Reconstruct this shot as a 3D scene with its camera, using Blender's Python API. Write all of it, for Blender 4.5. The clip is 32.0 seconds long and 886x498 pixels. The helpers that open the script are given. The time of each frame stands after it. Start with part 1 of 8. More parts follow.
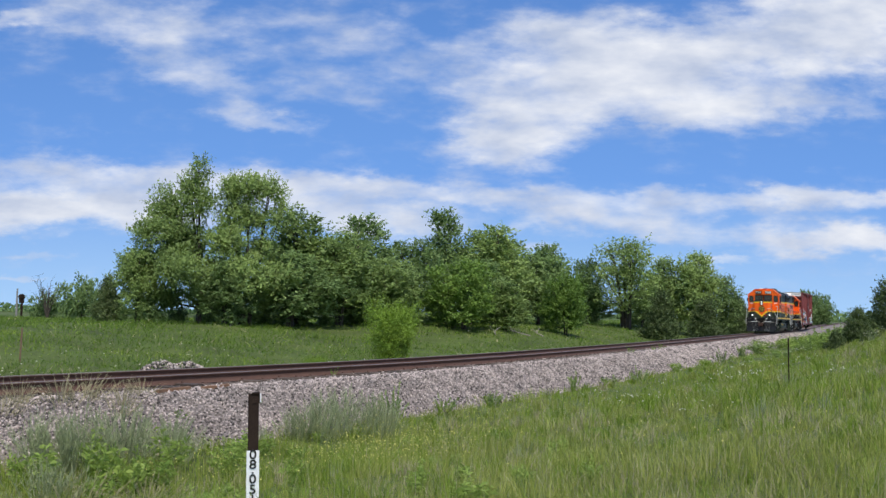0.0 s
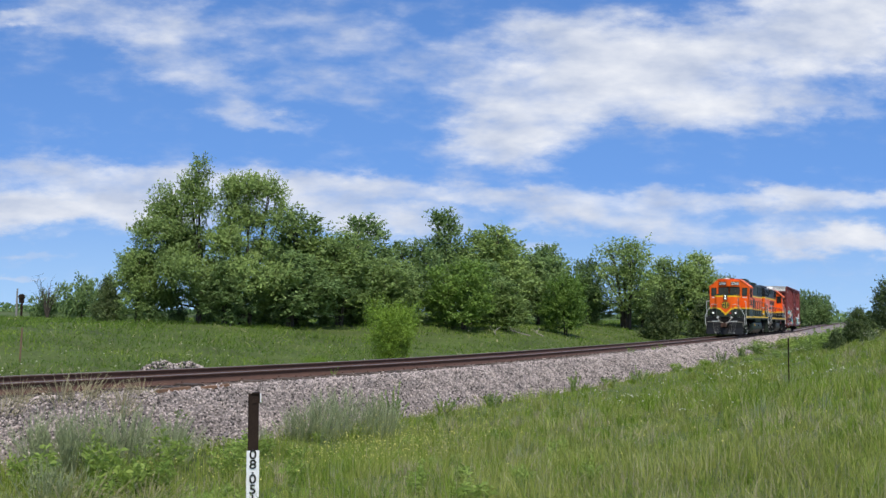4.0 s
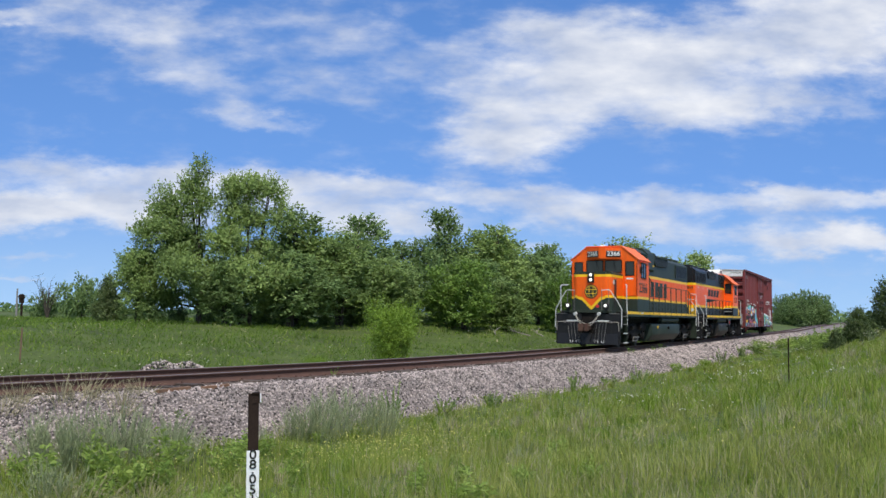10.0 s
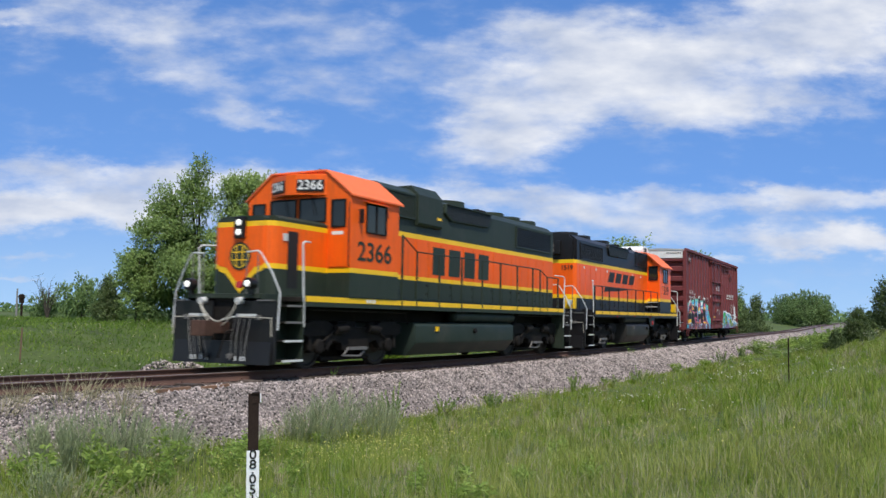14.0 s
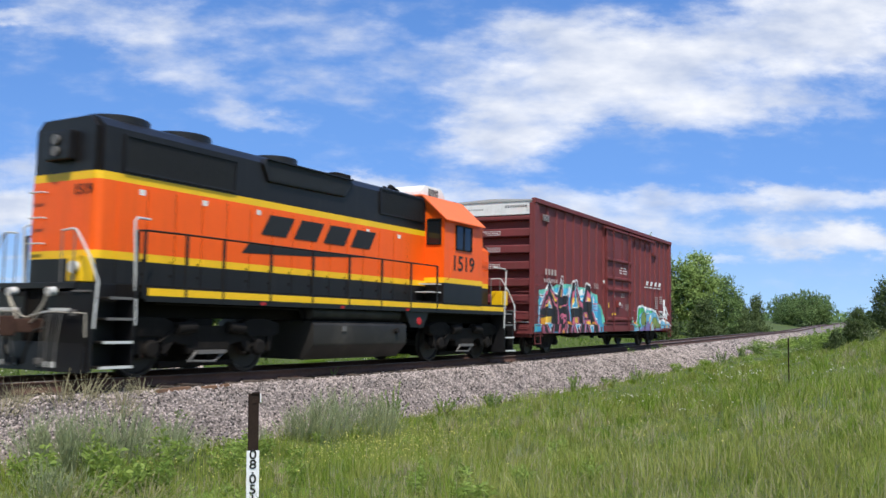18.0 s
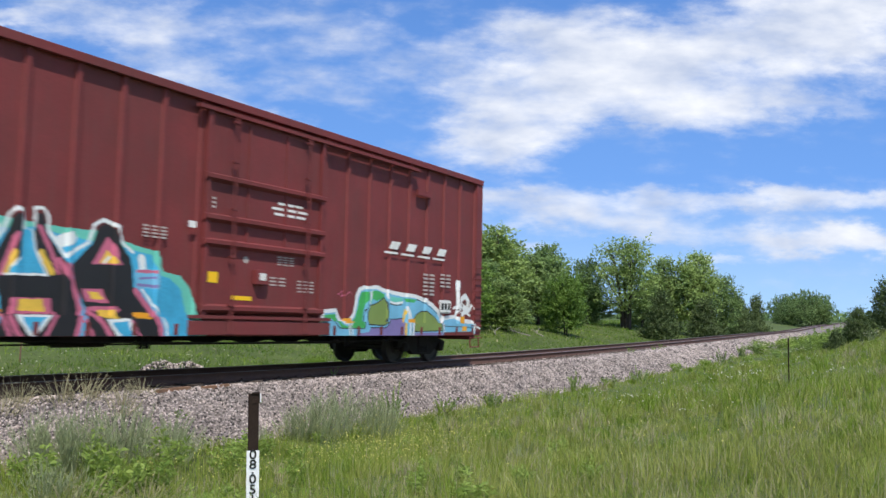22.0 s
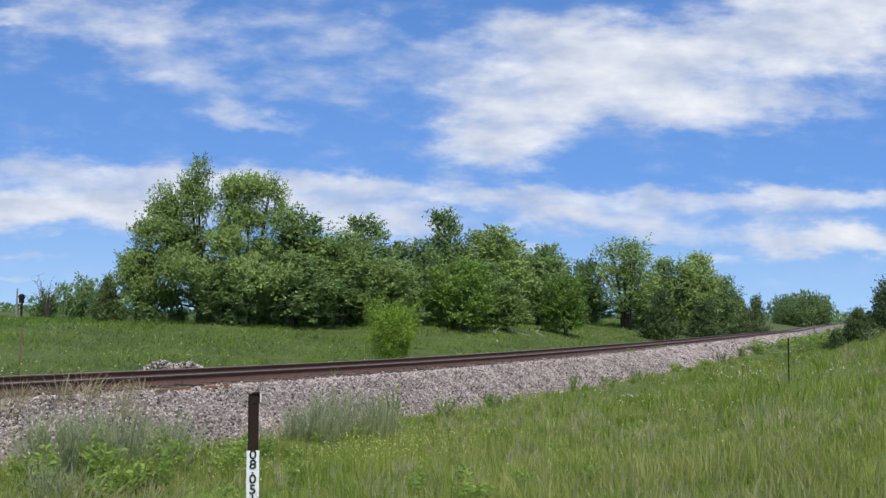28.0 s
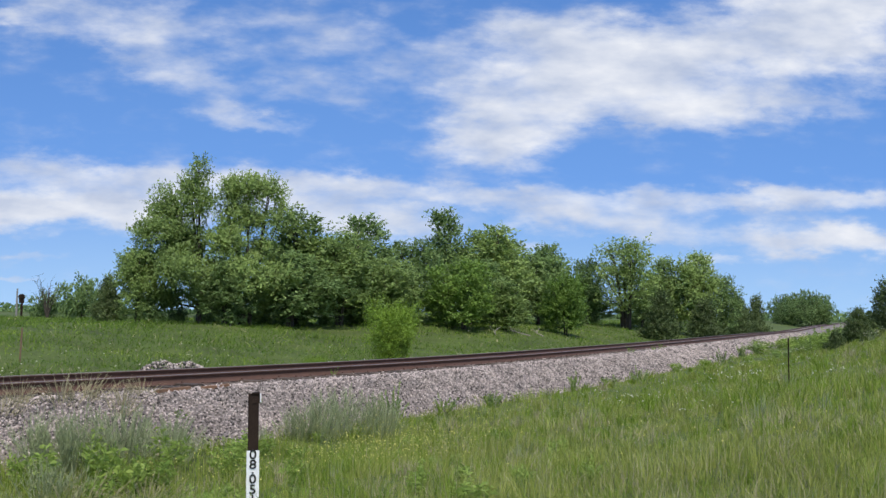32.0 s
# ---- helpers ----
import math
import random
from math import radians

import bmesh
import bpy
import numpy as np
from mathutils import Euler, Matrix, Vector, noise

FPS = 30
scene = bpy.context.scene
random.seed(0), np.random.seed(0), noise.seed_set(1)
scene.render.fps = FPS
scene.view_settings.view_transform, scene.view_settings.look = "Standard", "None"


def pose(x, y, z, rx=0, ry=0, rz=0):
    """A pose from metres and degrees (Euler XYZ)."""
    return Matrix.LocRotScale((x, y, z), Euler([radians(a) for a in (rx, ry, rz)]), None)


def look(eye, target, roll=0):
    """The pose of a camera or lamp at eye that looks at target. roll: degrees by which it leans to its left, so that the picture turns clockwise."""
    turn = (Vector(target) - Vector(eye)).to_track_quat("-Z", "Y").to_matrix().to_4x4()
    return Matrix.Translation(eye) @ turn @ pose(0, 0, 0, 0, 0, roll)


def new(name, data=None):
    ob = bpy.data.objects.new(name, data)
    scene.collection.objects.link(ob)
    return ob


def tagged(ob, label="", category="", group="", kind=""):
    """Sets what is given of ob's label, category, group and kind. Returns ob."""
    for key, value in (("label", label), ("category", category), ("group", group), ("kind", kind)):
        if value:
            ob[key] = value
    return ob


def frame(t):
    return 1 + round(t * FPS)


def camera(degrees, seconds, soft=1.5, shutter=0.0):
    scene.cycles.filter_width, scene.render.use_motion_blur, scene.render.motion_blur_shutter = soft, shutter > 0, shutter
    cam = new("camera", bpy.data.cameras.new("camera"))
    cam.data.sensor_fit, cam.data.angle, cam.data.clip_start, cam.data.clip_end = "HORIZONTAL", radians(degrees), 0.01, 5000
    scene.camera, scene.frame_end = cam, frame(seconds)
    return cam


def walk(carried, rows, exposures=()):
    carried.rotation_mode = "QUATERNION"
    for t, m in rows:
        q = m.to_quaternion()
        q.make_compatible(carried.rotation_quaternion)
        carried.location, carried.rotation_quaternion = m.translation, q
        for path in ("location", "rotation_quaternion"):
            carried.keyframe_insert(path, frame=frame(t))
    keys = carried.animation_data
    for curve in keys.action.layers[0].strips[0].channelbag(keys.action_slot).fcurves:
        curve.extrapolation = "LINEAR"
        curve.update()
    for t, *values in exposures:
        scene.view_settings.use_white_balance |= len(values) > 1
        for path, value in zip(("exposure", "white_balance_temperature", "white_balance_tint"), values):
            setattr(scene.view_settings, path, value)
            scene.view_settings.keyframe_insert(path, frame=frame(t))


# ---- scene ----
# The camera stands still on the bank beside the line.
EYE = Vector((0.0, -13.42, 1.015))
TURN, TILT, LEAN = radians(58.6105), radians(4.2550), 0.7157
AIM = EYE + Vector((math.sin(TURN) * math.cos(TILT), math.cos(TURN) * math.cos(TILT), math.sin(TILT)))
cam = camera(53.803, 32.0, soft=1.5, shutter=0.5)
walk(cam, [(0.0, look(EYE, AIM, LEAN)), (32.0, look(EYE, AIM, LEAN))], exposures=[(0.0, 0.0), (14.0, 0.0), (17.0, 0.14), (23.0, 0.17), (25.0, 0.04), (27.0, 0.0), (32.0, 0.0)])

# ---- daylight: high summer sun over the camera's shoulder, blue sky ----
SUN_EL, SUN_AZ = radians(58), radians(226)  # azimuth clockwise from +y
sun_way = Vector((math.sin(SUN_AZ) * math.cos(SUN_EL), math.cos(SUN_AZ) * math.cos(SUN_EL), math.sin(SUN_EL)))
world = bpy.data.worlds.new("daylight")
scene.world = world
world.use_nodes = True
wn = world.node_tree
sky = wn.nodes.new("ShaderNodeTexSky")
sky.sky_type, sky.sun_disc = "NISHITA", False
sky.sun_elevation, sky.sun_rotation = SUN_EL, SUN_AZ
sky.altitude, sky.air_density, sky.dust_density, sky.ozone_density = 300, 1.0, 0.6, 2.5
wn.nodes["Background"].inputs["Strength"].default_value = 0.15
wn.links.new(sky.outputs[0], wn.nodes["Background"].inputs["Color"])
sun_data = bpy.data.lights.new("sun", "SUN")
sun_data.energy, sun_data.angle, sun_data.color = 4.4, radians(0.55), (1.0, 0.95, 0.87)
sun = new("sun", sun_data)
sun.matrix_world = look(sun_way * 100, (0, 0, 0))

# ---- sky backdrop: a wide shell of blue air and drifting cloud, far beyond everything ----
def sky_shell():
    rows, cols = 40, 48
    verts, faces = [], []
    for i in range(rows + 1):
        el = radians(-4 + 50 * i / rows)
        for j in range(cols + 1):
            az = radians(-62 + 124 * j / cols)
            r = 1 / math.sqrt((math.cos(el) / 4200) ** 2 + (math.sin(el) / 560) ** 2)
            verts.append((r * math.cos(el) * math.sin(az), r * math.cos(el) * math.cos(az), r * math.sin(el)))
    for i in range(rows):
        for j in range(cols):
            a = i * (cols + 1) + j
            faces.append((a, a + cols + 1, a + cols + 2, a + 1))
    me = bpy.data.meshes.new("sky_backdrop")
    me.from_pydata(verts, [], faces)
    for p in me.polygons:
        p.use_smooth = True
    return me


# cloud masses on the picture plane: across, up, half width, half height, slope, weight
FOCUS = 1545.3
CLOUDS_HIGH = [(1130, 105, 310, 95, 0.0, 1.05), (1490, 50, 240, 95, 0.05, 0.95), (900, 245, 150, 62, 0.2, 0.85), (1230, 190, 260, 48, 0.0, 0.72), (1440, 180, 200, 32, -0.1, 0.42), (930, 175, 180, 75, 0.0, 0.62)]
CLOUDS_STREAK = [(190, 40, 210, 60, -0.1, 0.50), (330, 120, 190, 50, -0.5, 0.46), (460, 200, 130, 26, -0.2, 0.42), (480, 50, 230, 70, -0.1, 0.26), (690, 85, 170, 80, -0.3, 0.28), (600, 150, 120, 40, -0.2, 0.32), (20, 30, 50, 18, 0, 0.45)]
CLOUDS_BAND = [(130, 368, 340, 40, 0.0, 1.0), (200, 315, 360, 42, -0.08, 0.70), (520, 330, 280, 42, -0.1, 0.74), (640, 385, 200, 26, -0.05, 0.52), (820, 340, 200, 28, -0.08, 0.60), (1010, 372, 260, 26, -0.05, 0.56), (1230, 358, 340, 26, -0.06, 0.58), (1470, 352, 190, 26, 0.0, 0.66)]
CLOUDS_LOW = [(1490, 430, 190, 36, -0.1, 0.92), (1290, 455, 85, 13, 0.0, 0.55), (925, 438, 70, 12, 0.0, 0.42), (1120, 402, 230, 26, -0.06, 0.56), (60, 445, 90, 12, 0.0, 0.36), (30, 490, 70, 8, 0.0, 0.4), (700, 395, 160, 30, -0.1, 0.55)]


def sky_material():
    m = bpy.data.materials.new("blue_sky_with_clouds")
    m.use_nodes = True
    nt = m.node_tree
    nodes, link = nt.nodes, nt.links.new
    nodes.clear()

    def math_node(op, a, b=None, c=None):
        n = nodes.new("ShaderNodeMath")
        n.operation = op
        for i, v in enumerate((a, b, c)):
            if v is None:
                continue
            if isinstance(v, (int, float)):
                n.inputs[i].default_value = v
            else:
                link(v, n.inputs[i])
        return n.outputs[0]

    tc = nodes.new("ShaderNodeTexCoord")
    sep = nodes.new("ShaderNodeSeparateXYZ")
    link(tc.outputs["Object"], sep.inputs[0])
    u = math_node("DIVIDE", sep.outputs[0], sep.outputs[1])
    v = math_node("DIVIDE", sep.outputs[2], sep.outputs[1])
    ct, st = math.cos(TILT), math.sin(TILT)
    den = math_node("MULTIPLY_ADD", v, st, ct)
    a = math_node("DIVIDE", u, den)
    b = math_node("DIVIDE", math_node("MULTIPLY_ADD", v, ct, -st), den)
    flat = nodes.new("ShaderNodeCombineXYZ")
    link(a, flat.inputs[0])
    link(b, flat.inputs[1])
    # wisps: stretch sideways towards the horizon
    stretch = nodes.new("ShaderNodeVectorMath")
    stretch.operation, stretch.inputs[1].default_value = "MULTIPLY", (1.0, 2.4, 1.0)
    link(flat.outputs[0], stretch.inputs[0])
    warp = nodes.new("ShaderNodeTexNoise")
    warp.inputs["Scale"].default_value, warp.inputs["Detail"].default_value, warp.inputs["Roughness"].default_value = 9.0, 7, 0.62
    link(stretch.outputs[0], warp.inputs["Vector"])
    sub = nodes.new("ShaderNodeVectorMath")
    sub.operation, sub.inputs[1].default_value = "SUBTRACT", (0.5, 0.5, 0.5)
    link(warp.outputs["Color"], sub.inputs[0])
    sc = nodes.new("ShaderNodeVectorMath")
    sc.operation, sc.inputs[1].default_value = "MULTIPLY", (0.17, 0.085, 0.0)
    link(sub.outputs[0], sc.inputs[0])
    warped = nodes.new("ShaderNodeVectorMath")
    warped.operation = "ADD"
    link(flat.outputs[0], warped.inputs[0])
    link(sc.outputs[0], warped.inputs[1])
    total = None
    roll = math.sin(radians(LEAN))
    for px, py, w, h, slope, weight in CLOUDS_HIGH + CLOUDS_STREAK + CLOUDS_BAND + CLOUDS_LOW:
        cx, cy = (px - 784) / FOCUS, (441 - py) / FOCUS
        ca, cb = cx - cy * roll, cy + cx * roll
        mp = nodes.new("ShaderNodeMapping")
        mp.vector_type = "TEXTURE"
        mp.inputs["Location"].default_value = (ca, cb, 0)
        mp.inputs["Rotation"].default_value = (0, 0, math.atan(slope) * 0.8)
        mp.inputs["Scale"].default_value = (w / FOCUS, h / FOCUS, 1)
        link(warped.outputs[0], mp.inputs["Vector"])
        ln = nodes.new("ShaderNodeVectorMath")
        ln.operation = "LENGTH"
        link(mp.outputs[0], ln.inputs[0])
        mr = nodes.new("ShaderNodeMapRange")
        mr.interpolation_type = "SMOOTHSTEP"
        mr.inputs["From Min"].default_value, mr.inputs["From Max"].default_value = 1.35, 0.15
        mr.inputs["To Min"].default_value, mr.inputs["To Max"].default_value = 0.0, weight
        link(ln.outputs["Value"], mr.inputs["Value"])
        if total is None:
            total = mr.outputs[0]
        else:
            keep = math_node("MULTIPLY", math_node("SUBTRACT", 1.0, total), mr.outputs[0])
            total = math_node("MINIMUM", math_node("ADD", total, keep), 1.0)
    fluff = nodes.new("ShaderNodeTexNoise")
    fluff.inputs["Scale"].default_value, fluff.inputs["Detail"].default_value, fluff.inputs["Roughness"].default_value = 14.0, 9, 0.57
    link(stretch.outputs[0], fluff.inputs["Vector"])
    dens = math_node("ADD", total, math_node("MULTIPLY_ADD", fluff.outputs["Fac"], 1.25, -0.60))
    dens = math_node("MULTIPLY", dens, math_node("GREATER_THAN", total, -1.0))
    cov = nodes.new("ShaderNodeMapRange")
    cov.interpolation_type = "SMOOTHSTEP"
    cov.inputs["From Min"].default_value, cov.inputs["From Max"].default_value = 0.0, 1.0
    cov.inputs["To Max"].default_value = 0.97
    link(dens, cov.inputs["Value"])
    # blue deepens upwards
    air = nodes.new("ShaderNodeValToRGB")
    link(math_node("MULTIPLY_ADD", b, 2.2, 0.20), air.inputs["Fac"])
    el = air.color_ramp.elements
    el[0].position, el[0].color = 0.0, (0.43, 0.67, 0.98, 1)
    el[1].position, el[1].color = 0.9, (0.100, 0.245, 0.62, 1)
    mid = el.new(0.38)
    mid.color = (0.165, 0.365, 0.82, 1)
    shade = nodes.new("ShaderNodeMix")
    shade.data_type = "RGBA"
    shade.inputs[6].default_value, shade.inputs[7].default_value = (0.52, 0.59, 0.75, 1), (0.88, 0.90, 0.95, 1)
    tone = nodes.new("ShaderNodeTexNoise")
    tone.inputs["Scale"].default_value, tone.inputs["Detail"].default_value = 11.0, 5
    link(stretch.outputs[0], tone.inputs["Vector"])
    lit = nodes.new("ShaderNodeMapRange")
    lit.inputs["From Min"].default_value, lit.inputs["From Max"].default_value = 0.34, 0.68
    link(tone.outputs["Fac"], lit.inputs["Value"])
    link(lit.outputs[0], shade.inputs["Factor"])
    mix = nodes.new("ShaderNodeMix")
    mix.data_type = "RGBA"
    link(cov.outputs[0], mix.inputs["Factor"])
    link(air.outputs["Color"], mix.inputs[6])
    link(shade.outputs[2], mix.inputs[7])
    em = nodes.new("ShaderNodeEmission")
    link(mix.outputs[2], em.inputs["Color"])
    out = nodes.new("ShaderNodeOutputMaterial")
    link(em.outputs[0], out.inputs["Surface"])
    return m


backdrop = new("sky_backdrop", sky_shell())
backdrop.data.materials.append(sky_material())
BACK_POSE = pose(EYE.x, EYE.y, 1.0, 0, 0, -math.degrees(TURN))
backdrop.matrix_basis = BACK_POSE
tagged(backdrop, "blue summer sky with white drifting clouds", "sky", kind="structure")

# ---- shape helpers ----
class Geo:
    """Vertices and faces of one mesh, put together from simple solids."""

    def __init__(self, dx=0.0):
        self.v, self.f, self.m, self.dx = [], [], [], dx

    def add(self, verts, faces, mi=0):
        n = len(self.v)
        self.v += [(p[0] - self.dx, p[1], p[2]) for p in verts]
        self.f += [tuple(i + n for i in q) for q in faces]
        self.m += [mi] * len(faces)
        return self

    def box(self, x0, x1, y0, y1, z0, z1, mi=0):
        p = [(x, y, z) for x in (x0, x1) for y in (y0, y1) for z in (z0, z1)]
        return self.add(p, [(0, 1, 3, 2), (4, 6, 7, 5), (0, 4, 5, 1), (2, 3, 7, 6), (0, 2, 6, 4), (1, 5, 7, 3)], mi)

    def prism(self, outline, a, b, axis="x", mi=0):
        """A flat outline pushed along an axis. Outline is (y, z) along x, (x, z) along y, (x, y) along z."""
        put = {"x": lambda s, p: (s, p[0], p[1]), "y": lambda s, p: (p[0], s, p[1]), "z": lambda s, p: (p[0], p[1], s)}[axis]
        n = len(outline)
        verts = [put(a, p) for p in outline] + [put(b, p) for p in outline]
        faces = [tuple(range(n)), tuple(range(2 * n - 1, n - 1, -1))]
        faces += [(i, i + n, (i + 1) % n + n, (i + 1) % n) for i in range(n)]
        return self.add(verts, faces, mi)

    def tube(self, path, r, sides=6, mi=0, ends=True):
        """A round bar along a path; r is one radius or one for each point."""
        path = [Vector(p) for p in path]
        rs = [r] * len(path) if not hasattr(r, "__len__") else r
        verts, faces = [], []
        side = None
        for i, p in enumerate(path):
            d = (path[min(i + 1, len(path) - 1)] - path[max(i - 1, 0)]).normalized()
            if side is None:
                side = d.orthogonal().normalized()
            side = (side - d * side.dot(d)).normalized()
            up = d.cross(side)
            for k in range(sides):
                a = 2 * math.pi * k / sides
                verts.append(p + (side * math.cos(a) + up * math.sin(a)) * rs[i])
        for i in range(len(path) - 1):
            for k in range(sides):
                j, k2 = i * sides, (k + 1) % sides
                faces.append((j + k, j + k2, j + sides + k2, j + sides + k))
        if ends:
            faces.append(tuple(range(sides - 1, -1, -1)))
            faces.append(tuple(range((len(path) - 1) * sides, len(path) * sides)))
        return self.add(verts, faces, mi)

    def cyl(self, a, b, r, sides=16, mi=0):
        return self.tube([a, b], r, sides, mi)

    def lathe(self, centre, profile, axis="y", sides=24, mi=0):
        """A turned solid: profile is (distance along the axis, radius)."""
        c = Vector(centre)
        ax = {"x": Vector((1, 0, 0)), "y": Vector((0, 1, 0)), "z": Vector((0, 0, 1))}[axis]
        u = ax.orthogonal().normalized()
        w = ax.cross(u)
        verts = [c + ax * s + (u * math.cos(2 * math.pi * k / sides) + w * math.sin(2 * math.pi * k / sides)) * r for s, r in profile for k in range(sides)]
        faces = [(i * sides + k, i * sides + (k + 1) % sides, (i + 1) * sides + (k + 1) % sides, (i + 1) * sides + k) for i in range(len(profile) - 1) for k in range(sides)]
        faces += [tuple(range(sides - 1, -1, -1)), tuple(range((len(profile) - 1) * sides, len(profile) * sides))]
        return self.add(verts, faces, mi)

    def mesh(self, name, mats, bevel=0.0, smooth=False):
        me = bpy.data.meshes.new(name)
        me.from_pydata(self.v, [], self.f)
        for m in mats if isinstance(mats, (list, tuple)) else [mats]:
            me.materials.append(m)
        me.polygons.foreach_set("material_index", self.m)
        bm = bmesh.new()
        bm.from_mesh(me)
        bmesh.ops.recalc_face_normals(bm, faces=bm.faces)
        if bevel:
            sharp = [e for e in bm.edges if len(e.link_faces) == 2 and e.calc_face_angle(0) > 0.5]
            bmesh.ops.bevel(bm, geom=sharp, offset=bevel, segments=2, profile=0.6, affect="EDGES", clamp_overlap=True)
        if smooth:
            for fc in bm.faces:
                fc.smooth = True
            for e in bm.edges:
                if len(e.link_faces) == 2 and e.calc_face_angle(0) > 0.7:
                    e.smooth = False
        bm.to_mesh(me)
        bm.free()
        return me


def part(name, geo, material, parent, label="", bevel=0.0, smooth=False, at=None, kind=""):
    """One mesh as a part under a thing or under another part."""
    me = geo.mesh(name, material, bevel, smooth) if isinstance(geo, Geo) else geo
    ob = new(name, me)
    ob.parent = parent
    if at is not None:
        ob.matrix_basis = at
    return tagged(ob, label=label, kind=kind)


def thing(name, at, label, category, group="", kind=""):
    ob = new(name)
    ob.empty_display_size = 0.2
    ob.matrix_basis = at
    return tagged(ob, label, category, group, kind)


def quads_mesh(name, verts, quads, mats, index=None, smooth=False):
    """A big mesh straight from arrays: verts (n, 3), faces (m, 3 or 4)."""
    me = bpy.data.meshes.new(name)
    k = quads.shape[1]
    me.vertices.add(len(verts))
    me.vertices.foreach_set("co", np.ascontiguousarray(verts, dtype=np.float32).ravel())
    me.loops.add(len(quads) * k)
    me.loops.foreach_set("vertex_index", np.ascontiguousarray(quads, dtype=np.int32).ravel())
    me.polygons.add(len(quads))
    me.polygons.foreach_set("loop_start", np.arange(0, len(quads) * k, k, dtype=np.int32))
    me.polygons.foreach_set("loop_total", np.full(len(quads), k, dtype=np.int32))
    for m in mats:
        me.materials.append(m)
    if index is not None:
        me.polygons.foreach_set("material_index", np.asarray(index, dtype=np.int32))
    if smooth:
        me.polygons.foreach_set("use_smooth", np.ones(len(quads), dtype=bool))
    me.update(calc_edges=True)
    me.validate()
    return me


# ---- the line's course and the lie of the land ----
KX = np.array([-40.0, 0, 18, 36, 58, 85, 120, 165, 230, 330])
KY = np.array([-0.06, 0.0, 0.165, 0.876, 2.415, 4.558, 7.652, 11.346, 16.676, 24.763])
KZ = np.array([0.20, 0.0, -0.258, -0.351, -0.415, -0.464, -0.615, -0.393, -0.249, -0.08])


def curve_through(ks):
    """A natural cubic curve through the knots, straight beyond its ends."""
    n, h = len(KX), np.diff(KX)
    a, b = np.eye(n), np.zeros(n)
    for i in range(1, n - 1):
        a[i, i - 1], a[i, i], a[i, i + 1] = h[i - 1], 2 * (h[i - 1] + h[i]), h[i]
        b[i] = 6 * ((ks[i + 1] - ks[i]) / h[i] - (ks[i] - ks[i - 1]) / h[i - 1])
    m = np.linalg.solve(a, b)
    first = (ks[1] - ks[0]) / h[0] - h[0] * (2 * m[0] + m[1]) / 6
    last = (ks[-1] - ks[-2]) / h[-1] + h[-1] * (m[-2] + 2 * m[-1]) / 6

    def at(x):
        x = np.asarray(x, float)
        xc = np.clip(x, KX[0], KX[-1])
        i = np.clip(np.searchsorted(KX, xc) - 1, 0, n - 2)
        p, q, w = KX[i + 1] - xc, xc - KX[i], h[i]
        r = (m[i] * p ** 3 + m[i + 1] * q ** 3) / (6 * w) + (ks[i] / w - m[i] * w / 6) * p + (ks[i + 1] / w - m[i + 1] * w / 6) * q
        return r + np.minimum(x - KX[0], 0) * first + np.maximum(x - KX[-1], 0) * last

    return at


course_y, course_z = curve_through(KY), curve_through(KZ)


def course_np(x):
    """Sideways shift and rise of the track's middle (rail top) at x."""
    return course_y(x), course_z(x)


def course(x):
    return float(course_y(x)), float(course_z(x))


def ramp(a, b, t):
    t = np.clip((t - a) / (b - a), 0, 1)
    return t * t * (3 - 2 * t)


def land(x, y):
    """Height of the ground, as arrays."""
    x, y = np.asarray(x, float), np.asarray(y, float)
    cy, cz = course_np(x)
    s = y - cy
    near = -0.94 - 0.20 * ramp(-3.2, -5.2, s) + 0.062 * np.maximum(-5.2 - s, 0) * (1 + np.clip(x, 0, 50) / 11)
    near = np.minimum(near, 2.2 - np.exp(-np.maximum(near, 0)) * 0.4)
    far = -0.95 + 1.55 * ramp(3.5, 24 - 8.5 * ramp(38, 54, x), s) - 0.3 * ramp(40, 120, s)
    mid = np.full_like(s, -0.62)
    z = np.where(s < 0, mid + (near - mid) * ramp(-1.6, -3.2, s), mid + (far - mid) * ramp(1.6, 3.4, s))
    lump = 0.07 * np.sin(x * 0.9 + 1.3 * np.sin(y * 0.5)) * np.sin(y * 0.75 + 0.6) + 0.04 * np.sin(x * 2.3 + y * 1.7)
    z = z + lump * ramp(3.6, 6, np.abs(s))
    blend = ramp(140, 420, np.hypot(x, y))
    return (z + cz) * (1 - blend) + blend * (-0.4)


def land_z(x, y):
    return float(land(np.array([x]), np.array([y]))[0])

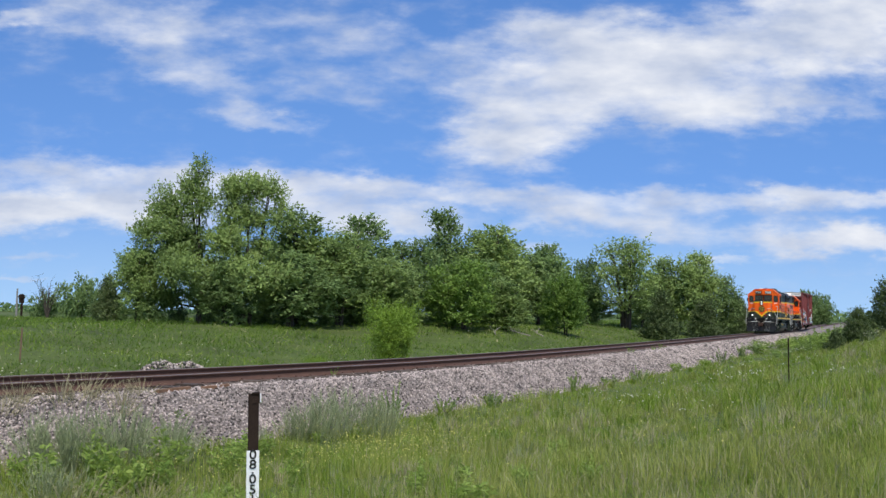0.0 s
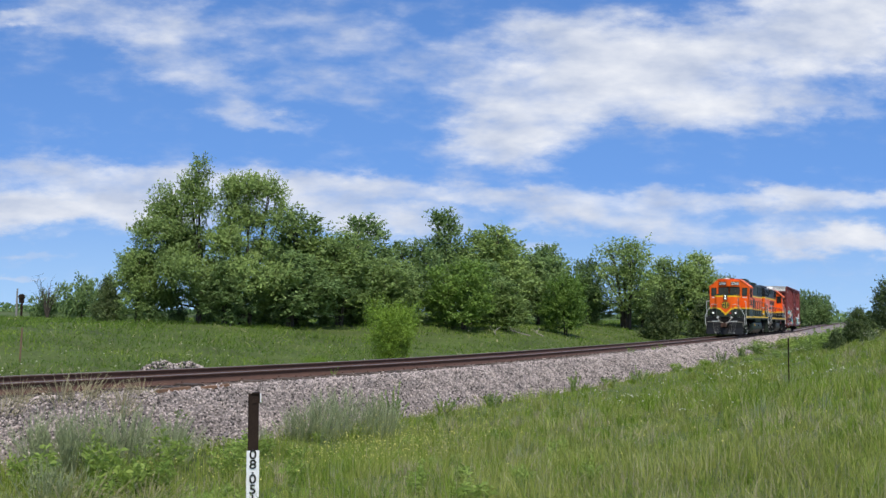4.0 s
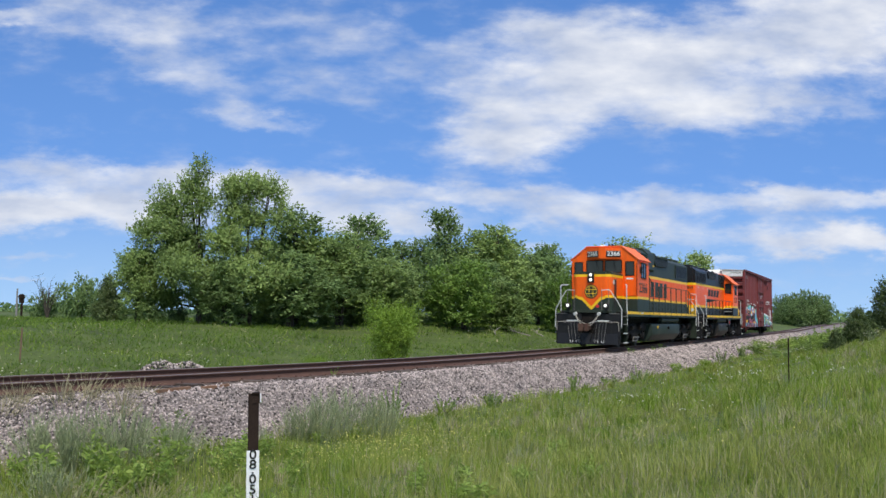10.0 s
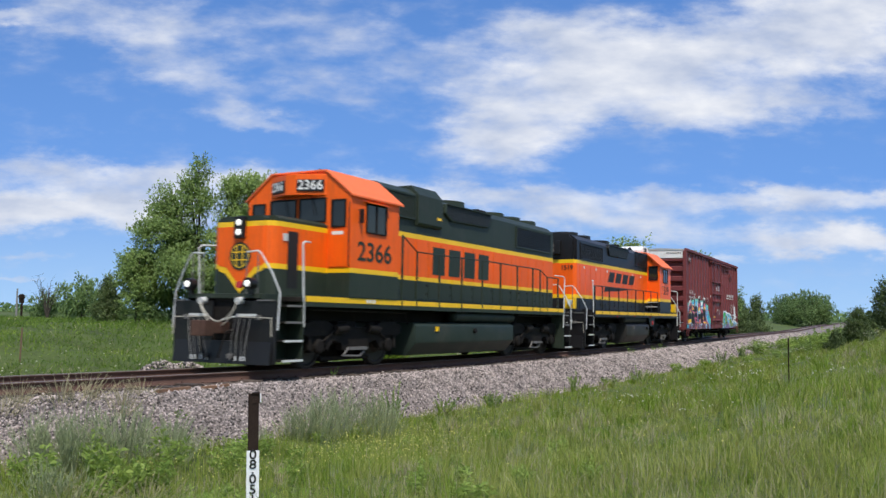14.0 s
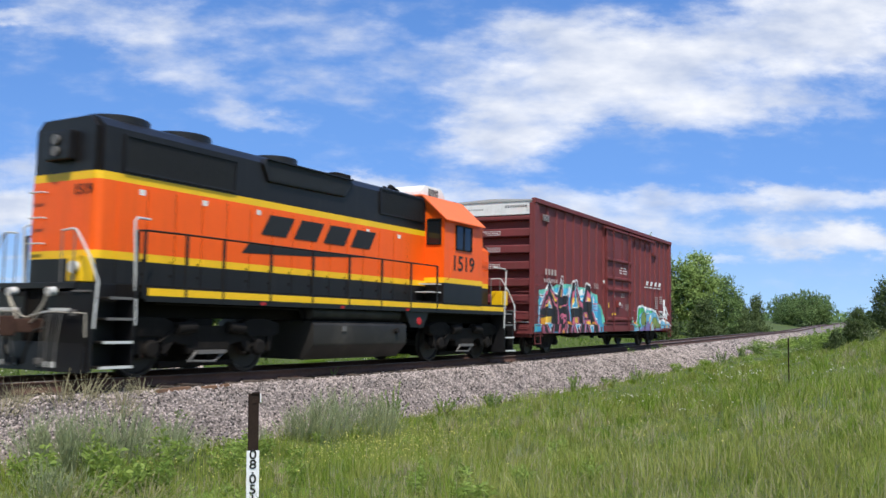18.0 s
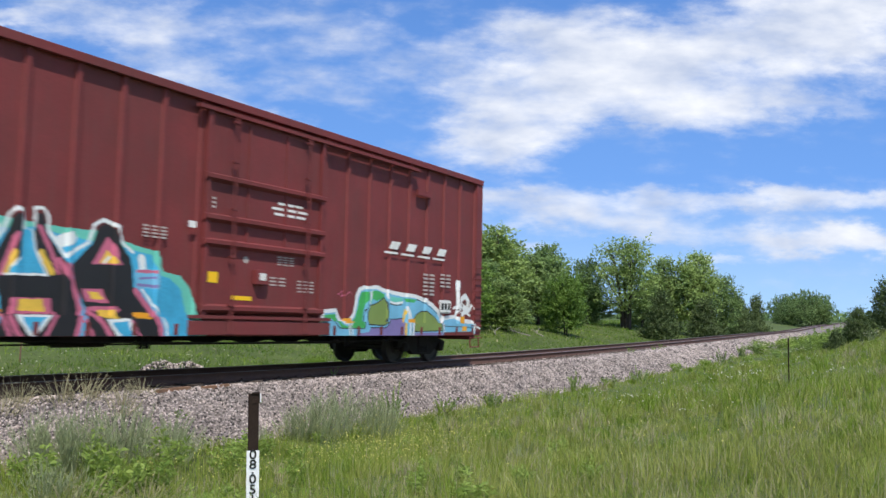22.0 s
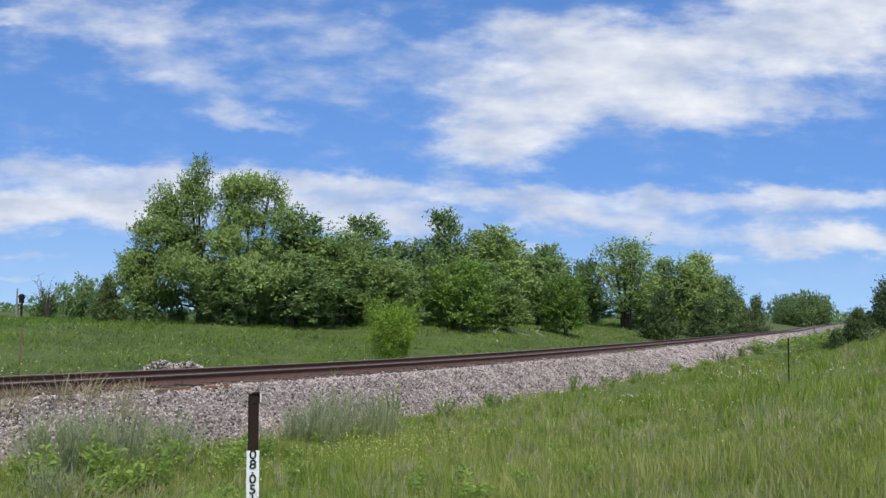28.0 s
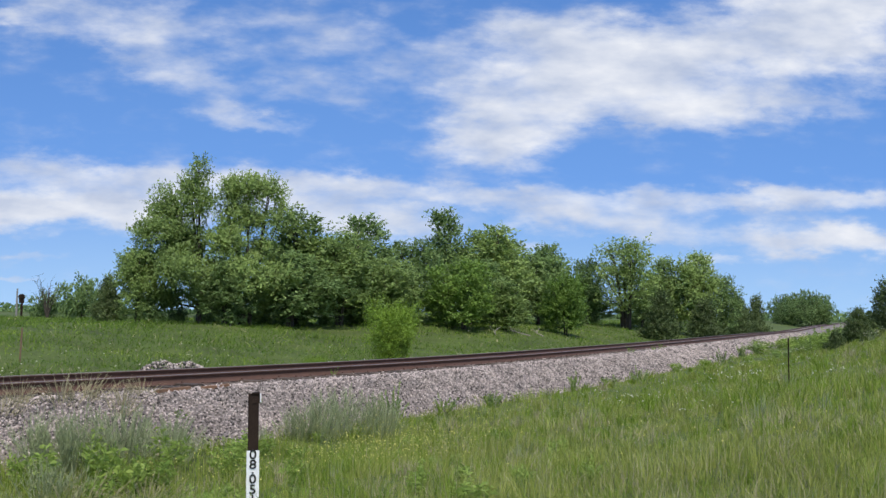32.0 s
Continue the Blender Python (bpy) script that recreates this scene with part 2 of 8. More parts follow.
# ---- materials ----
def paint(name, colour, rough=0.5, metal=0.0, var=0.12, scale=3.0, fine=40.0, bump=0.0, bump_scale=60.0, dirt=None, dirt_at=(0.52, 0.75), coat=0.0, per="none", spec=0.5, streak=None):
    """A surface colour with broad and fine variation, optional dirt stains and relief."""
    m = bpy.data.materials.new(name)
    m.use_nodes = True
    nt = m.node_tree
    nodes, link = nt.nodes, nt.links.new
    bsdf = nodes["Principled BSDF"]
    bsdf.inputs["Roughness"].default_value = rough
    bsdf.inputs["Metallic"].default_value = metal
    bsdf.inputs["Specular IOR Level"].default_value = spec
    bsdf.inputs["Coat Weight"].default_value = coat
    tc = nodes.new("ShaderNodeTexCoord")
    broad = nodes.new("ShaderNodeTexNoise")
    broad.inputs["Scale"].default_value, broad.inputs["Detail"].default_value = scale, 4
    small = nodes.new("ShaderNodeTexNoise")
    small.inputs["Scale"].default_value, small.inputs["Detail"].default_value = fine, 3
    link(tc.outputs["Object"], broad.inputs["Vector"])
    link(tc.outputs["Object"], small.inputs["Vector"])
    add = nodes.new("ShaderNodeMath")
    add.operation = "ADD"
    link(broad.outputs["Fac"], add.inputs[0])
    link(small.outputs["Fac"], add.inputs[1])
    fac = add.outputs[0]
    if per != "none":
        if per == "object":
            info = nodes.new("ShaderNodeObjectInfo").outputs["Random"]
        else:
            info = nodes.new("ShaderNodeNewGeometry").outputs["Random Per Island"]
        mul = nodes.new("ShaderNodeMath")
        mul.operation, mul.inputs[1].default_value = "MULTIPLY_ADD", 1.1
        link(info, mul.inputs[0])
        link(fac, mul.inputs[2])
        half = nodes.new("ShaderNodeMath")
        half.operation, half.inputs[1].default_value = "SUBTRACT", 0.55
        link(mul.outputs[0], half.inputs[0])
        fac = half.outputs[0]
    rng = nodes.new("ShaderNodeMapRange")
    rng.inputs["From Min"].default_value, rng.inputs["From Max"].default_value = 0.55, 1.45
    rng.inputs["To Min"].default_value, rng.inputs["To Max"].default_value = 1 - var, 1 + var
    link(fac, rng.inputs["Value"])
    mul = nodes.new("ShaderNodeVectorMath")
    mul.operation = "SCALE"
    mul.inputs[0].default_value = colour
    link(rng.outputs[0], mul.inputs["Scale"])
    out = mul.outputs[0]
    if dirt:
        st = nodes.new("ShaderNodeTexNoise")
        st.inputs["Scale"].default_value, st.inputs["Detail"].default_value, st.inputs["Roughness"].default_value = scale * 0.6, 8, 0.7
        link(tc.outputs["Object"], st.inputs["Vector"])
        mr = nodes.new("ShaderNodeMapRange")
        mr.inputs["From Min"].default_value, mr.inputs["From Max"].default_value = dirt_at
        link(st.outputs["Fac"], mr.inputs["Value"])
        mix = nodes.new("ShaderNodeMix")
        mix.data_type = "RGBA"
        link(mr.outputs[0], mix.inputs["Factor"])
        link(out, mix.inputs[6])
        mix.inputs[7].default_value = (*dirt, 1)
        out = mix.outputs[2]
    if streak:
        # rain streaks and soot running down the sheets
        mp = nodes.new("ShaderNodeMapping")
        mp.inputs["Scale"].default_value = (7.0, 7.0, 0.55)
        link(tc.outputs["Object"], mp.inputs["Vector"])
        run = nodes.new("ShaderNodeTexNoise")
        run.inputs["Scale"].default_value, run.inputs["Detail"].default_value, run.inputs["Roughness"].default_value = 1.6, 6, 0.65
        link(mp.outputs[0], run.inputs["Vector"])
        rr = nodes.new("ShaderNodeMapRange")
        rr.inputs["From Min"].default_value, rr.inputs["From Max"].default_value, rr.inputs["To Max"].default_value = 0.50, 0.78, 0.55
        link(run.outputs["Fac"], rr.inputs["Value"])
        wash = nodes.new("ShaderNodeMix")
        wash.data_type = "RGBA"
        link(rr.outputs[0], wash.inputs["Factor"])
        link(out, wash.inputs[6])
        wash.inputs[7].default_value = (*streak, 1)
        out = wash.outputs[2]
    link(out, bsdf.inputs["Base Color"])
    if bump:
        bn = nodes.new("ShaderNodeTexNoise")
        bn.inputs["Scale"].default_value, bn.inputs["Detail"].default_value = bump_scale, 4
        link(tc.outputs["Object"], bn.inputs["Vector"])
        bp = nodes.new("ShaderNodeBump")
        bp.inputs["Strength"].default_value, bp.inputs["Distance"].default_value = 1.0, bump
        link(bn.outputs["Fac"], bp.inputs["Height"])
        link(bp.outputs[0], bsdf.inputs["Normal"])
    return m


def foliage(name, dark, light, trans=0.35, rough=0.55):
    """Leaves: colour differs leaf by leaf and in broad drifts; some light passes through."""
    m = bpy.data.materials.new(name)
    m.use_nodes = True
    nt = m.node_tree
    nodes, link = nt.nodes, nt.links.new
    bsdf = nodes["Principled BSDF"]
    bsdf.inputs["Roughness"].default_value = rough
    bsdf.inputs["Specular IOR Level"].default_value = 0.3
    geo = nodes.new("ShaderNodeNewGeometry")
    tc = nodes.new("ShaderNodeTexCoord")
    ns = nodes.new("ShaderNodeTexNoise")
    ns.inputs["Scale"].default_value = 0.55
    link(tc.outputs["Object"], ns.inputs["Vector"])
    mix1 = nodes.new("ShaderNodeMath")
    mix1.operation, mix1.inputs[1].default_value = "MULTIPLY_ADD", 0.42
    link(geo.outputs["Random Per Island"], mix1.inputs[0])
    sub = nodes.new("ShaderNodeMath")
    sub.operation, sub.inputs[1].default_value = "SUBTRACT", 0.21
    link(ns.outputs["Fac"], sub.inputs[0])
    # whole plants differ a little too
    own = nodes.new("ShaderNodeMath")
    own.operation, own.inputs[1].default_value = "MULTIPLY_ADD", 0.34
    link(nodes.new("ShaderNodeObjectInfo").outputs["Random"], own.inputs[0])
    own2 = nodes.new("ShaderNodeMath")
    own2.operation, own2.inputs[1].default_value = "SUBTRACT", 0.17
    link(sub.outputs[0], own2.inputs[0])
    link(own2.outputs[0], own.inputs[2])
    link(own.outputs[0], mix1.inputs[2])
    col = nodes.new("ShaderNodeMix")
    col.data_type = "RGBA"
    link(mix1.outputs[0], col.inputs["Factor"])
    col.inputs[6].default_value, col.inputs[7].default_value = (*dark, 1), (*light, 1)
    link(col.outputs[2], bsdf.inputs["Base Color"])
    tr = nodes.new("ShaderNodeBsdfTranslucent")
    link(col.outputs[2], tr.inputs["Color"])
    ms = nodes.new("ShaderNodeMixShader")
    ms.inputs["Fac"].default_value = trans
    link(bsdf.outputs[0], ms.inputs[1])
    link(tr.outputs[0], ms.inputs[2])
    link(ms.outputs[0], nodes["Material Output"].inputs["Surface"])
    return m


def glow(name, colour, strength):
    m = bpy.data.materials.new(name)
    m.use_nodes = True
    b = m.node_tree.nodes["Principled BSDF"]
    b.inputs["Base Color"].default_value = (0.9, 0.9, 0.85, 1)
    b.inputs["Emission Color"].default_value = (*colour, 1)
    b.inputs["Emission Strength"].default_value = strength
    return m


ORANGE = paint("orange_paint", (0.84, 0.114, 0.004), 0.45, var=0.10, scale=1.2, fine=25, dirt=(0.50, 0.095, 0.012), dirt_at=(0.58, 0.95), spec=0.3, streak=(0.42, 0.085, 0.02))
ORANGE_NEW = paint("bright_orange_paint", (0.88, 0.112, 0.005), 0.40, var=0.06, scale=1.0, fine=25, spec=0.35, streak=(0.62, 0.095, 0.014))
# a paler orange than the cab sides, for both cab roofs
ROOF_ORANGE = paint("pale_orange_roof_paint", (0.84, 0.165, 0.05), 0.55, var=0.08, spec=0.3)
YELLOW = paint("yellow_stripe_paint", (0.84, 0.50, 0.006), 0.45, var=0.14, scale=2, dirt=(0.35, 0.2, 0.03), dirt_at=(0.6, 0.9))
GREEN = paint("dark_green_paint", (0.023, 0.033, 0.022), 0.5, var=0.25, scale=1.5, dirt=(0.045, 0.045, 0.035), dirt_at=(0.55, 0.9), spec=0.3, streak=(0.045, 0.048, 0.040))
BLACK = paint("black_paint", (0.0095, 0.009, 0.010), 0.42, var=0.3, scale=1.5, dirt=(0.03, 0.028, 0.026), dirt_at=(0.58, 0.9), spec=0.35, streak=(0.024, 0.022, 0.021))
UNDER = paint("sooty_underframe_paint", (0.011, 0.009, 0.0075), 0.8, var=0.4, scale=3, spec=0.2, dirt=(0.042, 0.032, 0.024), dirt_at=(0.55, 0.9), bump=0.004)
TANK_GREEN = paint("dusty_green_tank_paint", (0.020, 0.031, 0.024), 0.5, var=0.25, scale=2, spec=0.3, dirt=(0.06, 0.058, 0.046), dirt_at=(0.5, 0.9))
WHITE = paint("white_paint", (0.72, 0.72, 0.70), 0.5, var=0.08, scale=4, dirt=(0.42, 0.38, 0.33), dirt_at=(0.55, 0.85), streak=(0.50, 0.45, 0.40))
SILVER = paint("grey_handrail_paint", (0.55, 0.56, 0.55), 0.45, var=0.1)
DULL = paint("dull_iron_grey", (0.12, 0.115, 0.11), 0.6, var=0.3)
GLASS = paint("dark_cab_glass", (0.01, 0.012, 0.014), 0.05, var=0.05)
GRILLE = paint("black_grille_mesh", (0.008, 0.009, 0.009), 0.6, var=0.3, fine=90, bump=0.01, bump_scale=90)
RUSTY = paint("rusty_coupler_iron", (0.065, 0.03, 0.019), 0.8, var=0.35, scale=8, bump=0.003)
BOXRED = paint("oxide_red_boxcar_paint", (0.180, 0.037, 0.038), 0.6, var=0.22, scale=0.9, fine=30, spec=0.25, dirt=(0.125, 0.038, 0.036), dirt_at=(0.42, 0.75), streak=(0.140, 0.055, 0.052))
BOXRED_ROOF = paint("galvanised_roof_steel", (0.45, 0.44, 0.42), 0.5, metal=0.3, var=0.1)
STEEL = paint("worn_wheel_steel", (0.035, 0.03, 0.028), 0.55, metal=0.4, var=0.3)
RAIL_RUST = paint("brown_rail_rust", (0.095, 0.048, 0.034), 0.75, var=0.3, scale=6, fine=60, bump=0.003)
RAIL_HEAD = paint("bright_rail_head_steel", (0.22, 0.18, 0.165), 0.45, metal=0.4, var=0.15)
TIE_WOOD = paint("creosoted_tie_wood", (0.075, 0.055, 0.043), 0.85, var=0.4, scale=5, fine=60, bump=0.006, per="object")
STONE = paint("pinkish_grey_ballast_stone", (0.288, 0.243, 0.224), 0.85, var=0.85, scale=1.2, fine=30, per="island")
GRAVEL = paint("ballast_bed", (0.19, 0.16, 0.148), 0.9, var=0.75, scale=9.0, fine=26, bump=0.05, bump_scale=24)
BARK = paint("grey_brown_bark", (0.055, 0.045, 0.036), 0.9, var=0.3, scale=6, bump=0.01, bump_scale=25)
LEAF_DARK = foliage("dark_green_leaves", (0.092, 0.154, 0.054), (0.258, 0.372, 0.124), trans=0.36)
LEAF_MID = foliage("mid_green_leaves", (0.128, 0.202, 0.064), (0.340, 0.450, 0.138), trans=0.38)
LEAF_BRIGHT = foliage("bright_green_leaves", (0.100, 0.185, 0.032), (0.240, 0.365, 0.072), trans=0.42)
LEAF_CEDAR = foliage("dark_cedar_needles", (0.052, 0.084, 0.030), (0.140, 0.190, 0.065), trans=0.3)
LEAF_GREY = foliage("grey_green_weed_leaves", (0.22, 0.265, 0.130), (0.43, 0.48, 0.270))
BLADE = foliage("grass_blades", (0.205, 0.250, 0.052), (0.420, 0.455, 0.118), trans=0.42)
BLADE_MEADOW = foliage("meadow_grass_blades", (0.076, 0.142, 0.018), (0.150, 0.238, 0.035), trans=0.45)
LEAF_WEED = foliage("yellow_green_weed_leaves", (0.150, 0.255, 0.045), (0.410, 0.520, 0.125), trans=0.45)
BLADE_DRY = foliage("dry_grass_stalks", (0.29, 0.26, 0.15), (0.54, 0.50, 0.31), trans=0.35)
PETAL_YELLOW = paint("yellow_flower_heads", (0.58, 0.55, 0.15), 0.7, var=0.2)
PETAL_WHITE = paint("white_flower_heads", (0.70, 0.69, 0.56), 0.7, var=0.12)
GRASS_SOIL = paint("grass_ground", (0.058, 0.086, 0.011), 0.9, var=0.6, scale=0.35, fine=6.0, bump=0.05, bump_scale=7, dirt=(0.105, 0.125, 0.022), dirt_at=(0.5, 0.8))
HEADLIGHT = glow("lit_headlamp_lens", (1.0, 0.97, 0.9), 0.7)
POST_DARK = paint("dark_weathered_post_wood", (0.026, 0.017, 0.013), 0.9, spec=0.15, var=0.35, scale=10, fine=80, bump=0.003)
POST_WHITE = paint("white_marker_enamel", (0.74, 0.75, 0.77), 0.4, var=0.06)
INK = paint("black_lettering", (0.012, 0.012, 0.012), 0.6, var=0.1)
RED_LENS = paint("red_lens", (0.45, 0.02, 0.03), 0.2)
HOSE = paint("weathered_grey_hose", (0.22, 0.21, 0.19), 0.7, var=0.2)
CABLE = paint("pale_cable_rubber", (0.40, 0.37, 0.31), 0.7, var=0.2)
DULLWHITE = paint("chalky_white_stencil", (0.42, 0.36, 0.34), 0.7, var=0.15)
BLADE_LUSH = foliage("lush_green_grass_blades", (0.140, 0.225, 0.024), (0.290, 0.400, 0.054), trans=0.45)
LEAF_BUSH = foliage("yellow_green_bush_leaves", (0.125, 0.225, 0.024), (0.275, 0.405, 0.055), trans=0.45)
TANK_BLACK = paint("dusty_black_tank_paint", (0.024, 0.022, 0.020), 0.5, var=0.25, scale=2, spec=0.3, dirt=(0.075, 0.066, 0.056), dirt_at=(0.5, 0.9))
DEADWOOD = paint("pale_dead_wood", (0.24, 0.22, 0.19), 0.9, var=0.3, scale=6, fine=50)
SPLINTER = paint("broken_tie_wood", (0.22, 0.12, 0.07), 0.85, var=0.35, scale=8, fine=60)

# ---- ground: one sheet to the horizon, fine near the line ----
def axis_steps(cuts):
    out = []
    for a, b, n in cuts:
        out += list(np.linspace(a, b, n, endpoint=False))
    return np.array(out + [cuts[-1][1]])


gx = axis_steps([(-2500, -300, 8), (-300, -30, 18), (-30, 70, 130), (70, 150, 50), (150, 400, 25), (400, 2600, 10)])
gy = axis_steps([(-2500, -200, 8), (-200, -30, 14), (-30, -3.2, 54), (-3.2, 3.6, 20), (3.6, 60, 70), (60, 300, 20), (300, 2600, 10)])
GX, GY = np.meshgrid(gx, gy, indexing="ij")
cyv, _ = course_np(GX)
GYS = GY + cyv * (np.abs(GY) < 300)
GZ = land(GX, GYS)
nx, ny = GX.shape
idx = np.arange(nx * ny).reshape(nx, ny)
quads = np.stack([idx[:-1, :-1], idx[1:, :-1], idx[1:, 1:], idx[:-1, 1:]], -1).reshape(-1, 4)
ground = new("ground", quads_mesh("ground", np.stack([GX, GYS, GZ], -1).reshape(-1, 3), quads, [GRASS_SOIL], smooth=True))
tagged(ground, "green rough grassland beside the railway line", "ground", kind="structure")

# ---- ballast bed: a raised bank of crushed stone under the track ----
prof = [(-3.9, -1.25), (-3.3, -0.97), (-1.95, -0.27), (-1.75, -0.21), (0, -0.2), (1.75, -0.21), (1.95, -0.27), (3.4, -0.95), (4.0, -1.2)]
bx = axis_steps([(-160, 0, 30), (0, 80, 80), (80, 260, 60), (260, 420, 12)])
rows = []
for x in bx:
    cy, cz = course(x)
    rows.append([(x, cy + y, cz + z) for y, z in prof])
bv = np.array(rows).reshape(-1, 3)
n = len(prof)
bi = np.arange(len(bx) * n).reshape(len(bx), n)
bq = np.stack([bi[:-1, :-1], bi[1:, :-1], bi[1:, 1:], bi[:-1, 1:]], -1).reshape(-1, 4)
ballast = new("ballast_bed", quads_mesh("ballast_bed", bv, bq, [GRAVEL], smooth=False))
tagged(ballast, "pinkish grey crushed stone ballast bank carrying the track", "ballast", kind="structure")

# ---- track ----
track = thing("railway_track", pose(0, 0, 0), "single track of brown rusty rails on wooden ties", "railway track", kind="structure")
head = [(-0.036, -0.03), (-0.036, -0.008), (-0.026, 0.0), (0.026, 0.0), (0.036, -0.008), (0.036, -0.03), (0.009, -0.045), (0.009, -0.155), (0.070, -0.172), (0.070, -0.185), (-0.070, -0.185), (-0.070, -0.172), (-0.009, -0.155), (-0.009, -0.045)]
for side in (-0.7525, 0.7525):
    xs = axis_steps([(-160, 0, 16), (0, 120, 80), (120, 400, 40)])
    v, q, mi = [], [], []
    k = len(head)
    for x in xs:
        cy, cz = course(x)
        v += [(x, cy + side + y, cz + z) for y, z in head]
    for i in range(len(xs) - 1):
        for j in range(k):
            q.append((i * k + j, i * k + (j + 1) % k, (i + 1) * k + (j + 1) % k, (i + 1) * k + j))
            mi.append(1 if j in (1, 2, 3) else 0)
    part("rail", quads_mesh("rail", np.array(v), np.array(q), [RAIL_RUST, RAIL_HEAD], mi), None, track)
tie_mesh = Geo().box(-0.115, 0.115, -1.3, 1.3, -0.30, -0.165).mesh("tie", TIE_WOOD, bevel=0.012)
plate_mesh = Geo().box(-0.09, 0.09, -0.17, 0.17, -0.165, -0.18).box(-0.02, 0.02, -0.12, -0.085, -0.185, -0.135).box(-0.02, 0.02, 0.085, 0.12, -0.185, -0.135).mesh("tie_plate", RAIL_RUST)
rt = random.Random(5)
for i in range(190):
    x = -12 + i * 0.545 + rt.uniform(-0.03, 0.03)
    cy, cz = course(x)
    t = part("tie", tie_mesh, None, track, at=pose(x, cy + rt.uniform(-0.05, 0.05), cz + rt.uniform(-0.012, 0.006), rt.uniform(-0.6, 0.6), 0, rt.uniform(-1.2, 1.2)))
    if i < 100:
        for sy in (-0.7525, 0.7525):
            part("tie_plate", plate_mesh, None, t, at=pose(0, sy, 0.003))

# ---- loose ballast stones over the bank, and scattered stones between the rails ----
def stone_field(name, label, count, seed, x_of, s_range, size, pile=None):
    rg = np.random.RandomState(seed)
    unit = np.array([(1, 0, 0), (-1, 0, 0), (0, 1, 0), (0, -1, 0), (0, 0, 1), (0, 0, -1)], float)
    tris = np.array([(0, 2, 4), (2, 1, 4), (1, 3, 4), (3, 0, 4), (2, 0, 5), (1, 2, 5), (3, 1, 5), (0, 3, 5)])
    if pile is None:
        x = x_of(rg.rand(count))
        s = rg.uniform(*s_range, count)
        cy, cz = course_np(x)
        z = np.interp(s, [p[0] for p in prof], [p[1] for p in prof]) + cz
        y = cy + s
    else:
        px, py, pr, ph = pile
        a, r = rg.uniform(0, 6.283, count), np.sqrt(rg.rand(count))
        x, y = px + np.cos(a) * r * pr * 1.5, py + np.sin(a) * r * pr
        z = land(x, y) + ph * (1 - r ** 1.5) * (0.8 + 0.2 * np.sin(x * 7))
    sz = size * rg.uniform(0.45, 1.15, count) * (1 + 0.016 * np.maximum(x - 14, 0))
    v = unit[None] * rg.uniform(0.55, 1.15, (count, 6, 1)) + rg.normal(0, 0.16, (count, 6, 3))
    q = rg.normal(size=(count, 4))
    q /= np.linalg.norm(q, axis=1)[:, None]
    w, i, j, k = q.T
    rot = np.stack([np.stack([1 - 2 * (j * j + k * k), 2 * (i * j - k * w), 2 * (i * k + j * w)], -1), np.stack([2 * (i * j + k * w), 1 - 2 * (i * i + k * k), 2 * (j * k - i * w)], -1), np.stack([2 * (i * k - j * w), 2 * (j * k + i * w), 1 - 2 * (i * i + j * j)], -1)], 1)
    v = np.einsum("nab,nkb->nka", rot, v * sz[:, None, None])
    v += np.stack([x, y, z + sz * 0.25], -1)[:, None]
    f = (tris[None] + 6 * np.arange(count)[:, None, None]).reshape(-1, 3)
    ob = new(name, quads_mesh(name, v.reshape(-1, 3), f, [STONE]))
    return tagged(ob, label, "stones", kind="stuff")


stone_field("ballast_stones", "loose pinkish grey crushed stones covering the ballast bank", 52000, 3, lambda t: 3.5 + 46 * t ** 1.7, (-3.3, -1.2), 0.029)
stone_field("ballast_stones", "crushed stones between and beside the rails", 9000, 4, lambda t: 3.5 + 50 * t ** 1.4, (-1.2, 2.2), 0.032)
stone_field("stone_pile", "low heap of spare ballast stones beyond the track", 2200, 6, None, None, 0.050, pile=(17.5, 6.4, 1.35, 0.70))
stone_field("ballast_stones", "crushed stones along the far stretch of the bank", 15000, 7, lambda t: 42 + 80 * t ** 1.3, (-3.3, -1.2), 0.040)

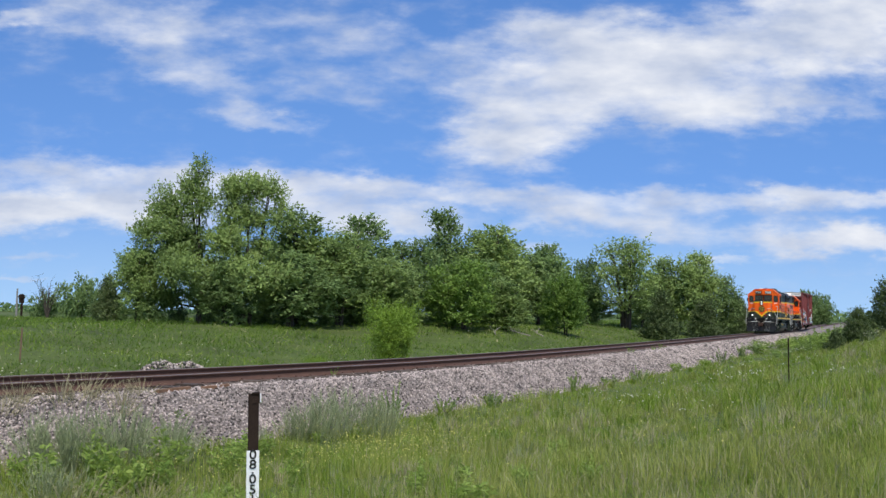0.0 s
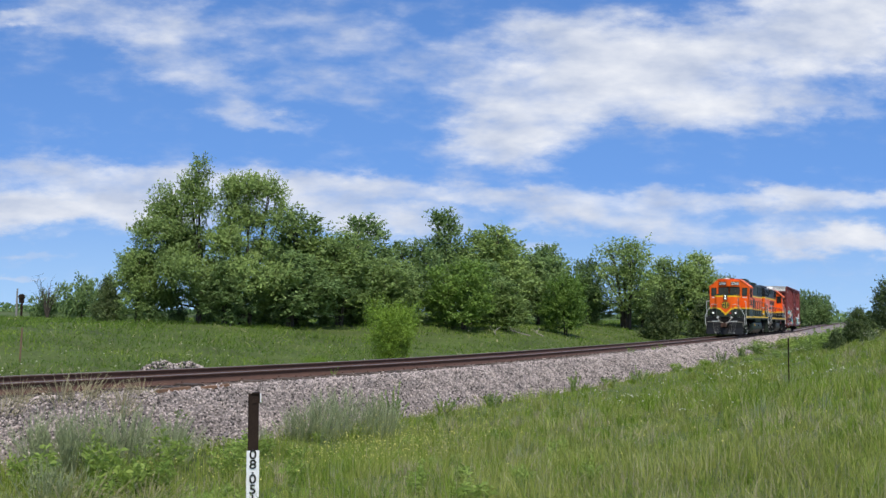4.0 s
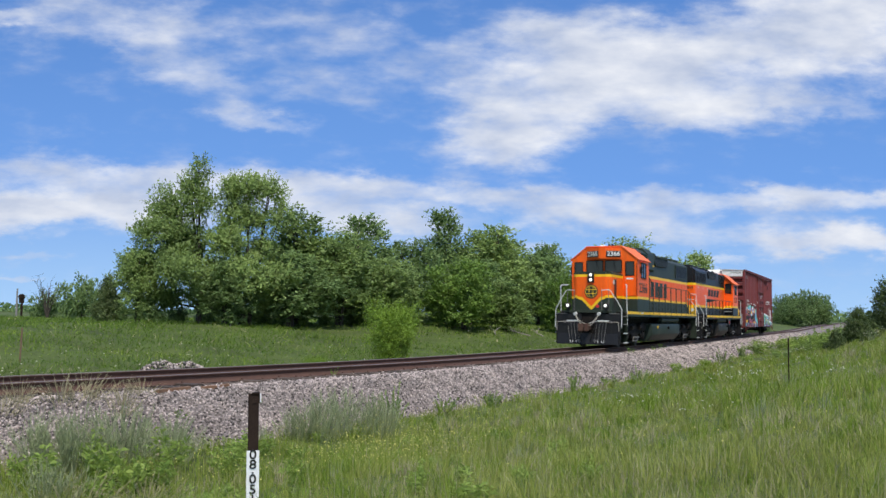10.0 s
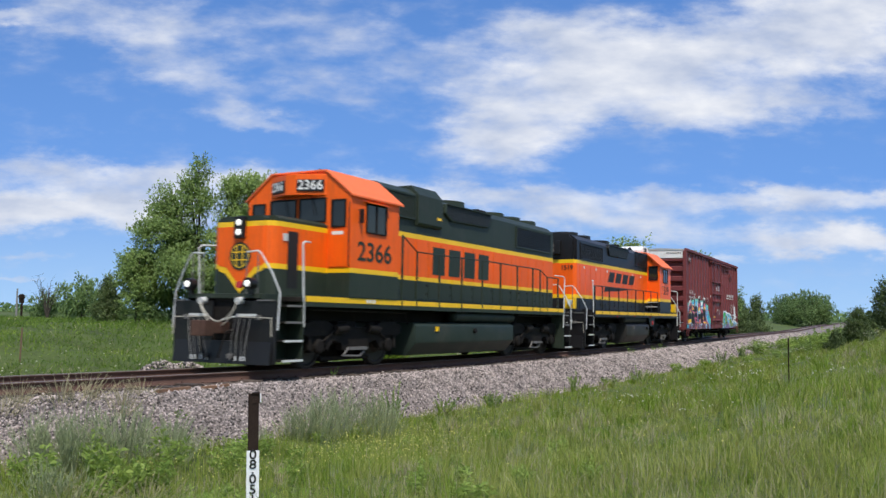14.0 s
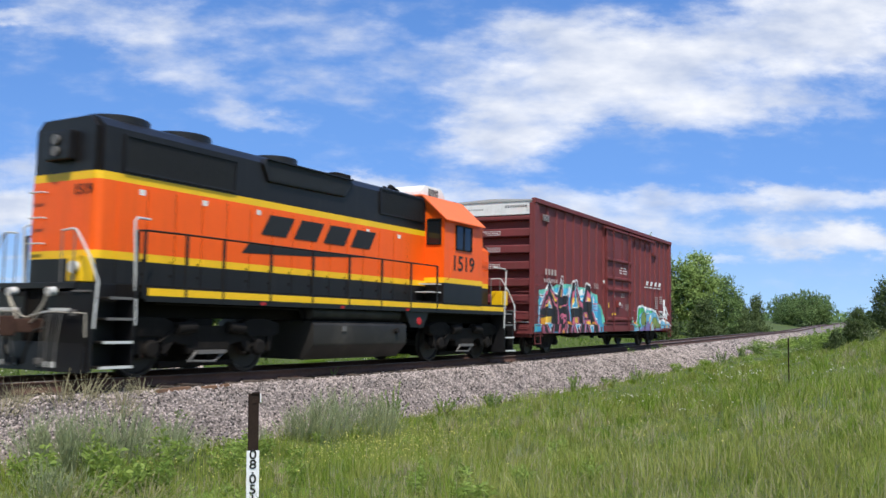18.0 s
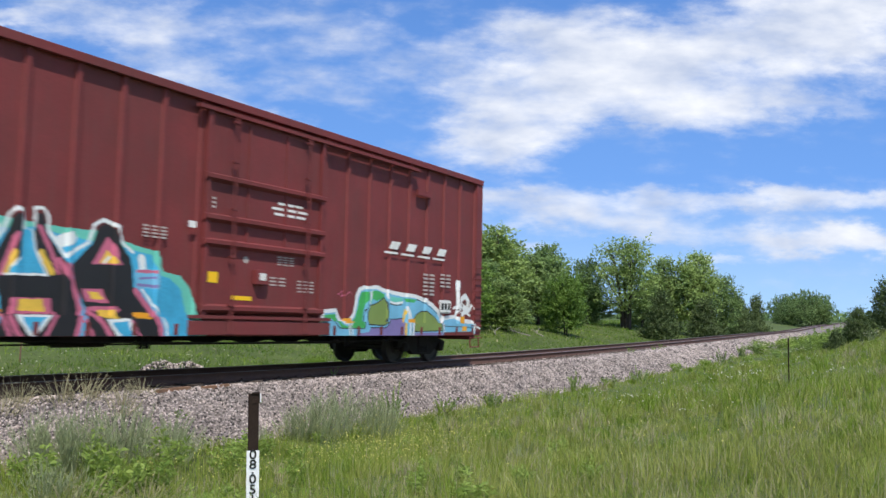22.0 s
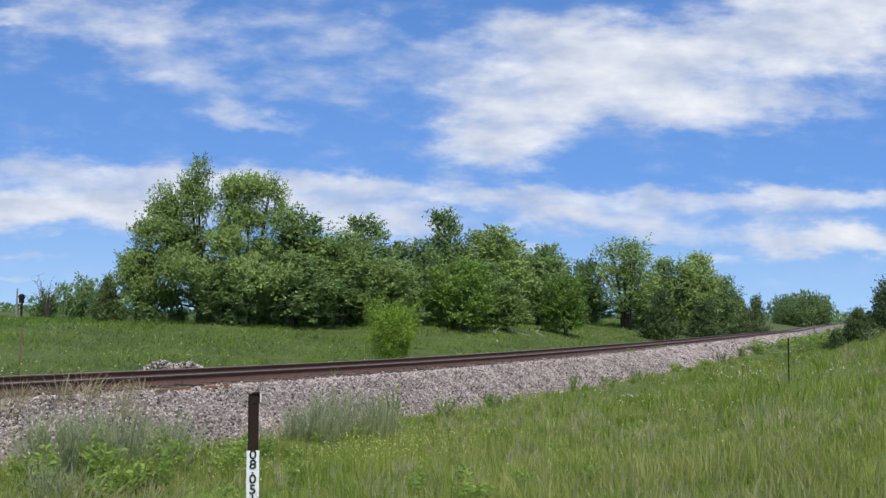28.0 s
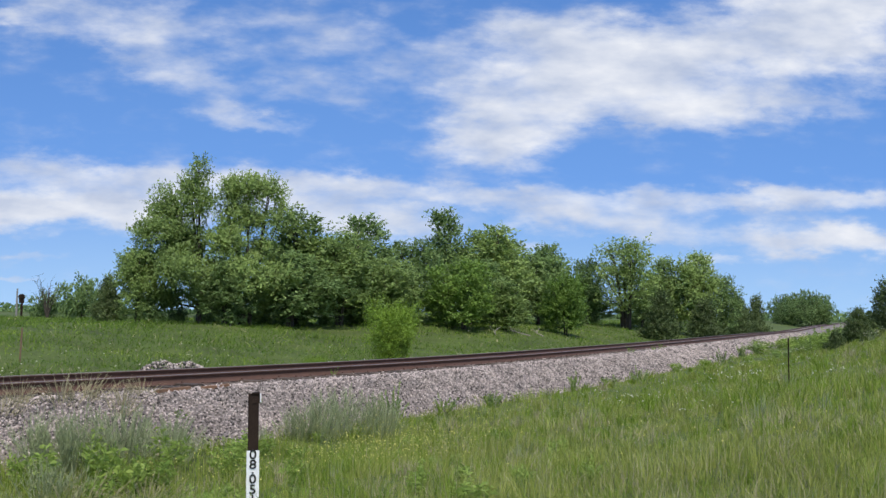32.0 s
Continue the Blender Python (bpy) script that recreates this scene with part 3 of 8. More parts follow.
# ---- trees ----
def crown_tree(seed, lobes, twigs, per, leaf, reach, material, stems=1, up=0.5, thick=0.15, loose=0.22, fill=0.72, clumps=6):
    """A tree or shrub: tapered stems, a limb to every lobe of the crown, and leafy twigs that reach out of the lobes.
    Lobes are (x, y, z, half width, half height); leaves sit along each twig and thin out towards its tip."""
    rg = np.random.RandomState(seed)
    lo = np.array(lobes, float)
    order = np.argsort(-lo[:, 2])
    wood = Geo()
    lines = []
    for s in range(stems):
        tip = lo[order[min(s, len(lo) - 1)]]
        a0 = rg.uniform(0, 6.28)
        off = 0.0 if stems == 1 else thick * 2.2
        base = Vector((math.cos(a0) * off, math.sin(a0) * off, -0.15 * max(1.0, thick * 5)))
        end = Vector(tip[:3]) + Vector((0, 0, tip[4] * 0.5))
        pts = []
        for i in range(8):
            f = i / 7
            pts.append(Vector((base.x + (end.x - base.x) * f ** 1.6 + rg.normal() * thick * 0.5 * f, base.y + (end.y - base.y) * f ** 1.6 + rg.normal() * thick * 0.5 * f, base.z + (end.z - base.z) * f)))
        wood.tube(pts, [thick * (1 - 0.88 * i / 7) for i in range(8)], 7)
        lines.append(pts)
    for x, y, z, rx, rz in lo:
        pts = min(lines, key=lambda q: (q[4] - Vector((x, y, z))).length)
        f = min(max(0.30 * 7 * z / max(pts[-1].z, 0.01) + 1.2, 0.6), 6.2) if z < pts[-1].z else 6.0
        i = int(f)
        p = pts[i].lerp(pts[min(i + 1, 7)], f - i)
        if p.z > z:
            p = pts[1]
        c = Vector((x, y, z))
        mid = p.lerp(c, 0.5) + Vector((0, 0, -0.06 * (c - p).length))
        r0 = thick * 0.36
        wood.tube([p, mid, c], [r0, r0 * 0.7, r0 * 0.42], 5, ends=False)
        for k in range(7):
            d = Vector(rg.normal(size=3)).normalized()
            d.z = d.z * 0.6 + 0.4
            e = c + Vector((d.x * rx, d.y * rx, d.z * rz)) * 0.85
            wood.tube([c.lerp(p, 0.3 * rg.rand()), c.lerp(e, 0.5) + Vector((0, 0, -0.03)), e], [r0 * 0.36, r0 * 0.24, r0 * 0.08], 4, ends=False)
    # every lobe carries smaller clumps, with gaps between them
    kid = np.repeat(np.arange(len(lo)), clumps)
    dk = rg.normal(size=(len(kid), 3))
    dk /= np.linalg.norm(dk, axis=1)[:, None]
    dk[:, 2] = dk[:, 2] * 0.85 + 0.12
    small = np.concatenate([lo[kid, :3] + dk * lo[kid][:, [3, 3, 4]] * 0.66, lo[kid][:, 3:5] * rg.uniform(0.34, 0.56, (len(kid), 1))], 1)
    lo = np.concatenate([small, lo * np.array([1, 1, 1, 0.78, 0.78])])
    share = lo[:, 3] * (lo[:, 3] + lo[:, 4])
    pick = rg.choice(len(lo), twigs, p=share / share.sum())
    d = rg.normal(size=(twigs, 3))
    d /= np.linalg.norm(d, axis=1)[:, None]
    out = np.clip(rg.normal(fill, 0.18, twigs), 0.12, 0.98)
    size = lo[pick][:, [3, 3, 4]]
    start = lo[pick, :3] + d * size * out[:, None]
    way = d * 0.8 + np.array([0, 0, up]) + rg.normal(size=(twigs, 3)) * 0.33
    way /= np.linalg.norm(way, axis=1)[:, None]
    length = reach * rg.uniform(0.55, 1.35, twigs)
    n = twigs * per
    tw = np.repeat(np.arange(twigs), per)
    f = (np.tile(np.arange(per), twigs) + rg.rand(n)) / per
    pos = start[tw] + way[tw] * (length[tw] * f)[:, None] + rg.normal(size=(n, 3)) * (length[tw] * loose * (1.05 - 0.8 * f))[:, None]
    pos[:, 2] = np.maximum(pos[:, 2], leaf * 0.6 * rg.rand(n))
    u = way[tw] * 0.6 + rg.normal(size=(n, 3)) * 0.55
    u /= np.linalg.norm(u, axis=1)[:, None]
    face = d[tw] * 0.6 + np.array([-0.1, -0.15, 0.55]) + rg.normal(size=(n, 3)) * 0.34
    w = np.cross(face, u)
    w /= np.linalg.norm(w, axis=1)[:, None] + 1e-6
    nrm = np.cross(u, w)
    sz = leaf * rg.uniform(0.55, 1.2, n)[:, None]
    droop = nrm * sz * 0.15
    v = np.stack([pos - u * sz * 0.5 + droop, pos - w * sz * 0.30, pos + u * sz * 0.62 + droop, pos + w * sz * 0.30], 1).reshape(-1, 3)
    crown = quads_mesh("crown", v, np.arange(n * 4).reshape(-1, 4), [material])
    return wood.mesh("trunk", BARK, smooth=True), crown


def lobes_for(seed, shape, height, radius, low, count):
    """Lobes of a crown: broad and rounded, tall and narrowing, cone-like, or open like a vase."""
    rg = np.random.RandomState(seed)
    out = []
    for i in range(count):
        g = (i + 0.5) / count
        if shape == "broad":
            w = radius * (0.66 + 0.34 * math.sin(math.pi * min(1.0, g * 0.85 + 0.12))) * (1.0 if g < 0.72 else 1.0 - 0.9 * (g - 0.72))
        elif shape == "tall":
            w = radius * (1.0 - 0.52 * g)
        elif shape == "vase":
            w = radius * (0.45 + 0.5 * g)
        else:
            w = radius * (1.0 - 0.68 * g)
        r = w * rg.uniform(0.36, 0.58)
        a = i * 2.4 + rg.uniform(-0.4, 0.4)
        c = (w - r) * rg.uniform(0.75, 1.3)
        rz = r * rg.uniform(0.75, 1.1)
        out.append((math.cos(a) * c, math.sin(a) * c, max(low + (height - low) * g * 0.96 - 0.3 * rz, rz * 0.8), r, rz))
    r = radius * (0.36 if shape == "broad" else 0.30)
    out.append((0.1 * radius, 0, height - r * 1.15, r, r * 1.1))
    out.append((0.0, 0.0, low + (height - low) * 0.40, radius * 0.5, (height - low) * 0.30))
    return out


def plant_tree(name, label, category, x, y, meshes, turn=0.0, scale=1.0, group="", wide=1.0):
    t = thing(name, pose(x, y, land_z(x, y) - 0.05, 0, 0, turn), label, category, group)
    for nm, me in zip(("trunk", "crown"), meshes):
        ob = part(nm, me, None, t)
        ob.scale = (scale * wide, scale * wide, scale)
    return t


# the two great elms: lobes seen across from the line, in metres from the foot
ELM_SPIRE = [(-0.1, 0, 8.55, 0.62, 0.95), (-1.9, 0.3, 6.5, 1.15, 1.15), (-0.2, -0.3, 6.9, 1.0, 1.05), (-2.2, -0.6, 5.0, 1.2, 0.85), (-0.5, 0.5, 5.0, 1.3, 1.2), (-2.9, 0.2, 3.3, 1.3, 1.05), (-0.9, -1.3, 3.0, 1.4, 1.1), (-1.8, 0.9, 1.6, 1.2, 0.8), (0.4, 0.8, 1.6, 1.2, 0.8), (-1.0, 1.2, 3.8, 1.5, 1.3), (-0.6, 0.2, 7.7, 0.55, 0.7)]
ELM_DOME = [(1.15, 0.2, 7.95, 0.95, 0.8), (0.1, -0.3, 7.9, 1.0, 0.9), (-1.05, 0.3, 7.7, 0.75, 1.05), (1.95, 0.1, 6.85, 0.45, 0.45), (-0.45, 0.2, 6.2, 1.25, 1.05), (0.95, -0.2, 6.1, 0.7, 0.75), (-1.1, -0.5, 4.4, 1.3, 1.2), (0.7, 0.3, 4.3, 1.0, 1.0), (-2.0, -0.5, 2.9, 1.1, 1.0), (-0.2, -1.4, 2.7, 1.4, 1.05), (1.6, -0.9, 2.8, 1.25, 1.05), (-1.1, 0.9, 1.3, 1.1, 0.7), (0.8, 0.9, 1.3, 1.1, 0.7)]
# other kinds: built once, reused at other sizes and turns; height 10 m
TREES = {
    "elm_spire": crown_tree(11, ELM_SPIRE, 3600, 12, 0.150, 0.62, LEAF_MID, stems=2, up=0.65, thick=0.15),
    "elm_dome": crown_tree(12, ELM_DOME, 3500, 12, 0.150, 0.60, LEAF_MID, stems=3, up=0.55, thick=0.14),
    "elm_a": crown_tree(21, lobes_for(1, "tall", 10, 3.2, 2.0, 14), 1350, 10, 0.29, 0.95, LEAF_MID, stems=2, up=0.6),
    "elm_b": crown_tree(22, lobes_for(2, "broad", 10, 3.1, 1.9, 15), 1350, 10, 0.29, 0.95, LEAF_MID, stems=2, up=0.5),
    "oak_dark": crown_tree(23, lobes_for(3, "broad", 10, 3.6, 1.7, 15), 1200, 10, 0.32, 0.90, LEAF_DARK, stems=3, up=0.45),
    "tall_dark": crown_tree(24, lobes_for(4, "tall", 10, 2.6, 1.5, 12), 1200, 11, 0.26, 0.95, LEAF_DARK, stems=1, up=0.7),
    "ash_bright": crown_tree(25, lobes_for(5, "broad", 10, 4.4, 1.9, 14), 1200, 11, 0.38, 1.2, LEAF_BRIGHT, stems=2, up=0.55),
    "cottonwood": crown_tree(26, lobes_for(6, "broad", 10, 3.2, 3.0, 12), 780, 10, 0.25, 1.0, LEAF_MID, stems=3, up=0.6, thick=0.18),
    "cedar": crown_tree(27, lobes_for(7, "cone", 10, 5.4, 0.3, 16), 1000, 8, 0.46, 1.3, LEAF_CEDAR, stems=1, up=0.8),
}
GROVE = crown_tree(63, lobes_for(8, "broad", 1.0, 0.75, 0.05, 16), 1000, 9, 0.055, 0.09, LEAF_DARK, stems=3, up=0.4, thick=0.02)
LOW = crown_tree(62, lobes_for(9, "broad", 1.0, 0.75, 0.04, 9), 480, 7, 0.085, 0.20, LEAF_DARK, stems=3, up=0.6, thick=0.015)
for kind, label, x, y, top, r in [
    ("elm_b", "low leafy tree at the end of the tree line", 32.7, 26.4, 4.35, 1.15),
    ("elm_a", "mid green leafy tree in the tree line", 42.5, 23.0, 7.3, 2.9),
    ("tall_dark", "narrow pointed green tree in the tree line", 49.97, 23.3, 7.7, 2.2),
    ("elm_b", "mid green leafy tree in the tree line", 44.0, 21.2, 5.65, 2.3),
    ("oak_dark", "dark leafy tree in the tree line", 53.4, 21.8, 6.4, 2.3),
    ("tall_dark", "dark narrow tree standing above the tree line", 59.9, 22.8, 9.15, 2.0),
    ("elm_b", "mid green leafy tree in the tree line", 61.7, 19.6, 8.0, 2.9),
    ("ash_bright", "bright green young tree before the darker trees", 50.4, 15.8, 4.45, 2.2),
    ("oak_dark", "dark leafy tree in the tree line", 74.6, 20.7, 7.6, 2.4),
    ("ash_bright", "bright green young tree before the darker trees", 60.6, 12.8, 3.9, 1.6),
    ("oak_dark", "dark leafy tree in the tree line", 80.9, 19.4, 6.6, 1.7),
    ("oak_dark", "low dark leafy tree below the taller ones", 90.5, 17.0, 3.9, 2.6),
    ("oak_dark", "low dark leafy tree below the taller ones", 83.5, 20.5, 3.6, 2.8),
    ("cottonwood", "tall tree with open crown and bare stems", 82.9, 16.2, 8.55, 3.3),
    ("elm_a", "mid green leafy tree in the tree line", 93.6, 15.6, 7.2, 2.4),
    ("elm_b", "tall rounded green tree in the tree line", 94.6, 12.4, 8.0, 2.5),
    ("oak_dark", "dark leafy tree in the tree line", 102.0, 11.5, 5.7, 2.1),
    ("oak_dark", "dark leafy tree in the tree line", 40.0, 21.5, 4.6, 2.6),
    ("elm_b", "leafy low tree in the tree line", 47.5, 19.8, 4.7, 2.2),
    ("oak_dark", "dark leafy tree in the tree line", 57.0, 18.6, 5.2, 2.4),
    ("elm_a", "leafy low tree in the tree line", 53.8, 14.2, 3.3, 1.7),
    ("oak_dark", "dark leafy tree in the tree line", 67.5, 18.0, 6.2, 2.6),
    ("oak_dark", "dark leafy tree in the tree line", 36.0, 23.0, 3.9, 1.7),
    ("elm_b", "mid green leafy tree in the tree line", 67.0, 21.5, 7.6, 2.9),
    ("elm_a", "mid green leafy tree in the tree line", 47.0, 23.6, 6.4, 2.4),
]:
    h = top - land_z(x, y)
    rr = {"elm_a": 3.2, "elm_b": 3.1, "oak_dark": 3.6, "tall_dark": 2.6, "ash_bright": 4.4, "cottonwood": 3.2}[kind]
    plant_tree("tree", label, "tree", x, y, TREES[kind], turn=(x * 37) % 360, scale=h / 10, wide=1.22 * r / (rr * h / 10), group="tree line behind the track")
for kind, label, x, y in (("elm_spire", "tall elm with a narrow leafy top standing above the tree line", 35.4, 24.66), ("elm_dome", "tall elm with a rounded open crown in the tree line", 37.5, 22.8)):
    plant_tree("tree", label, "tree", x, y, TREES[kind], turn=math.degrees(math.atan2(EYE.x - x, y - EYE.y)), group="tree line behind the track")
for x, y, top, r in [(33.0, 29.3, 3.0, 1.2), (76.4, 10.4, 3.3, 2.2), (89.0, 9.9, 2.8, 2.6), (112.2, 11.8, 3.5, 2.0), (122.5, 11.9, 3.9, 2.2), (117.5, 13.0, 3.4, 2.4), (41.8, -9.05, 1.5, 1.0), (44.9, -10.0, 2.8, 1.5), (39.7, -8.4, 0.6, 0.6)]:
    h = top - land_z(x, y)
    plant_tree("cedar", "dark green bushy cedar beside the line", "cedar tree", x, y, TREES["cedar"], turn=(x * 53) % 360, scale=h / 10, wide=r / (0.56 * h), group="cedars")
for x, y, top, r in [(45.1, 52.6, 2.3, 1.5), (44.3, 47.1, 3.4, 1.9), (42.8, 42, 3.0, 1.2)]:
    h = top - land_z(x, y)
    plant_tree("shrub", "green leafy shrub at the field's edge", "shrub", x, y, LOW, turn=x * 41 % 360, scale=h, wide=r / (0.75 * h), group="field shrubs")
for x, y, top, r in [(214.0, 24.5, 4.6, 4.0), (219.0, 22.5, 6.0, 4.6), (226.0, 20.6, 7.7, 5.0), (231.0, 19.2, 6.6, 3.8), (223.0, 25.5, 6.9, 5.0)]:
    h = top - land_z(x, y)
    plant_tree("tree", "rounded green tree in a distant grove", "tree", x, y, GROVE, turn=x * 41 % 360, scale=h, wide=r / (0.75 * h), group="distant grove")

# ---- train: shared pieces ----
def lettering(text, size, mat, name="lettering"):
    """Flat characters as a thin mesh, standing in the xz plane and facing -y, middle at the origin."""
    cu = bpy.data.curves.new(name, "FONT")
    cu.body, cu.size, cu.align_x, cu.align_y, cu.extrude = text, size, "CENTER", "CENTER", 0.004
    cu.offset = size * 0.012
    tmp = bpy.data.objects.new(name, cu)
    scene.collection.objects.link(tmp)
    bpy.context.view_layer.update()
    me = bpy.data.meshes.new_from_object(tmp)
    bpy.data.objects.remove(tmp)
    me.transform(Matrix.Rotation(math.pi / 2, 4, "X"))
    me.materials.clear()
    me.materials.append(mat)
    return me


def wheelset_mesh(radius):
    g = Geo()
    for s in (-1, 1):
        prof = [(-0.085, 0.10), (-0.085, radius * 0.36), (-0.03, radius * 0.80), (-0.06, radius * 0.90), (-0.06, radius + 0.026), (-0.032, radius + 0.026), (-0.02, radius), (0.075, radius - 0.004), (0.08, radius * 0.88), (0.04, radius * 0.82), (0.03, radius * 0.40), (0.09, radius * 0.30), (0.09, 0.10)]
        g.lathe((0, s * 0.775, 0), [(d * s, r) for d, r in prof], "y", 28)
    g.cyl((0, -1.08, 0), (0, 1.08, 0), 0.085, 12)
    return g.mesh("wheelset", STEEL, smooth=True)


WHEEL_LOCO, WHEEL_CAR = wheelset_mesh(0.508), wheelset_mesh(0.42)
WHEELS = []  # every turning wheelset with its place on its truck and its radius


def loco_truck(loco, x):
    """A two-axle power truck: cast side frames, journal boxes, springs, brake gear."""
    bol = part("truck", Geo().box(-0.35, 0.35, -0.95, 0.95, 0.55, 1.05).box(-1.5, 1.5, -0.12, 0.12, 0.5, 0.75), UNDER, loco, "sooty cast steel two-axle truck", bevel=0.03, at=pose(x, 0, 0))
    for s in (-1, 1):
        y0, y1 = s * 1.02, s * 1.20
        out = [(-1.95, 0.78), (-1.95, 0.98), (-1.62, 1.06), (-1.1, 1.06), (-0.75, 0.92), (0.75, 0.92), (1.1, 1.06), (1.62, 1.06), (1.95, 0.98), (1.95, 0.78), (1.72, 0.70), (1.72, 0.42), (1.62, 0.42), (1.62, 0.72), (1.13, 0.72), (1.13, 0.42), (1.02, 0.42), (0.85, 0.62), (0.55, 0.55), (0.5, 0.40), (-0.5, 0.40), (-0.55, 0.55), (-0.85, 0.62), (-1.02, 0.42), (-1.13, 0.42), (-1.13, 0.72), (-1.62, 0.72), (-1.62, 0.42), (-1.72, 0.42), (-1.72, 0.70)]
        part("side_frame", Geo().prism(out, min(y0, y1), max(y0, y1), "y"), UNDER, bol, bevel=0.015)
        for ax in (-1.37, 1.37):
            g = Geo().box(ax - 0.22, ax + 0.22, min(s * 1.0, s * 1.16), max(s * 1.0, s * 1.16), 0.36, 0.72).lathe((ax, s * 1.16, 0.5), [(0, 0.17), (s * 0.06, 0.165), (s * 0.09, 0.12)], "y", 14)
            part("journal_box", g, UNDER, bol, bevel=0.012)
            part("brake_cylinder", Geo().cyl((ax * 0.62, s * 1.24, 0.86), (ax * 0.62 + 0.42 * (1 if ax < 0 else -1), s * 1.24, 0.90), 0.11, 12).tube([(ax * 0.62, s * 1.24, 0.86), (ax * 0.9, s * 1.22, 0.62), (ax * 0.72, s * 1.15, 0.38)], 0.025, 6), UNDER, bol, smooth=True)
        for k in (-0.28, 0.0, 0.28):
            part("spring", Geo().tube([(k + 0.075 * math.cos(a * 0.8), s * 1.12 + 0.075 * math.sin(a * 0.8), 0.46 + a * 0.0092) for a in range(40)], 0.018, 5), UNDER, bol, smooth=True)
        part("brake_hanger", Geo().box(-0.36, 0.36, min(s * 1.2, s * 1.3), max(s * 1.2, s * 1.3), 0.40, 0.47).tube([(-0.36, s * 1.25, 0.43), (-0.55, s * 1.25, 0.28), (0.1, s * 1.25, 0.26), (0.36, s * 1.25, 0.43)], 0.025, 5), DULL, bol)
        for e in (-1, 1):
            part("sand_hose", Geo().tube([(e * 1.75, s * 1.05, 1.1), (e * 1.95, s * 1.0, 0.7), (e * 1.98, s * 0.85, 0.2)], 0.022, 6), UNDER, bol)
    # Added dark boxes that close the see-through gap, standing in for underbody shadow.
    part("brake_rigging", Geo().box(-0.56, 0.56, -0.30, 0.30, 0.10, 0.58).box(-0.95, 0.95, -0.92, -0.80, 0.16, 0.26).box(-0.95, 0.95, 0.80, 0.92, 0.16, 0.26), UNDER, bol, bevel=0.02)
    for ax in (-1.37, 1.37):
        m = 0.42 if ax < 0 else -0.42
        part("traction_motor", Geo().box(*sorted((ax + m * 0.2, ax + m * 2.0)), -0.62, 0.62, 0.16, 0.82), UNDER, bol, bevel=0.08)
        w = part("wheelset", WHEEL_LOCO, None, bol, at=pose(ax, 0, 0.508))
        WHEELS.append((w, ax, 0.508))
    return bol


def coupler(parent, x, way):
    """Knuckle coupler at an end; way is -1 towards the front."""
    g = Geo().box(min(x, x + way * 0.55), max(x, x + way * 0.55), -0.13, 0.13, 0.77, 1.0)
    xe = x + way * 0.55
    g.prism([(xe - 0.02, -0.2), (xe + way * 0.3, -0.23), (xe + way * 0.3, -0.08), (xe + way * 0.14, -0.02), (xe + way * 0.2, 0.1), (xe + way * 0.26, 0.2), (xe + way * 0.05, 0.24), (xe - 0.02, 0.16)], 0.72, 1.04, "z")
    part("coupler", g, RUSTY, parent, "rusty knuckle coupler", bevel=0.02)
    part("cut_lever", Geo().tube([(x + way * 0.05, -1.35, 1.1), (x + way * 0.1, -0.3, 1.12), (x + way * 0.25, -0.1, 1.05)], 0.016, 5), SILVER, parent)


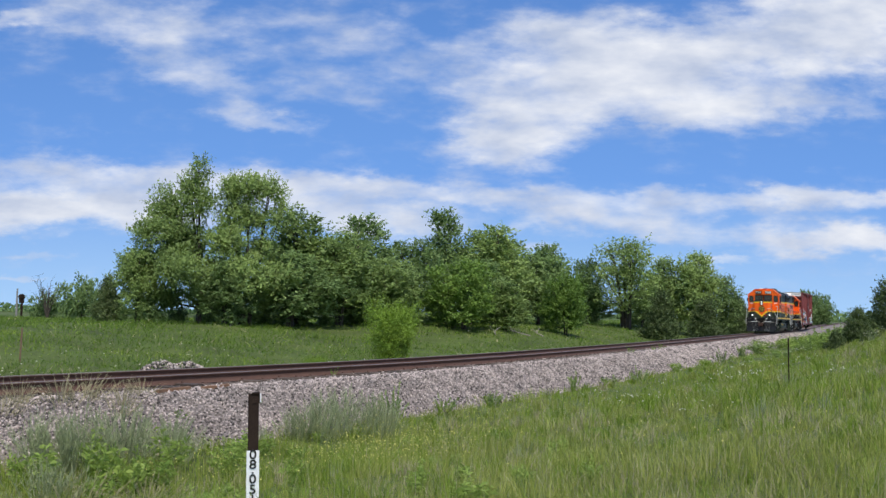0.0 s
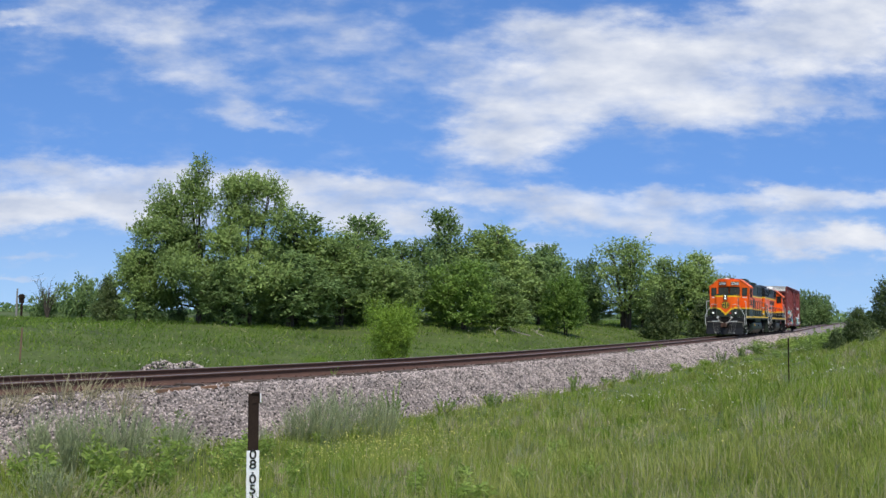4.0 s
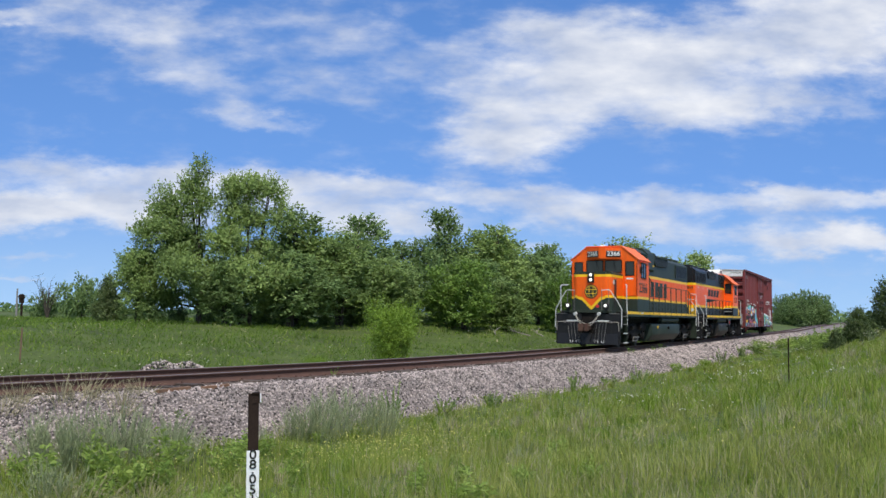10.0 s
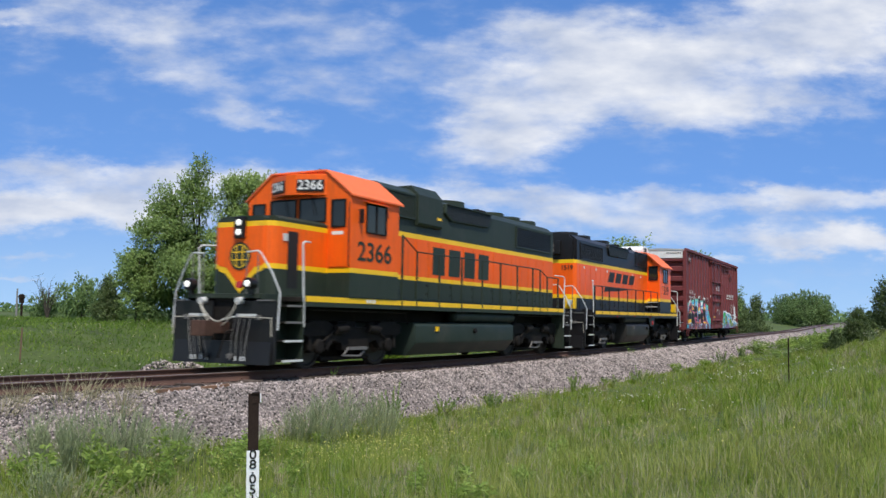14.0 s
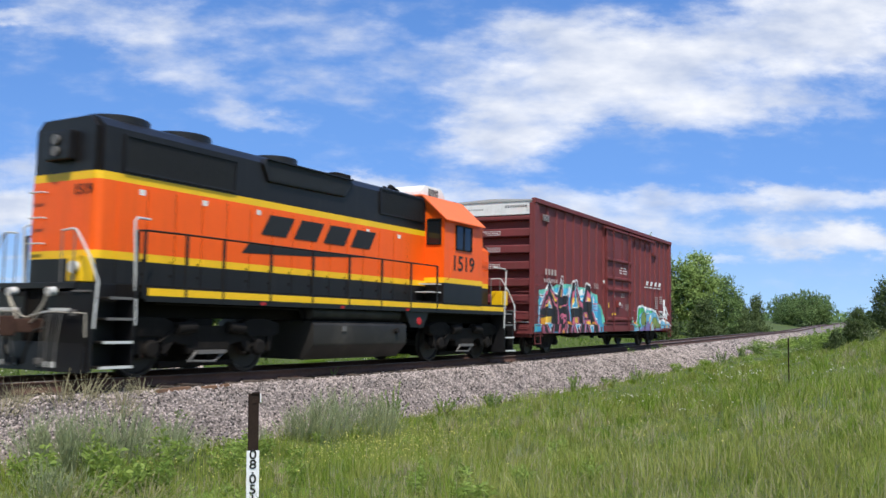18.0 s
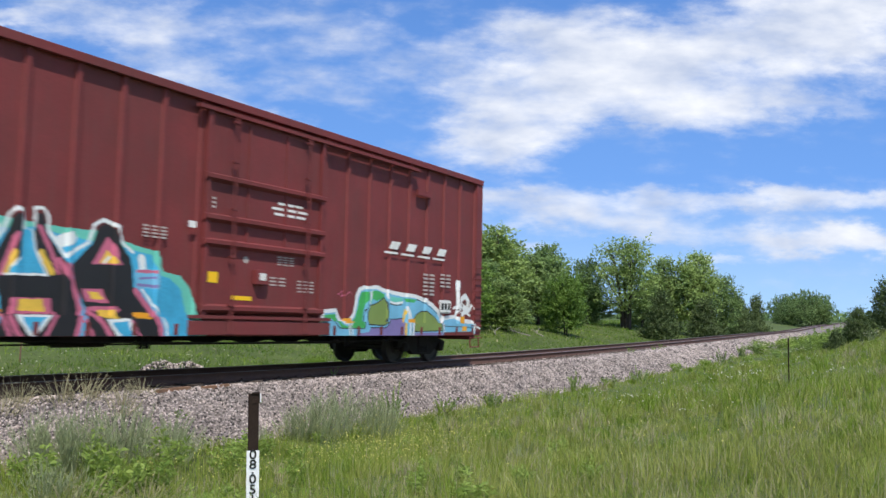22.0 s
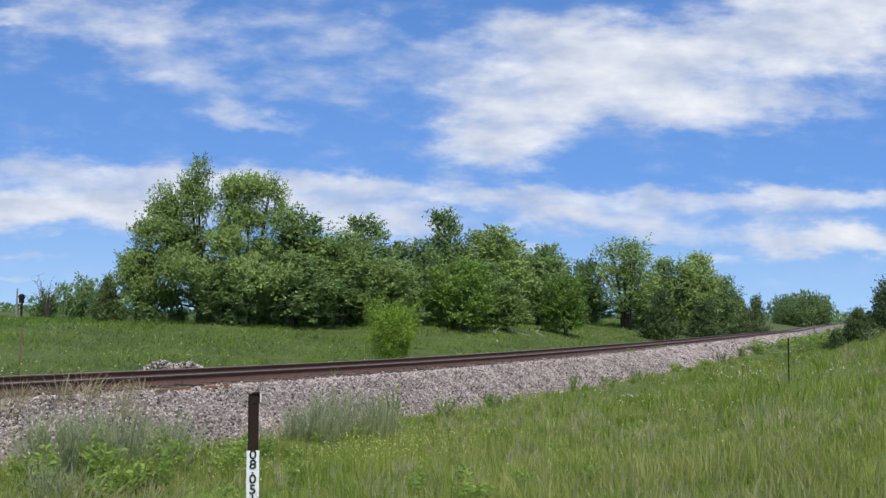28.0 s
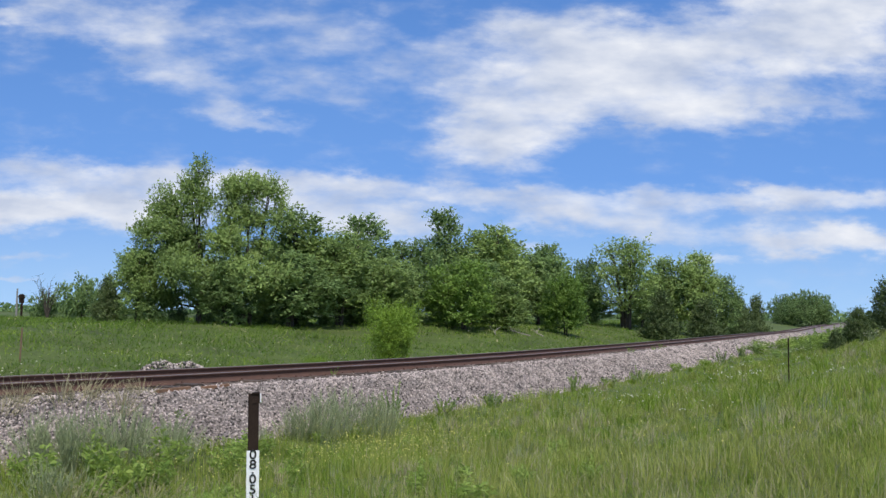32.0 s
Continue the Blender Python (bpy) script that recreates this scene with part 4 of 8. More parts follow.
def end_gear(parent, x, way, paint_mat):
    """Pilot plate, corner steps, hoses and end handrails of a locomotive; way -1 at the front."""
    lo, hi = sorted((x + way * 0.0, x - way * 0.06))
    part("pilot", Geo().prism([(-1.42, 0.17), (1.42, 0.17), (1.42, 1.45), (0.30, 1.45), (0.30, 0.62), (-0.30, 0.62), (-0.30, 1.45), (-1.42, 1.45)], lo, hi, "x"), BLACK, parent, bevel=0.01)
    part("plow", Geo().prism([(x - way * 0.03, 0.15), (x + way * 0.09, 0.15), (x + way * 0.02, 0.62)], -1.35, 1.35, "y"), BLACK, parent, bevel=0.01)
    coupler(parent, x - way * 0.1, way)
    for s in (-1, 1):
        part("pilot_step_edge", Geo().box(*sorted((x + way * 0.002, x + way * 0.03)), *sorted((s * 0.95, s * 1.40)), 1.445, 1.475), DULL, parent)
        part("cut_lever_bracket", Geo().box(*sorted((x, x + way * 0.08)), *sorted((s * 0.98, s * 1.06)), 1.06, 1.16), DULL, parent)
        part("uncoupling_rod", Geo().tube([(x + way * 0.06, s * 1.38, 0.72), (x + way * 0.06, s * 1.36, 1.1), (x + way * 0.07, s * 0.5, 1.12)], 0.013, 5), CABLE, parent)
        part("glad_hand", Geo().box(*sorted((x + way * 0.10, x + way * 0.18)), *sorted((s * 0.30, s * 0.40)), 0.26, 0.36), DULL, parent, bevel=0.01)
        ys = sorted((s * 1.02, s * 1.5))
        a, b = sorted((x, x - way * 0.80))
        part("step_well", Geo().box(a, b, *sorted((s * 1.02, s * 1.05)), 0.2, 1.6).box(*sorted((x - way * 0.77, x - way * 0.80)), ys[0], ys[1], 0.2, 1.6), paint_mat, parent, bevel=0.006)
        for i, z in enumerate((0.22, 0.62, 1.0, 1.34)):
            st = part("step", Geo().box(*sorted((x - way * (0.12 + 0.06 * i), x - way * 0.76)), *sorted((s * 1.08, s * (1.52 - 0.02 * i))), z, z + 0.035), UNDER, parent, bevel=0.006)
            # The upper two edges get a darker grey: the well's shade as colour.
            part("step_edge", Geo().box(*sorted((x - way * (0.12 + 0.06 * i), x - way * 0.76)), *sorted((s * (1.521 - 0.02 * i), s * (1.545 - 0.02 * i))), z - 0.005, z + 0.04), SILVER if i < 2 else DULL, st)
        part("corner_handrail", Geo().tube([(x - way * 0.02, s * 1.47, 0.86), (x - way * 0.06, s * 1.47, 1.62), (x - way * 0.04, s * 1.27, 2.02), (x, s * 1.0, 2.42), (x, s * 0.92, 2.48), (x, s * 0.60, 2.46)], 0.018, 8), SILVER, parent, "light grey painted handrail", smooth=True)
        part("step_handrail", Geo().tube([(x - way * 0.82, s * 1.49, 0.92), (x - way * 0.76, s * 1.49, 2.05), (x - way * 0.72, s * 1.49, 2.66), (x - way * 0.80, s * 1.47, 2.72), (x - way * 1.2, s * 1.30, 2.74)], 0.021, 8), SILVER, parent, "light grey painted handrail", smooth=True)
        for yy in (0.61, 0.92):
            part("handrail_post", Geo().tube([(x, s * yy, 1.60), (x, s * yy, 2.47)], 0.014, 6), DULL, parent)
        for k, yy in enumerate((0.46, 0.59, 0.73, 0.87)):
            part("air_hose", Geo().tube([(x + way * 0.02, s * yy, 1.16), (x + way * 0.12, s * (yy - 0.01), 1.10), (x + way * 0.15, s * (yy - 0.06), 0.72), (x + way * (0.10 + 0.012 * k), s * (yy - 0.13 + 0.02 * (k % 3)), 0.26 + 0.05 * (k % 2))], 0.008, 6), HOSE if k % 2 else DULL, parent, smooth=True)
            part("hose_coupling", Geo().cyl((x + way * (0.10 + 0.012 * k), s * (yy - 0.13 + 0.02 * (k % 3)), 0.22), (x + way * (0.10 + 0.012 * k), s * (yy - 0.13 + 0.02 * (k % 3)), 0.31), 0.018, 8), SILVER, parent)
        part("hose_bracket", Geo().box(*sorted((x + way * 0.01, x + way * 0.05)), *sorted((s * 0.42, s * 0.93)), 1.13, 1.18), SILVER, parent)
        part("brake_hose", Geo().tube([(x + way * 0.04, s * 0.34, 0.86), (x + way * 0.25, s * 0.34, 0.80), (x + way * 0.32, s * 0.28, 0.50), (x + way * 0.30, s * 0.18, 0.28)], 0.022, 7), UNDER, parent, smooth=True)
        part("mu_receptacle", Geo().cyl((x + way * 0.02, s * 0.52, 1.46), (x + way * 0.16, s * 0.52, 1.44), 0.075, 12), SILVER, parent, smooth=True)
    for drop in (0.40, 0.52):
        part("jumper_cable", Geo().tube([(x + way * (0.10 + drop * 0.12), 0.52 - 1.04 * i / 14, 1.42 - drop * math.sin(math.pi * i / 14) ** 0.8) for i in range(15)], 0.015, 6), CABLE, parent, "pale drooping jumper cable", smooth=True)
    part("coupler_pocket", Geo().box(*sorted((x - way * 0.065, x - way * 0.5)), -0.4, 0.4, 0.45, 1.5), UNDER, parent)
    part("end_platform", Geo().box(*sorted((x + way * 0.02, x - way * 0.95)), -1.02, 1.02, 1.5, 1.6), paint_mat, parent, bevel=0.01)


def roof_fan(parent, x, y, z, r, mat):
    f = part("roof_fan", Geo().lathe((x, y, z), [(-0.05, r), (0.14, r), (0.16, r * 0.96), (0.16, r * 0.9), (0.10, r * 0.88)], "z", 28), mat, parent, smooth=True)
    g = Geo()
    for k in range(6):
        a = math.pi * k / 6
        g.box(-r * 0.88, r * 0.88, -0.012, 0.012, 0.125, 0.14)
        for i in range(len(g.v) - 8, len(g.v)):
            p = Matrix.Rotation(a, 3, "Z") @ Vector(g.v[i])
            g.v[i] = (p.x + x, p.y + y, p.z + z)
    part("fan_guard", g, GRILLE, f)


def slatted(parent, name, x0, x1, y, z0, z1, mat, count, dx, frame_mat, upright=True):
    """A framed intake grille on a hood side, with real slats."""
    s = -1 if y < 0 else 1
    b = part(name, Geo(dx).box(x0, x1, *sorted((y - s * 0.05, y + s * 0.012)), z0, z1), GRILLE, parent)
    g = Geo(dx)
    for a, c, d, e in ((x0 - 0.04, x1 + 0.04, z1, z1 + 0.04), (x0 - 0.04, x1 + 0.04, z0 - 0.04, z0), (x0 - 0.04, x0, z0, z1), (x1, x1 + 0.04, z0, z1)):
        g.box(a, c, *sorted((y, y + s * 0.04)), d, e)
    part("grille_frame", g, frame_mat, b)
    for i in range(count):
        if upright:
            xx = x0 + (x1 - x0) * (i + 0.5) / count
            part("slat", Geo(dx).box(xx - 0.012, xx + 0.012, *sorted((y, y + s * 0.028)), z0, z1), mat, b)
        else:
            zz = z0 + (z1 - z0) * (i + 0.5) / count
            part("slat", Geo(dx).prism([(y, zz - 0.02), (y + s * 0.035, zz - 0.03), (y + s * 0.035, zz - 0.01), (y, zz + 0.015)], x0, x1, "x"), mat, b)
    return b


def banded(g, x0, x1, half, bands, roof=None, front=0.0):
    """A hood-shaped body in painted bands: (z0, z1, material index); roof = chamfer of the top band, front = rounding of the x0 corners."""
    bend = [(x0 + front * (1 - math.sin(a)), front * (1 - math.cos(a))) for a in (0, 0.4, 0.8, 1.2, 1.57)] if front else [(x0, 0)]
    for z0, z1, mi in bands[:-1]:
        out = [(x1, -half)] + [(x, -half + d) for x, d in bend] + [(x, half - d) for x, d in reversed(bend)] + [(x1, half)]
        g.prism(out, z0, z1, "z", mi)
    z0, z1, mi = bands[-1]
    c = roof or 0.05
    g.prism([(-half, z0), (half, z0), (half, z1 - c), (half - c, z1 - c * 0.25), (half - c * 1.6, z1), (-half + c * 1.6, z1), (-half + c, z1 - c * 0.25), (-half, z1 - c)], x0 + front * 0.7, x1, "x", mi)
    if front:
        h = half - front * 0.9
        g.prism([(-h, z0), (h, z0), (h, z1 - c), (h - c * 0.8, z1 - c * 0.2), (-h + c * 0.8, z1 - c * 0.2), (-h, z1 - c)], x0, x0 + front * 0.7, "x", mi)
    return g


def hood_door(parent, x0, x1, y, bands, mats, dx):
    s = -1 if y < 0 else 1
    g = Geo(dx)
    for z0, z1, mi in bands:
        g.box(x0, x1, *sorted((y, y + s * 0.014)), z0, z1, mi)
    d = part("hood_door", g, mats, parent)
    for zz in (1.78, 2.02):
        part("latch", Geo(dx).box(x1 - 0.085, x1 - 0.055, *sorted((y + s * 0.014, y + s * 0.030)), zz, zz + 0.055), UNDER, d)
    part("door_gap", Geo(dx).box(x1 + 0.004, x1 + 0.020, *sorted((y, y + s * 0.004)), bands[0][0], bands[-1][1]), UNDER, d)


def side_rail(parent, xs, tops, mat, dx, drop=None):
    """Walkway handrail with posts on both sides."""
    for s in (-1, 1):
        y = s * 1.49
        path = [(x - dx, y, z) for x, z in zip(xs, tops)]
        part("side_handrail", Geo().tube(path, 0.019, 6), mat, parent, smooth=True)
        for x, z in zip(xs, tops):
            p = part("handrail_post", Geo(dx).box(x - 0.026, x + 0.026, *sorted((s * 1.478, s * 1.512)), 1.36, z), mat, parent)


def underbody(loco, dx, x0, x1, tank, air, sill_paint, tank_mat, sill):
    """Frame, side sills with a yellow edge, fuel tank and air reservoirs."""
    lo, hi = sill
    part("frame", Geo(dx).box(x0 + 0.15, x1 - 0.15, -0.75, 0.75, 1.05, 1.45).box(x0 + 0.6, x1 - 0.6, -1.46, 1.46, 1.45, 1.55), UNDER, loco, bevel=0.02)
    for s in (-1, 1):
        w = part("walkway", Geo(dx).box(x0 + 0.8, x1 - 0.8, *sorted((s * 0.85, s * 1.48)), 1.55, 1.60), UNDER, loco, bevel=0.005)
        part("side_sill", Geo(dx).box(x0 + 0.8, x1 - 0.8, *sorted((s * 1.44, s * 1.50)), lo - 0.10, hi + 0.02, 0).box(x0 + 0.85, x1 - 0.85, *sorted((s * 1.5, s * 1.506)), lo, hi, 1), [sill_paint, YELLOW], loco, "side sill with a yellow edge stripe")
    t0, t1 = tank
    out = [(-1.40, 0.98), (-1.40, 0.52), (-1.12, 0.2), (1.12, 0.2), (1.40, 0.52), (1.40, 0.98), (1.3, 1.05), (-1.3, 1.05)]
    tk = part("fuel_tank", Geo(dx).prism(out, t0, t1, "x"), tank_mat, loco, bevel=0.04, smooth=True)
    for s in (-1, 1):
        part("sight_glass", Geo(dx).box(t0 + 1.0, t0 + 1.14, *sorted((s * 1.40, s * 1.43)), 0.82, 0.94), YELLOW if tank_mat is TANK_GREEN else DULL, tk)
        part("filler_cap", Geo(dx).cyl((t0 + 3.2, s * 1.38, 0.82), (t0 + 3.2, s * 1.47, 0.84), 0.07, 12), UNDER, tk, smooth=True)
        part("air_reservoir", Geo(dx).lathe((0.5 * (air[0] + air[1]), s * 1.16, 1.23), [(-0.5 * (air[1] - air[0]), 0.06), (-0.5 * (air[1] - air[0]) + 0.07, 0.17), (0.5 * (air[1] - air[0]) - 0.07, 0.17), (0.5 * (air[1] - air[0]), 0.06)], "x", 16), tank_mat, loco, smooth=True)
        part("brake_pipe", Geo(dx).tube([(x0 + 1.2, s * 1.3, 1.3), (t0 - 0.4, s * 1.33, 1.28), (t0 - 0.3, s * 1.33, 1.0)], 0.022, 6), UNDER, loco)
        part("brake_pipe", Geo(dx).tube([(t1 + 0.2, s * 1.33, 1.0), (t1 + 0.4, s * 1.33, 1.3), (x1 - 1.2, s * 1.3, 1.3)], 0.022, 6), UNDER, loco)


def window(parent, name, corners, axis, depth, frame_mat=UNDER, bar=0.035, split=False):
    """A framed pane; corners (a0, a1, z0, z1) in the plane at depth; axis is the plane's normal."""
    a0, a1, z0, z1 = corners
    d, s = depth
    g = Geo()
    rims = [(a0 - bar, a1 + bar, z1, z1 + bar), (a0 - bar, a1 + bar, z0 - bar, z0), (a0 - bar, a0, z0, z1), (a1, a1 + bar, z0, z1)]
    if split:
        rims.append(((a0 + a1) / 2 - 0.02, (a0 + a1) / 2 + 0.02, z0, z1))
    for p, q, r, t in rims:
        if axis == "y":
            g.box(p, q, *sorted((d, d + s * 0.035)), r, t)
        else:
            g.box(*sorted((d, d + s * 0.035)), p, q, r, t)
    w = part(name, g, frame_mat, parent, bevel=0.006)
    h = Geo()
    if axis == "y":
        h.box(a0, a1, *sorted((d, d + s * 0.012)), z0, z1)
    else:
        h.box(*sorted((d, d + s * 0.012)), a0, a1, z0, z1)
    part("pane", h, GLASS, w, "dark reflecting cab glass")
    return w


def blocks(parent, name, x0, x1, z0, z1, y, mat, count, dx, slant=0.0, gap=0.18, label=""):
    """Plain slanted blocks in the place of painted characters."""
    s = -1 if y < 0 else 1
    w = (x1 - x0) / count
    h = z1 - z0
    for i in range(count):
        a, b = x0 + w * (i + gap / 2), x0 + w * (i + 1 - gap / 2)
        at = lambda f, q: (a + (b - a) * f + slant * q, z0 + h * q)
        g = Geo(dx)
        g.prism([at(0, 0), at(1, 0), at(1, 1), at(0, 1)], *sorted((y, y + s * 0.005)), "y")
        part(name, g, mat, parent, label)


# ---- leading locomotive: dark green, orange and yellow, cab first ----
CA = 60.15
loco_a = thing("locomotive", pose(CA, 0, 0), "orange and dark green diesel locomotive with yellow stripes, headlights lit", "locomotive", "locomotives of the train")
underbody(loco_a, CA, 52.15, 68.2, (57.6, 63.45), (59.85, 63.75), GREEN, TANK_GREEN, (1.46, 1.58))
loco_truck(loco_a, 55.25 - CA)
loco_truck(loco_a, 65.6 - CA)
end_gear(loco_a, 52.15 - CA, -1, GREEN)
end_gear(loco_a, 68.2 - CA, 1, GREEN)
A_SIDE = [(1.60, 2.15, 0), (2.15, 2.26, 1), (2.26, 3.27, 2)]
A_MATS = [GREEN, YELLOW, ORANGE]
hood = part("hood", banded(Geo(CA), 56.5, 67.75, 0.92, A_SIDE + [(3.27, 3.40, 1), (3.40, 4.52, 0)], 0.22), A_MATS, loco_a, "long engine hood, dark green over orange with yellow stripes")
for i in range(14):
    x = 58.3 + i * 0.66
    for y in (-0.92, 0.92):
        hood_door(hood, x + 0.015, x + 0.635, y, [(1.66, 2.15, 0), (2.15, 2.26, 1), (2.26, 3.22, 2)], A_MATS, CA)
# nose
nose = part("nose", banded(Geo(CA), 52.62, 54.5, 0.87, A_SIDE[:2] + [(2.26, 3.06, 2), (3.06, 3.17, 1), (3.17, 3.30, 0)], 0.07, 0.26), A_MATS, loco_a, "short low nose with yellow stripes")
xf = 52.62 - CA
part("chevron_edge", Geo().prism([(-0.63, 2.11), (-0.42, 2.04), (0, 1.62), (0.42, 2.04), (0.63, 2.11), (0.63, 2.30), (-0.63, 2.30)], xf - 0.008, xf, "x"), YELLOW, nose)
part("chevron", Geo().prism([(-0.63, 2.22), (-0.40, 2.18), (0, 1.78), (0.40, 2.18), (0.63, 2.22), (0.63, 3.04), (-0.63, 3.04)], xf - 0.014, xf - 0.002, "x"), ORANGE, nose, "orange nose front ending in a point")
EZ = 2.42
em = part("emblem", Geo().lathe((xf - 0.016, 0, EZ), [(0, 0.30), (-0.012, 0.30)], "x", 28), GREEN, nose, "round dark green emblem with a thin yellow cross")
part("emblem_ring", Geo().lathe((xf - 0.028, 0, EZ), [(0, 0.255), (-0.004, 0.255)], "x", 28), YELLOW, em)
part("emblem_field", Geo().lathe((xf - 0.032, 0, EZ), [(0, 0.235), (-0.004, 0.235)], "x", 28), GREEN, em)
cross = Geo()
for e in (-1, 1):
    cross.box(xf - 0.041, xf - 0.036, -0.225, 0.225, EZ + e * 0.085 - 0.011, EZ + e * 0.085 + 0.011)
    cross.box(xf - 0.042, xf - 0.036, e * 0.085 - 0.011, e * 0.085 + 0.011, EZ - 0.225, EZ + 0.225)
part("emblem_cross", cross, YELLOW, em)
hl = part("headlight_box", Geo().box(xf - 0.10, xf, -0.14, 0.14, 2.80, 3.27), BLACK, nose, bevel=0.02)
for z in (2.93, 3.14):
    part("headlight", Geo().lathe((xf - 0.10, 0, z), [(0, 0.07), (-0.02, 0.062), (-0.03, 0.03)], "x", 20), HEADLIGHT, hl, "lit round headlight")
# No hollow here: a thin black plate paints the doorway's shade.
part("nose_door_recess", Geo(CA).box(53.12, 53.46, -0.878, -0.872, 1.75, 2.98), BLACK, nose, "flat black plate painted as the shaded doorway in the nose side")
part("nose_vent", Geo(CA).box(52.96, 53.10, -0.892, -0.872, 2.76, 2.92), SILVER, nose)
for s in (-0.84, 0.84):
    d = part("ditch_light", Geo().cyl((xf - 0.70, s, 1.80), (xf - 0.50, s, 1.80), 0.12, 16).box(xf - 0.60, xf - 0.53, s - 0.05, s + 0.05, 1.58, 1.70), BLACK, loco_a, smooth=True)
    part("lens", Geo().lathe((xf - 0.70, s, 1.80), [(0, 0.07), (-0.015, 0.062), (-0.025, 0.03)], "x", 18), HEADLIGHT, d, "lit round ditch light")
part("class_lamp", Geo().cyl((xf - 0.5, -0.42, 1.78), (xf - 0.42, -0.42, 1.78), 0.075, 12), RED_LENS, loco_a, "red lamp lens", smooth=True)
# cab
A_CAB = [(-1.53, 1.60), (-1.53, 3.93), (-0.80, 4.50), (0.80, 4.50), (1.53, 3.93), (1.53, 1.60)]
g = Geo(CA).box(54.5, 56.5, -1.53, 1.53, 1.60, 2.15, 0).box(54.5, 56.5, -1.53, 1.53, 2.15, 2.26, 1)
g.prism([(-1.53, 2.26), (-1.53, 3.93), (-0.80, 4.50), (0.80, 4.50), (1.53, 3.93), (1.53, 2.26)], 54.5, 56.5, "x", 2)
cab = part("cab", g, A_MATS, loco_a, "orange crew cab")
roof = [(-1.60, 3.88), (-1.60, 3.93), (-0.82, 4.55), (0.82, 4.55), (1.60, 3.93), (1.60, 3.88), (0.80, 4.503), (-0.80, 4.503)]
part("cab_roof", Geo(CA).prism(roof, 54.46, 56.62, "x"), ROOF_ORANGE, cab, "pale orange roof sheet", bevel=0.012)
for s in (-1, 1):
    window(cab, "side_window", (55.12 - CA, 55.90 - CA, 3.13, 3.76), "y", (s * 1.53, s), split=True)
    part("sun_visor", Geo(CA).prism([(s * 1.53, 3.82), (s * 1.64, 3.79), (s * 1.64, 3.805), (s * 1.53, 3.84)], 55.05, 55.97, "x"), ORANGE, cab)
    y0, y1 = sorted((s * 0.07, s * 0.80))
    window(cab, "windshield", (y0, y1, 3.36, 3.86), "x", (54.5 - CA, -1))
    y0, y1 = sorted((s * 1.02, s * 1.36))
    window(cab, "door_window", (y0, y1, 3.22, 3.80), "x", (54.5 - CA, -1))
    nb = part("number_board", Geo().box(-0.03, 0.03, -0.33, 0.33, -0.14, 0.14), BLACK, cab, bevel=0.02, at=pose(54.335 - CA, s * 0.475, 4.17, 0, 0, -s * 24.4))
    part("road_number", lettering("2366", 0.30, WHITE), None, nb, "white road number", at=pose(-0.034, 0, 0, 0, 0, -90))
    tm = part("road_number", lettering("2366", 0.62, GREEN), None, cab, "dark green painted road number")
    tm.matrix_basis = pose(55.48 - CA, s * 1.537, 2.64, 0, 0, 0 if s < 0 else 180) @ Matrix.Diagonal((1.16, 1, 1, 1))
    part("grab_iron", Geo(CA).tube([(54.50, s * 1.50, 2.3), (54.44, s * 1.52, 2.33), (54.44, s * 1.52, 3.7), (54.50, s * 1.50, 3.75)], 0.012, 6), BLACK, cab)
    part("mirror", Geo(CA).box(54.78, 54.80, *sorted((s * 1.56, s * 1.68)), 3.30, 3.62).tube([(54.79, s * 1.53, 3.6), (54.79, s * 1.6, 3.6)], 0.01, 5), BLACK, cab)
    part("builder_plate", Geo(CA).box(54.47, 54.475, *sorted((s * 1.02, s * 1.34)), 3.02, 3.10), WHITE, cab)
    part("cab_door", Geo(CA).box(54.475, 54.5, *sorted((s * 0.93, s * 1.45)), 2.28, 3.15), ORANGE, cab, bevel=0.01)
part("number_board_housing", Geo(CA).prism([(54.5, -0.83), (54.5, 0.83), (54.19, 0.14), (54.19, -0.14)], 3.95, 4.44, "z"), ORANGE, cab, "angled orange panel over the windshields", bevel=0.012)
for y in (-0.4, 0.4):
    part("wiper", Geo(CA).tube([(54.45, y, 3.95), (54.44, y - 0.13, 3.5)], 0.01, 5), BLACK, cab)
part("antenna_dome", Geo(CA).lathe((55.2, 0.3, 4.55), [(0, 0.2), (0.06, 0.19), (0.1, 0.1)], "z", 18), WHITE, cab, smooth=True)
part("roof_horn", Geo(CA).tube([(55.2, -0.25, 4.60), (54.95, -0.25, 4.63)], [0.02, 0.05], 10).tube([(55.2, -0.08, 4.60), (55.0, -0.08, 4.63)], [0.02, 0.045], 10).box(55.1, 55.2, -0.3, -0.02, 4.55, 4.60), UNDER, cab, smooth=True)
# machinery along the hood
ab = part("air_intake_housing", Geo(CA).prism([(-0.98, 3.62), (-1.02, 3.70), (-1.02, 4.45), (-0.78, 4.72), (0.78, 4.72), (1.02, 4.45), (1.02, 3.70), (0.98, 3.62)], 58.25, 59.55, "x"), GREEN, loco_a, bevel=0.02)
part("intake_duct", Geo(CA).prism([(-0.96, 3.78), (-0.96, 4.44), (-0.74, 4.60), (0.74, 4.60), (0.96, 4.44), (0.96, 3.78)], 56.52, 58.25, "x"), GREEN, ab, bevel=0.02)
for y in (-0.962, 0.962):
    slatted(loco_a, "intake_grille", 56.75, 58.1, y, 3.80, 4.38, GREEN, 18, CA, GREEN)
    part("number_light", Geo(CA).box(59.25, 59.5, *sorted((y * 1.055, y * 1.07)), 3.86, 3.93), YELLOW, ab)
bl = [(59.75, 4.12), (60.15, 3.92), (62.45, 3.96), (62.7, 4.22), (62.6, 4.40), (59.8, 4.40)]
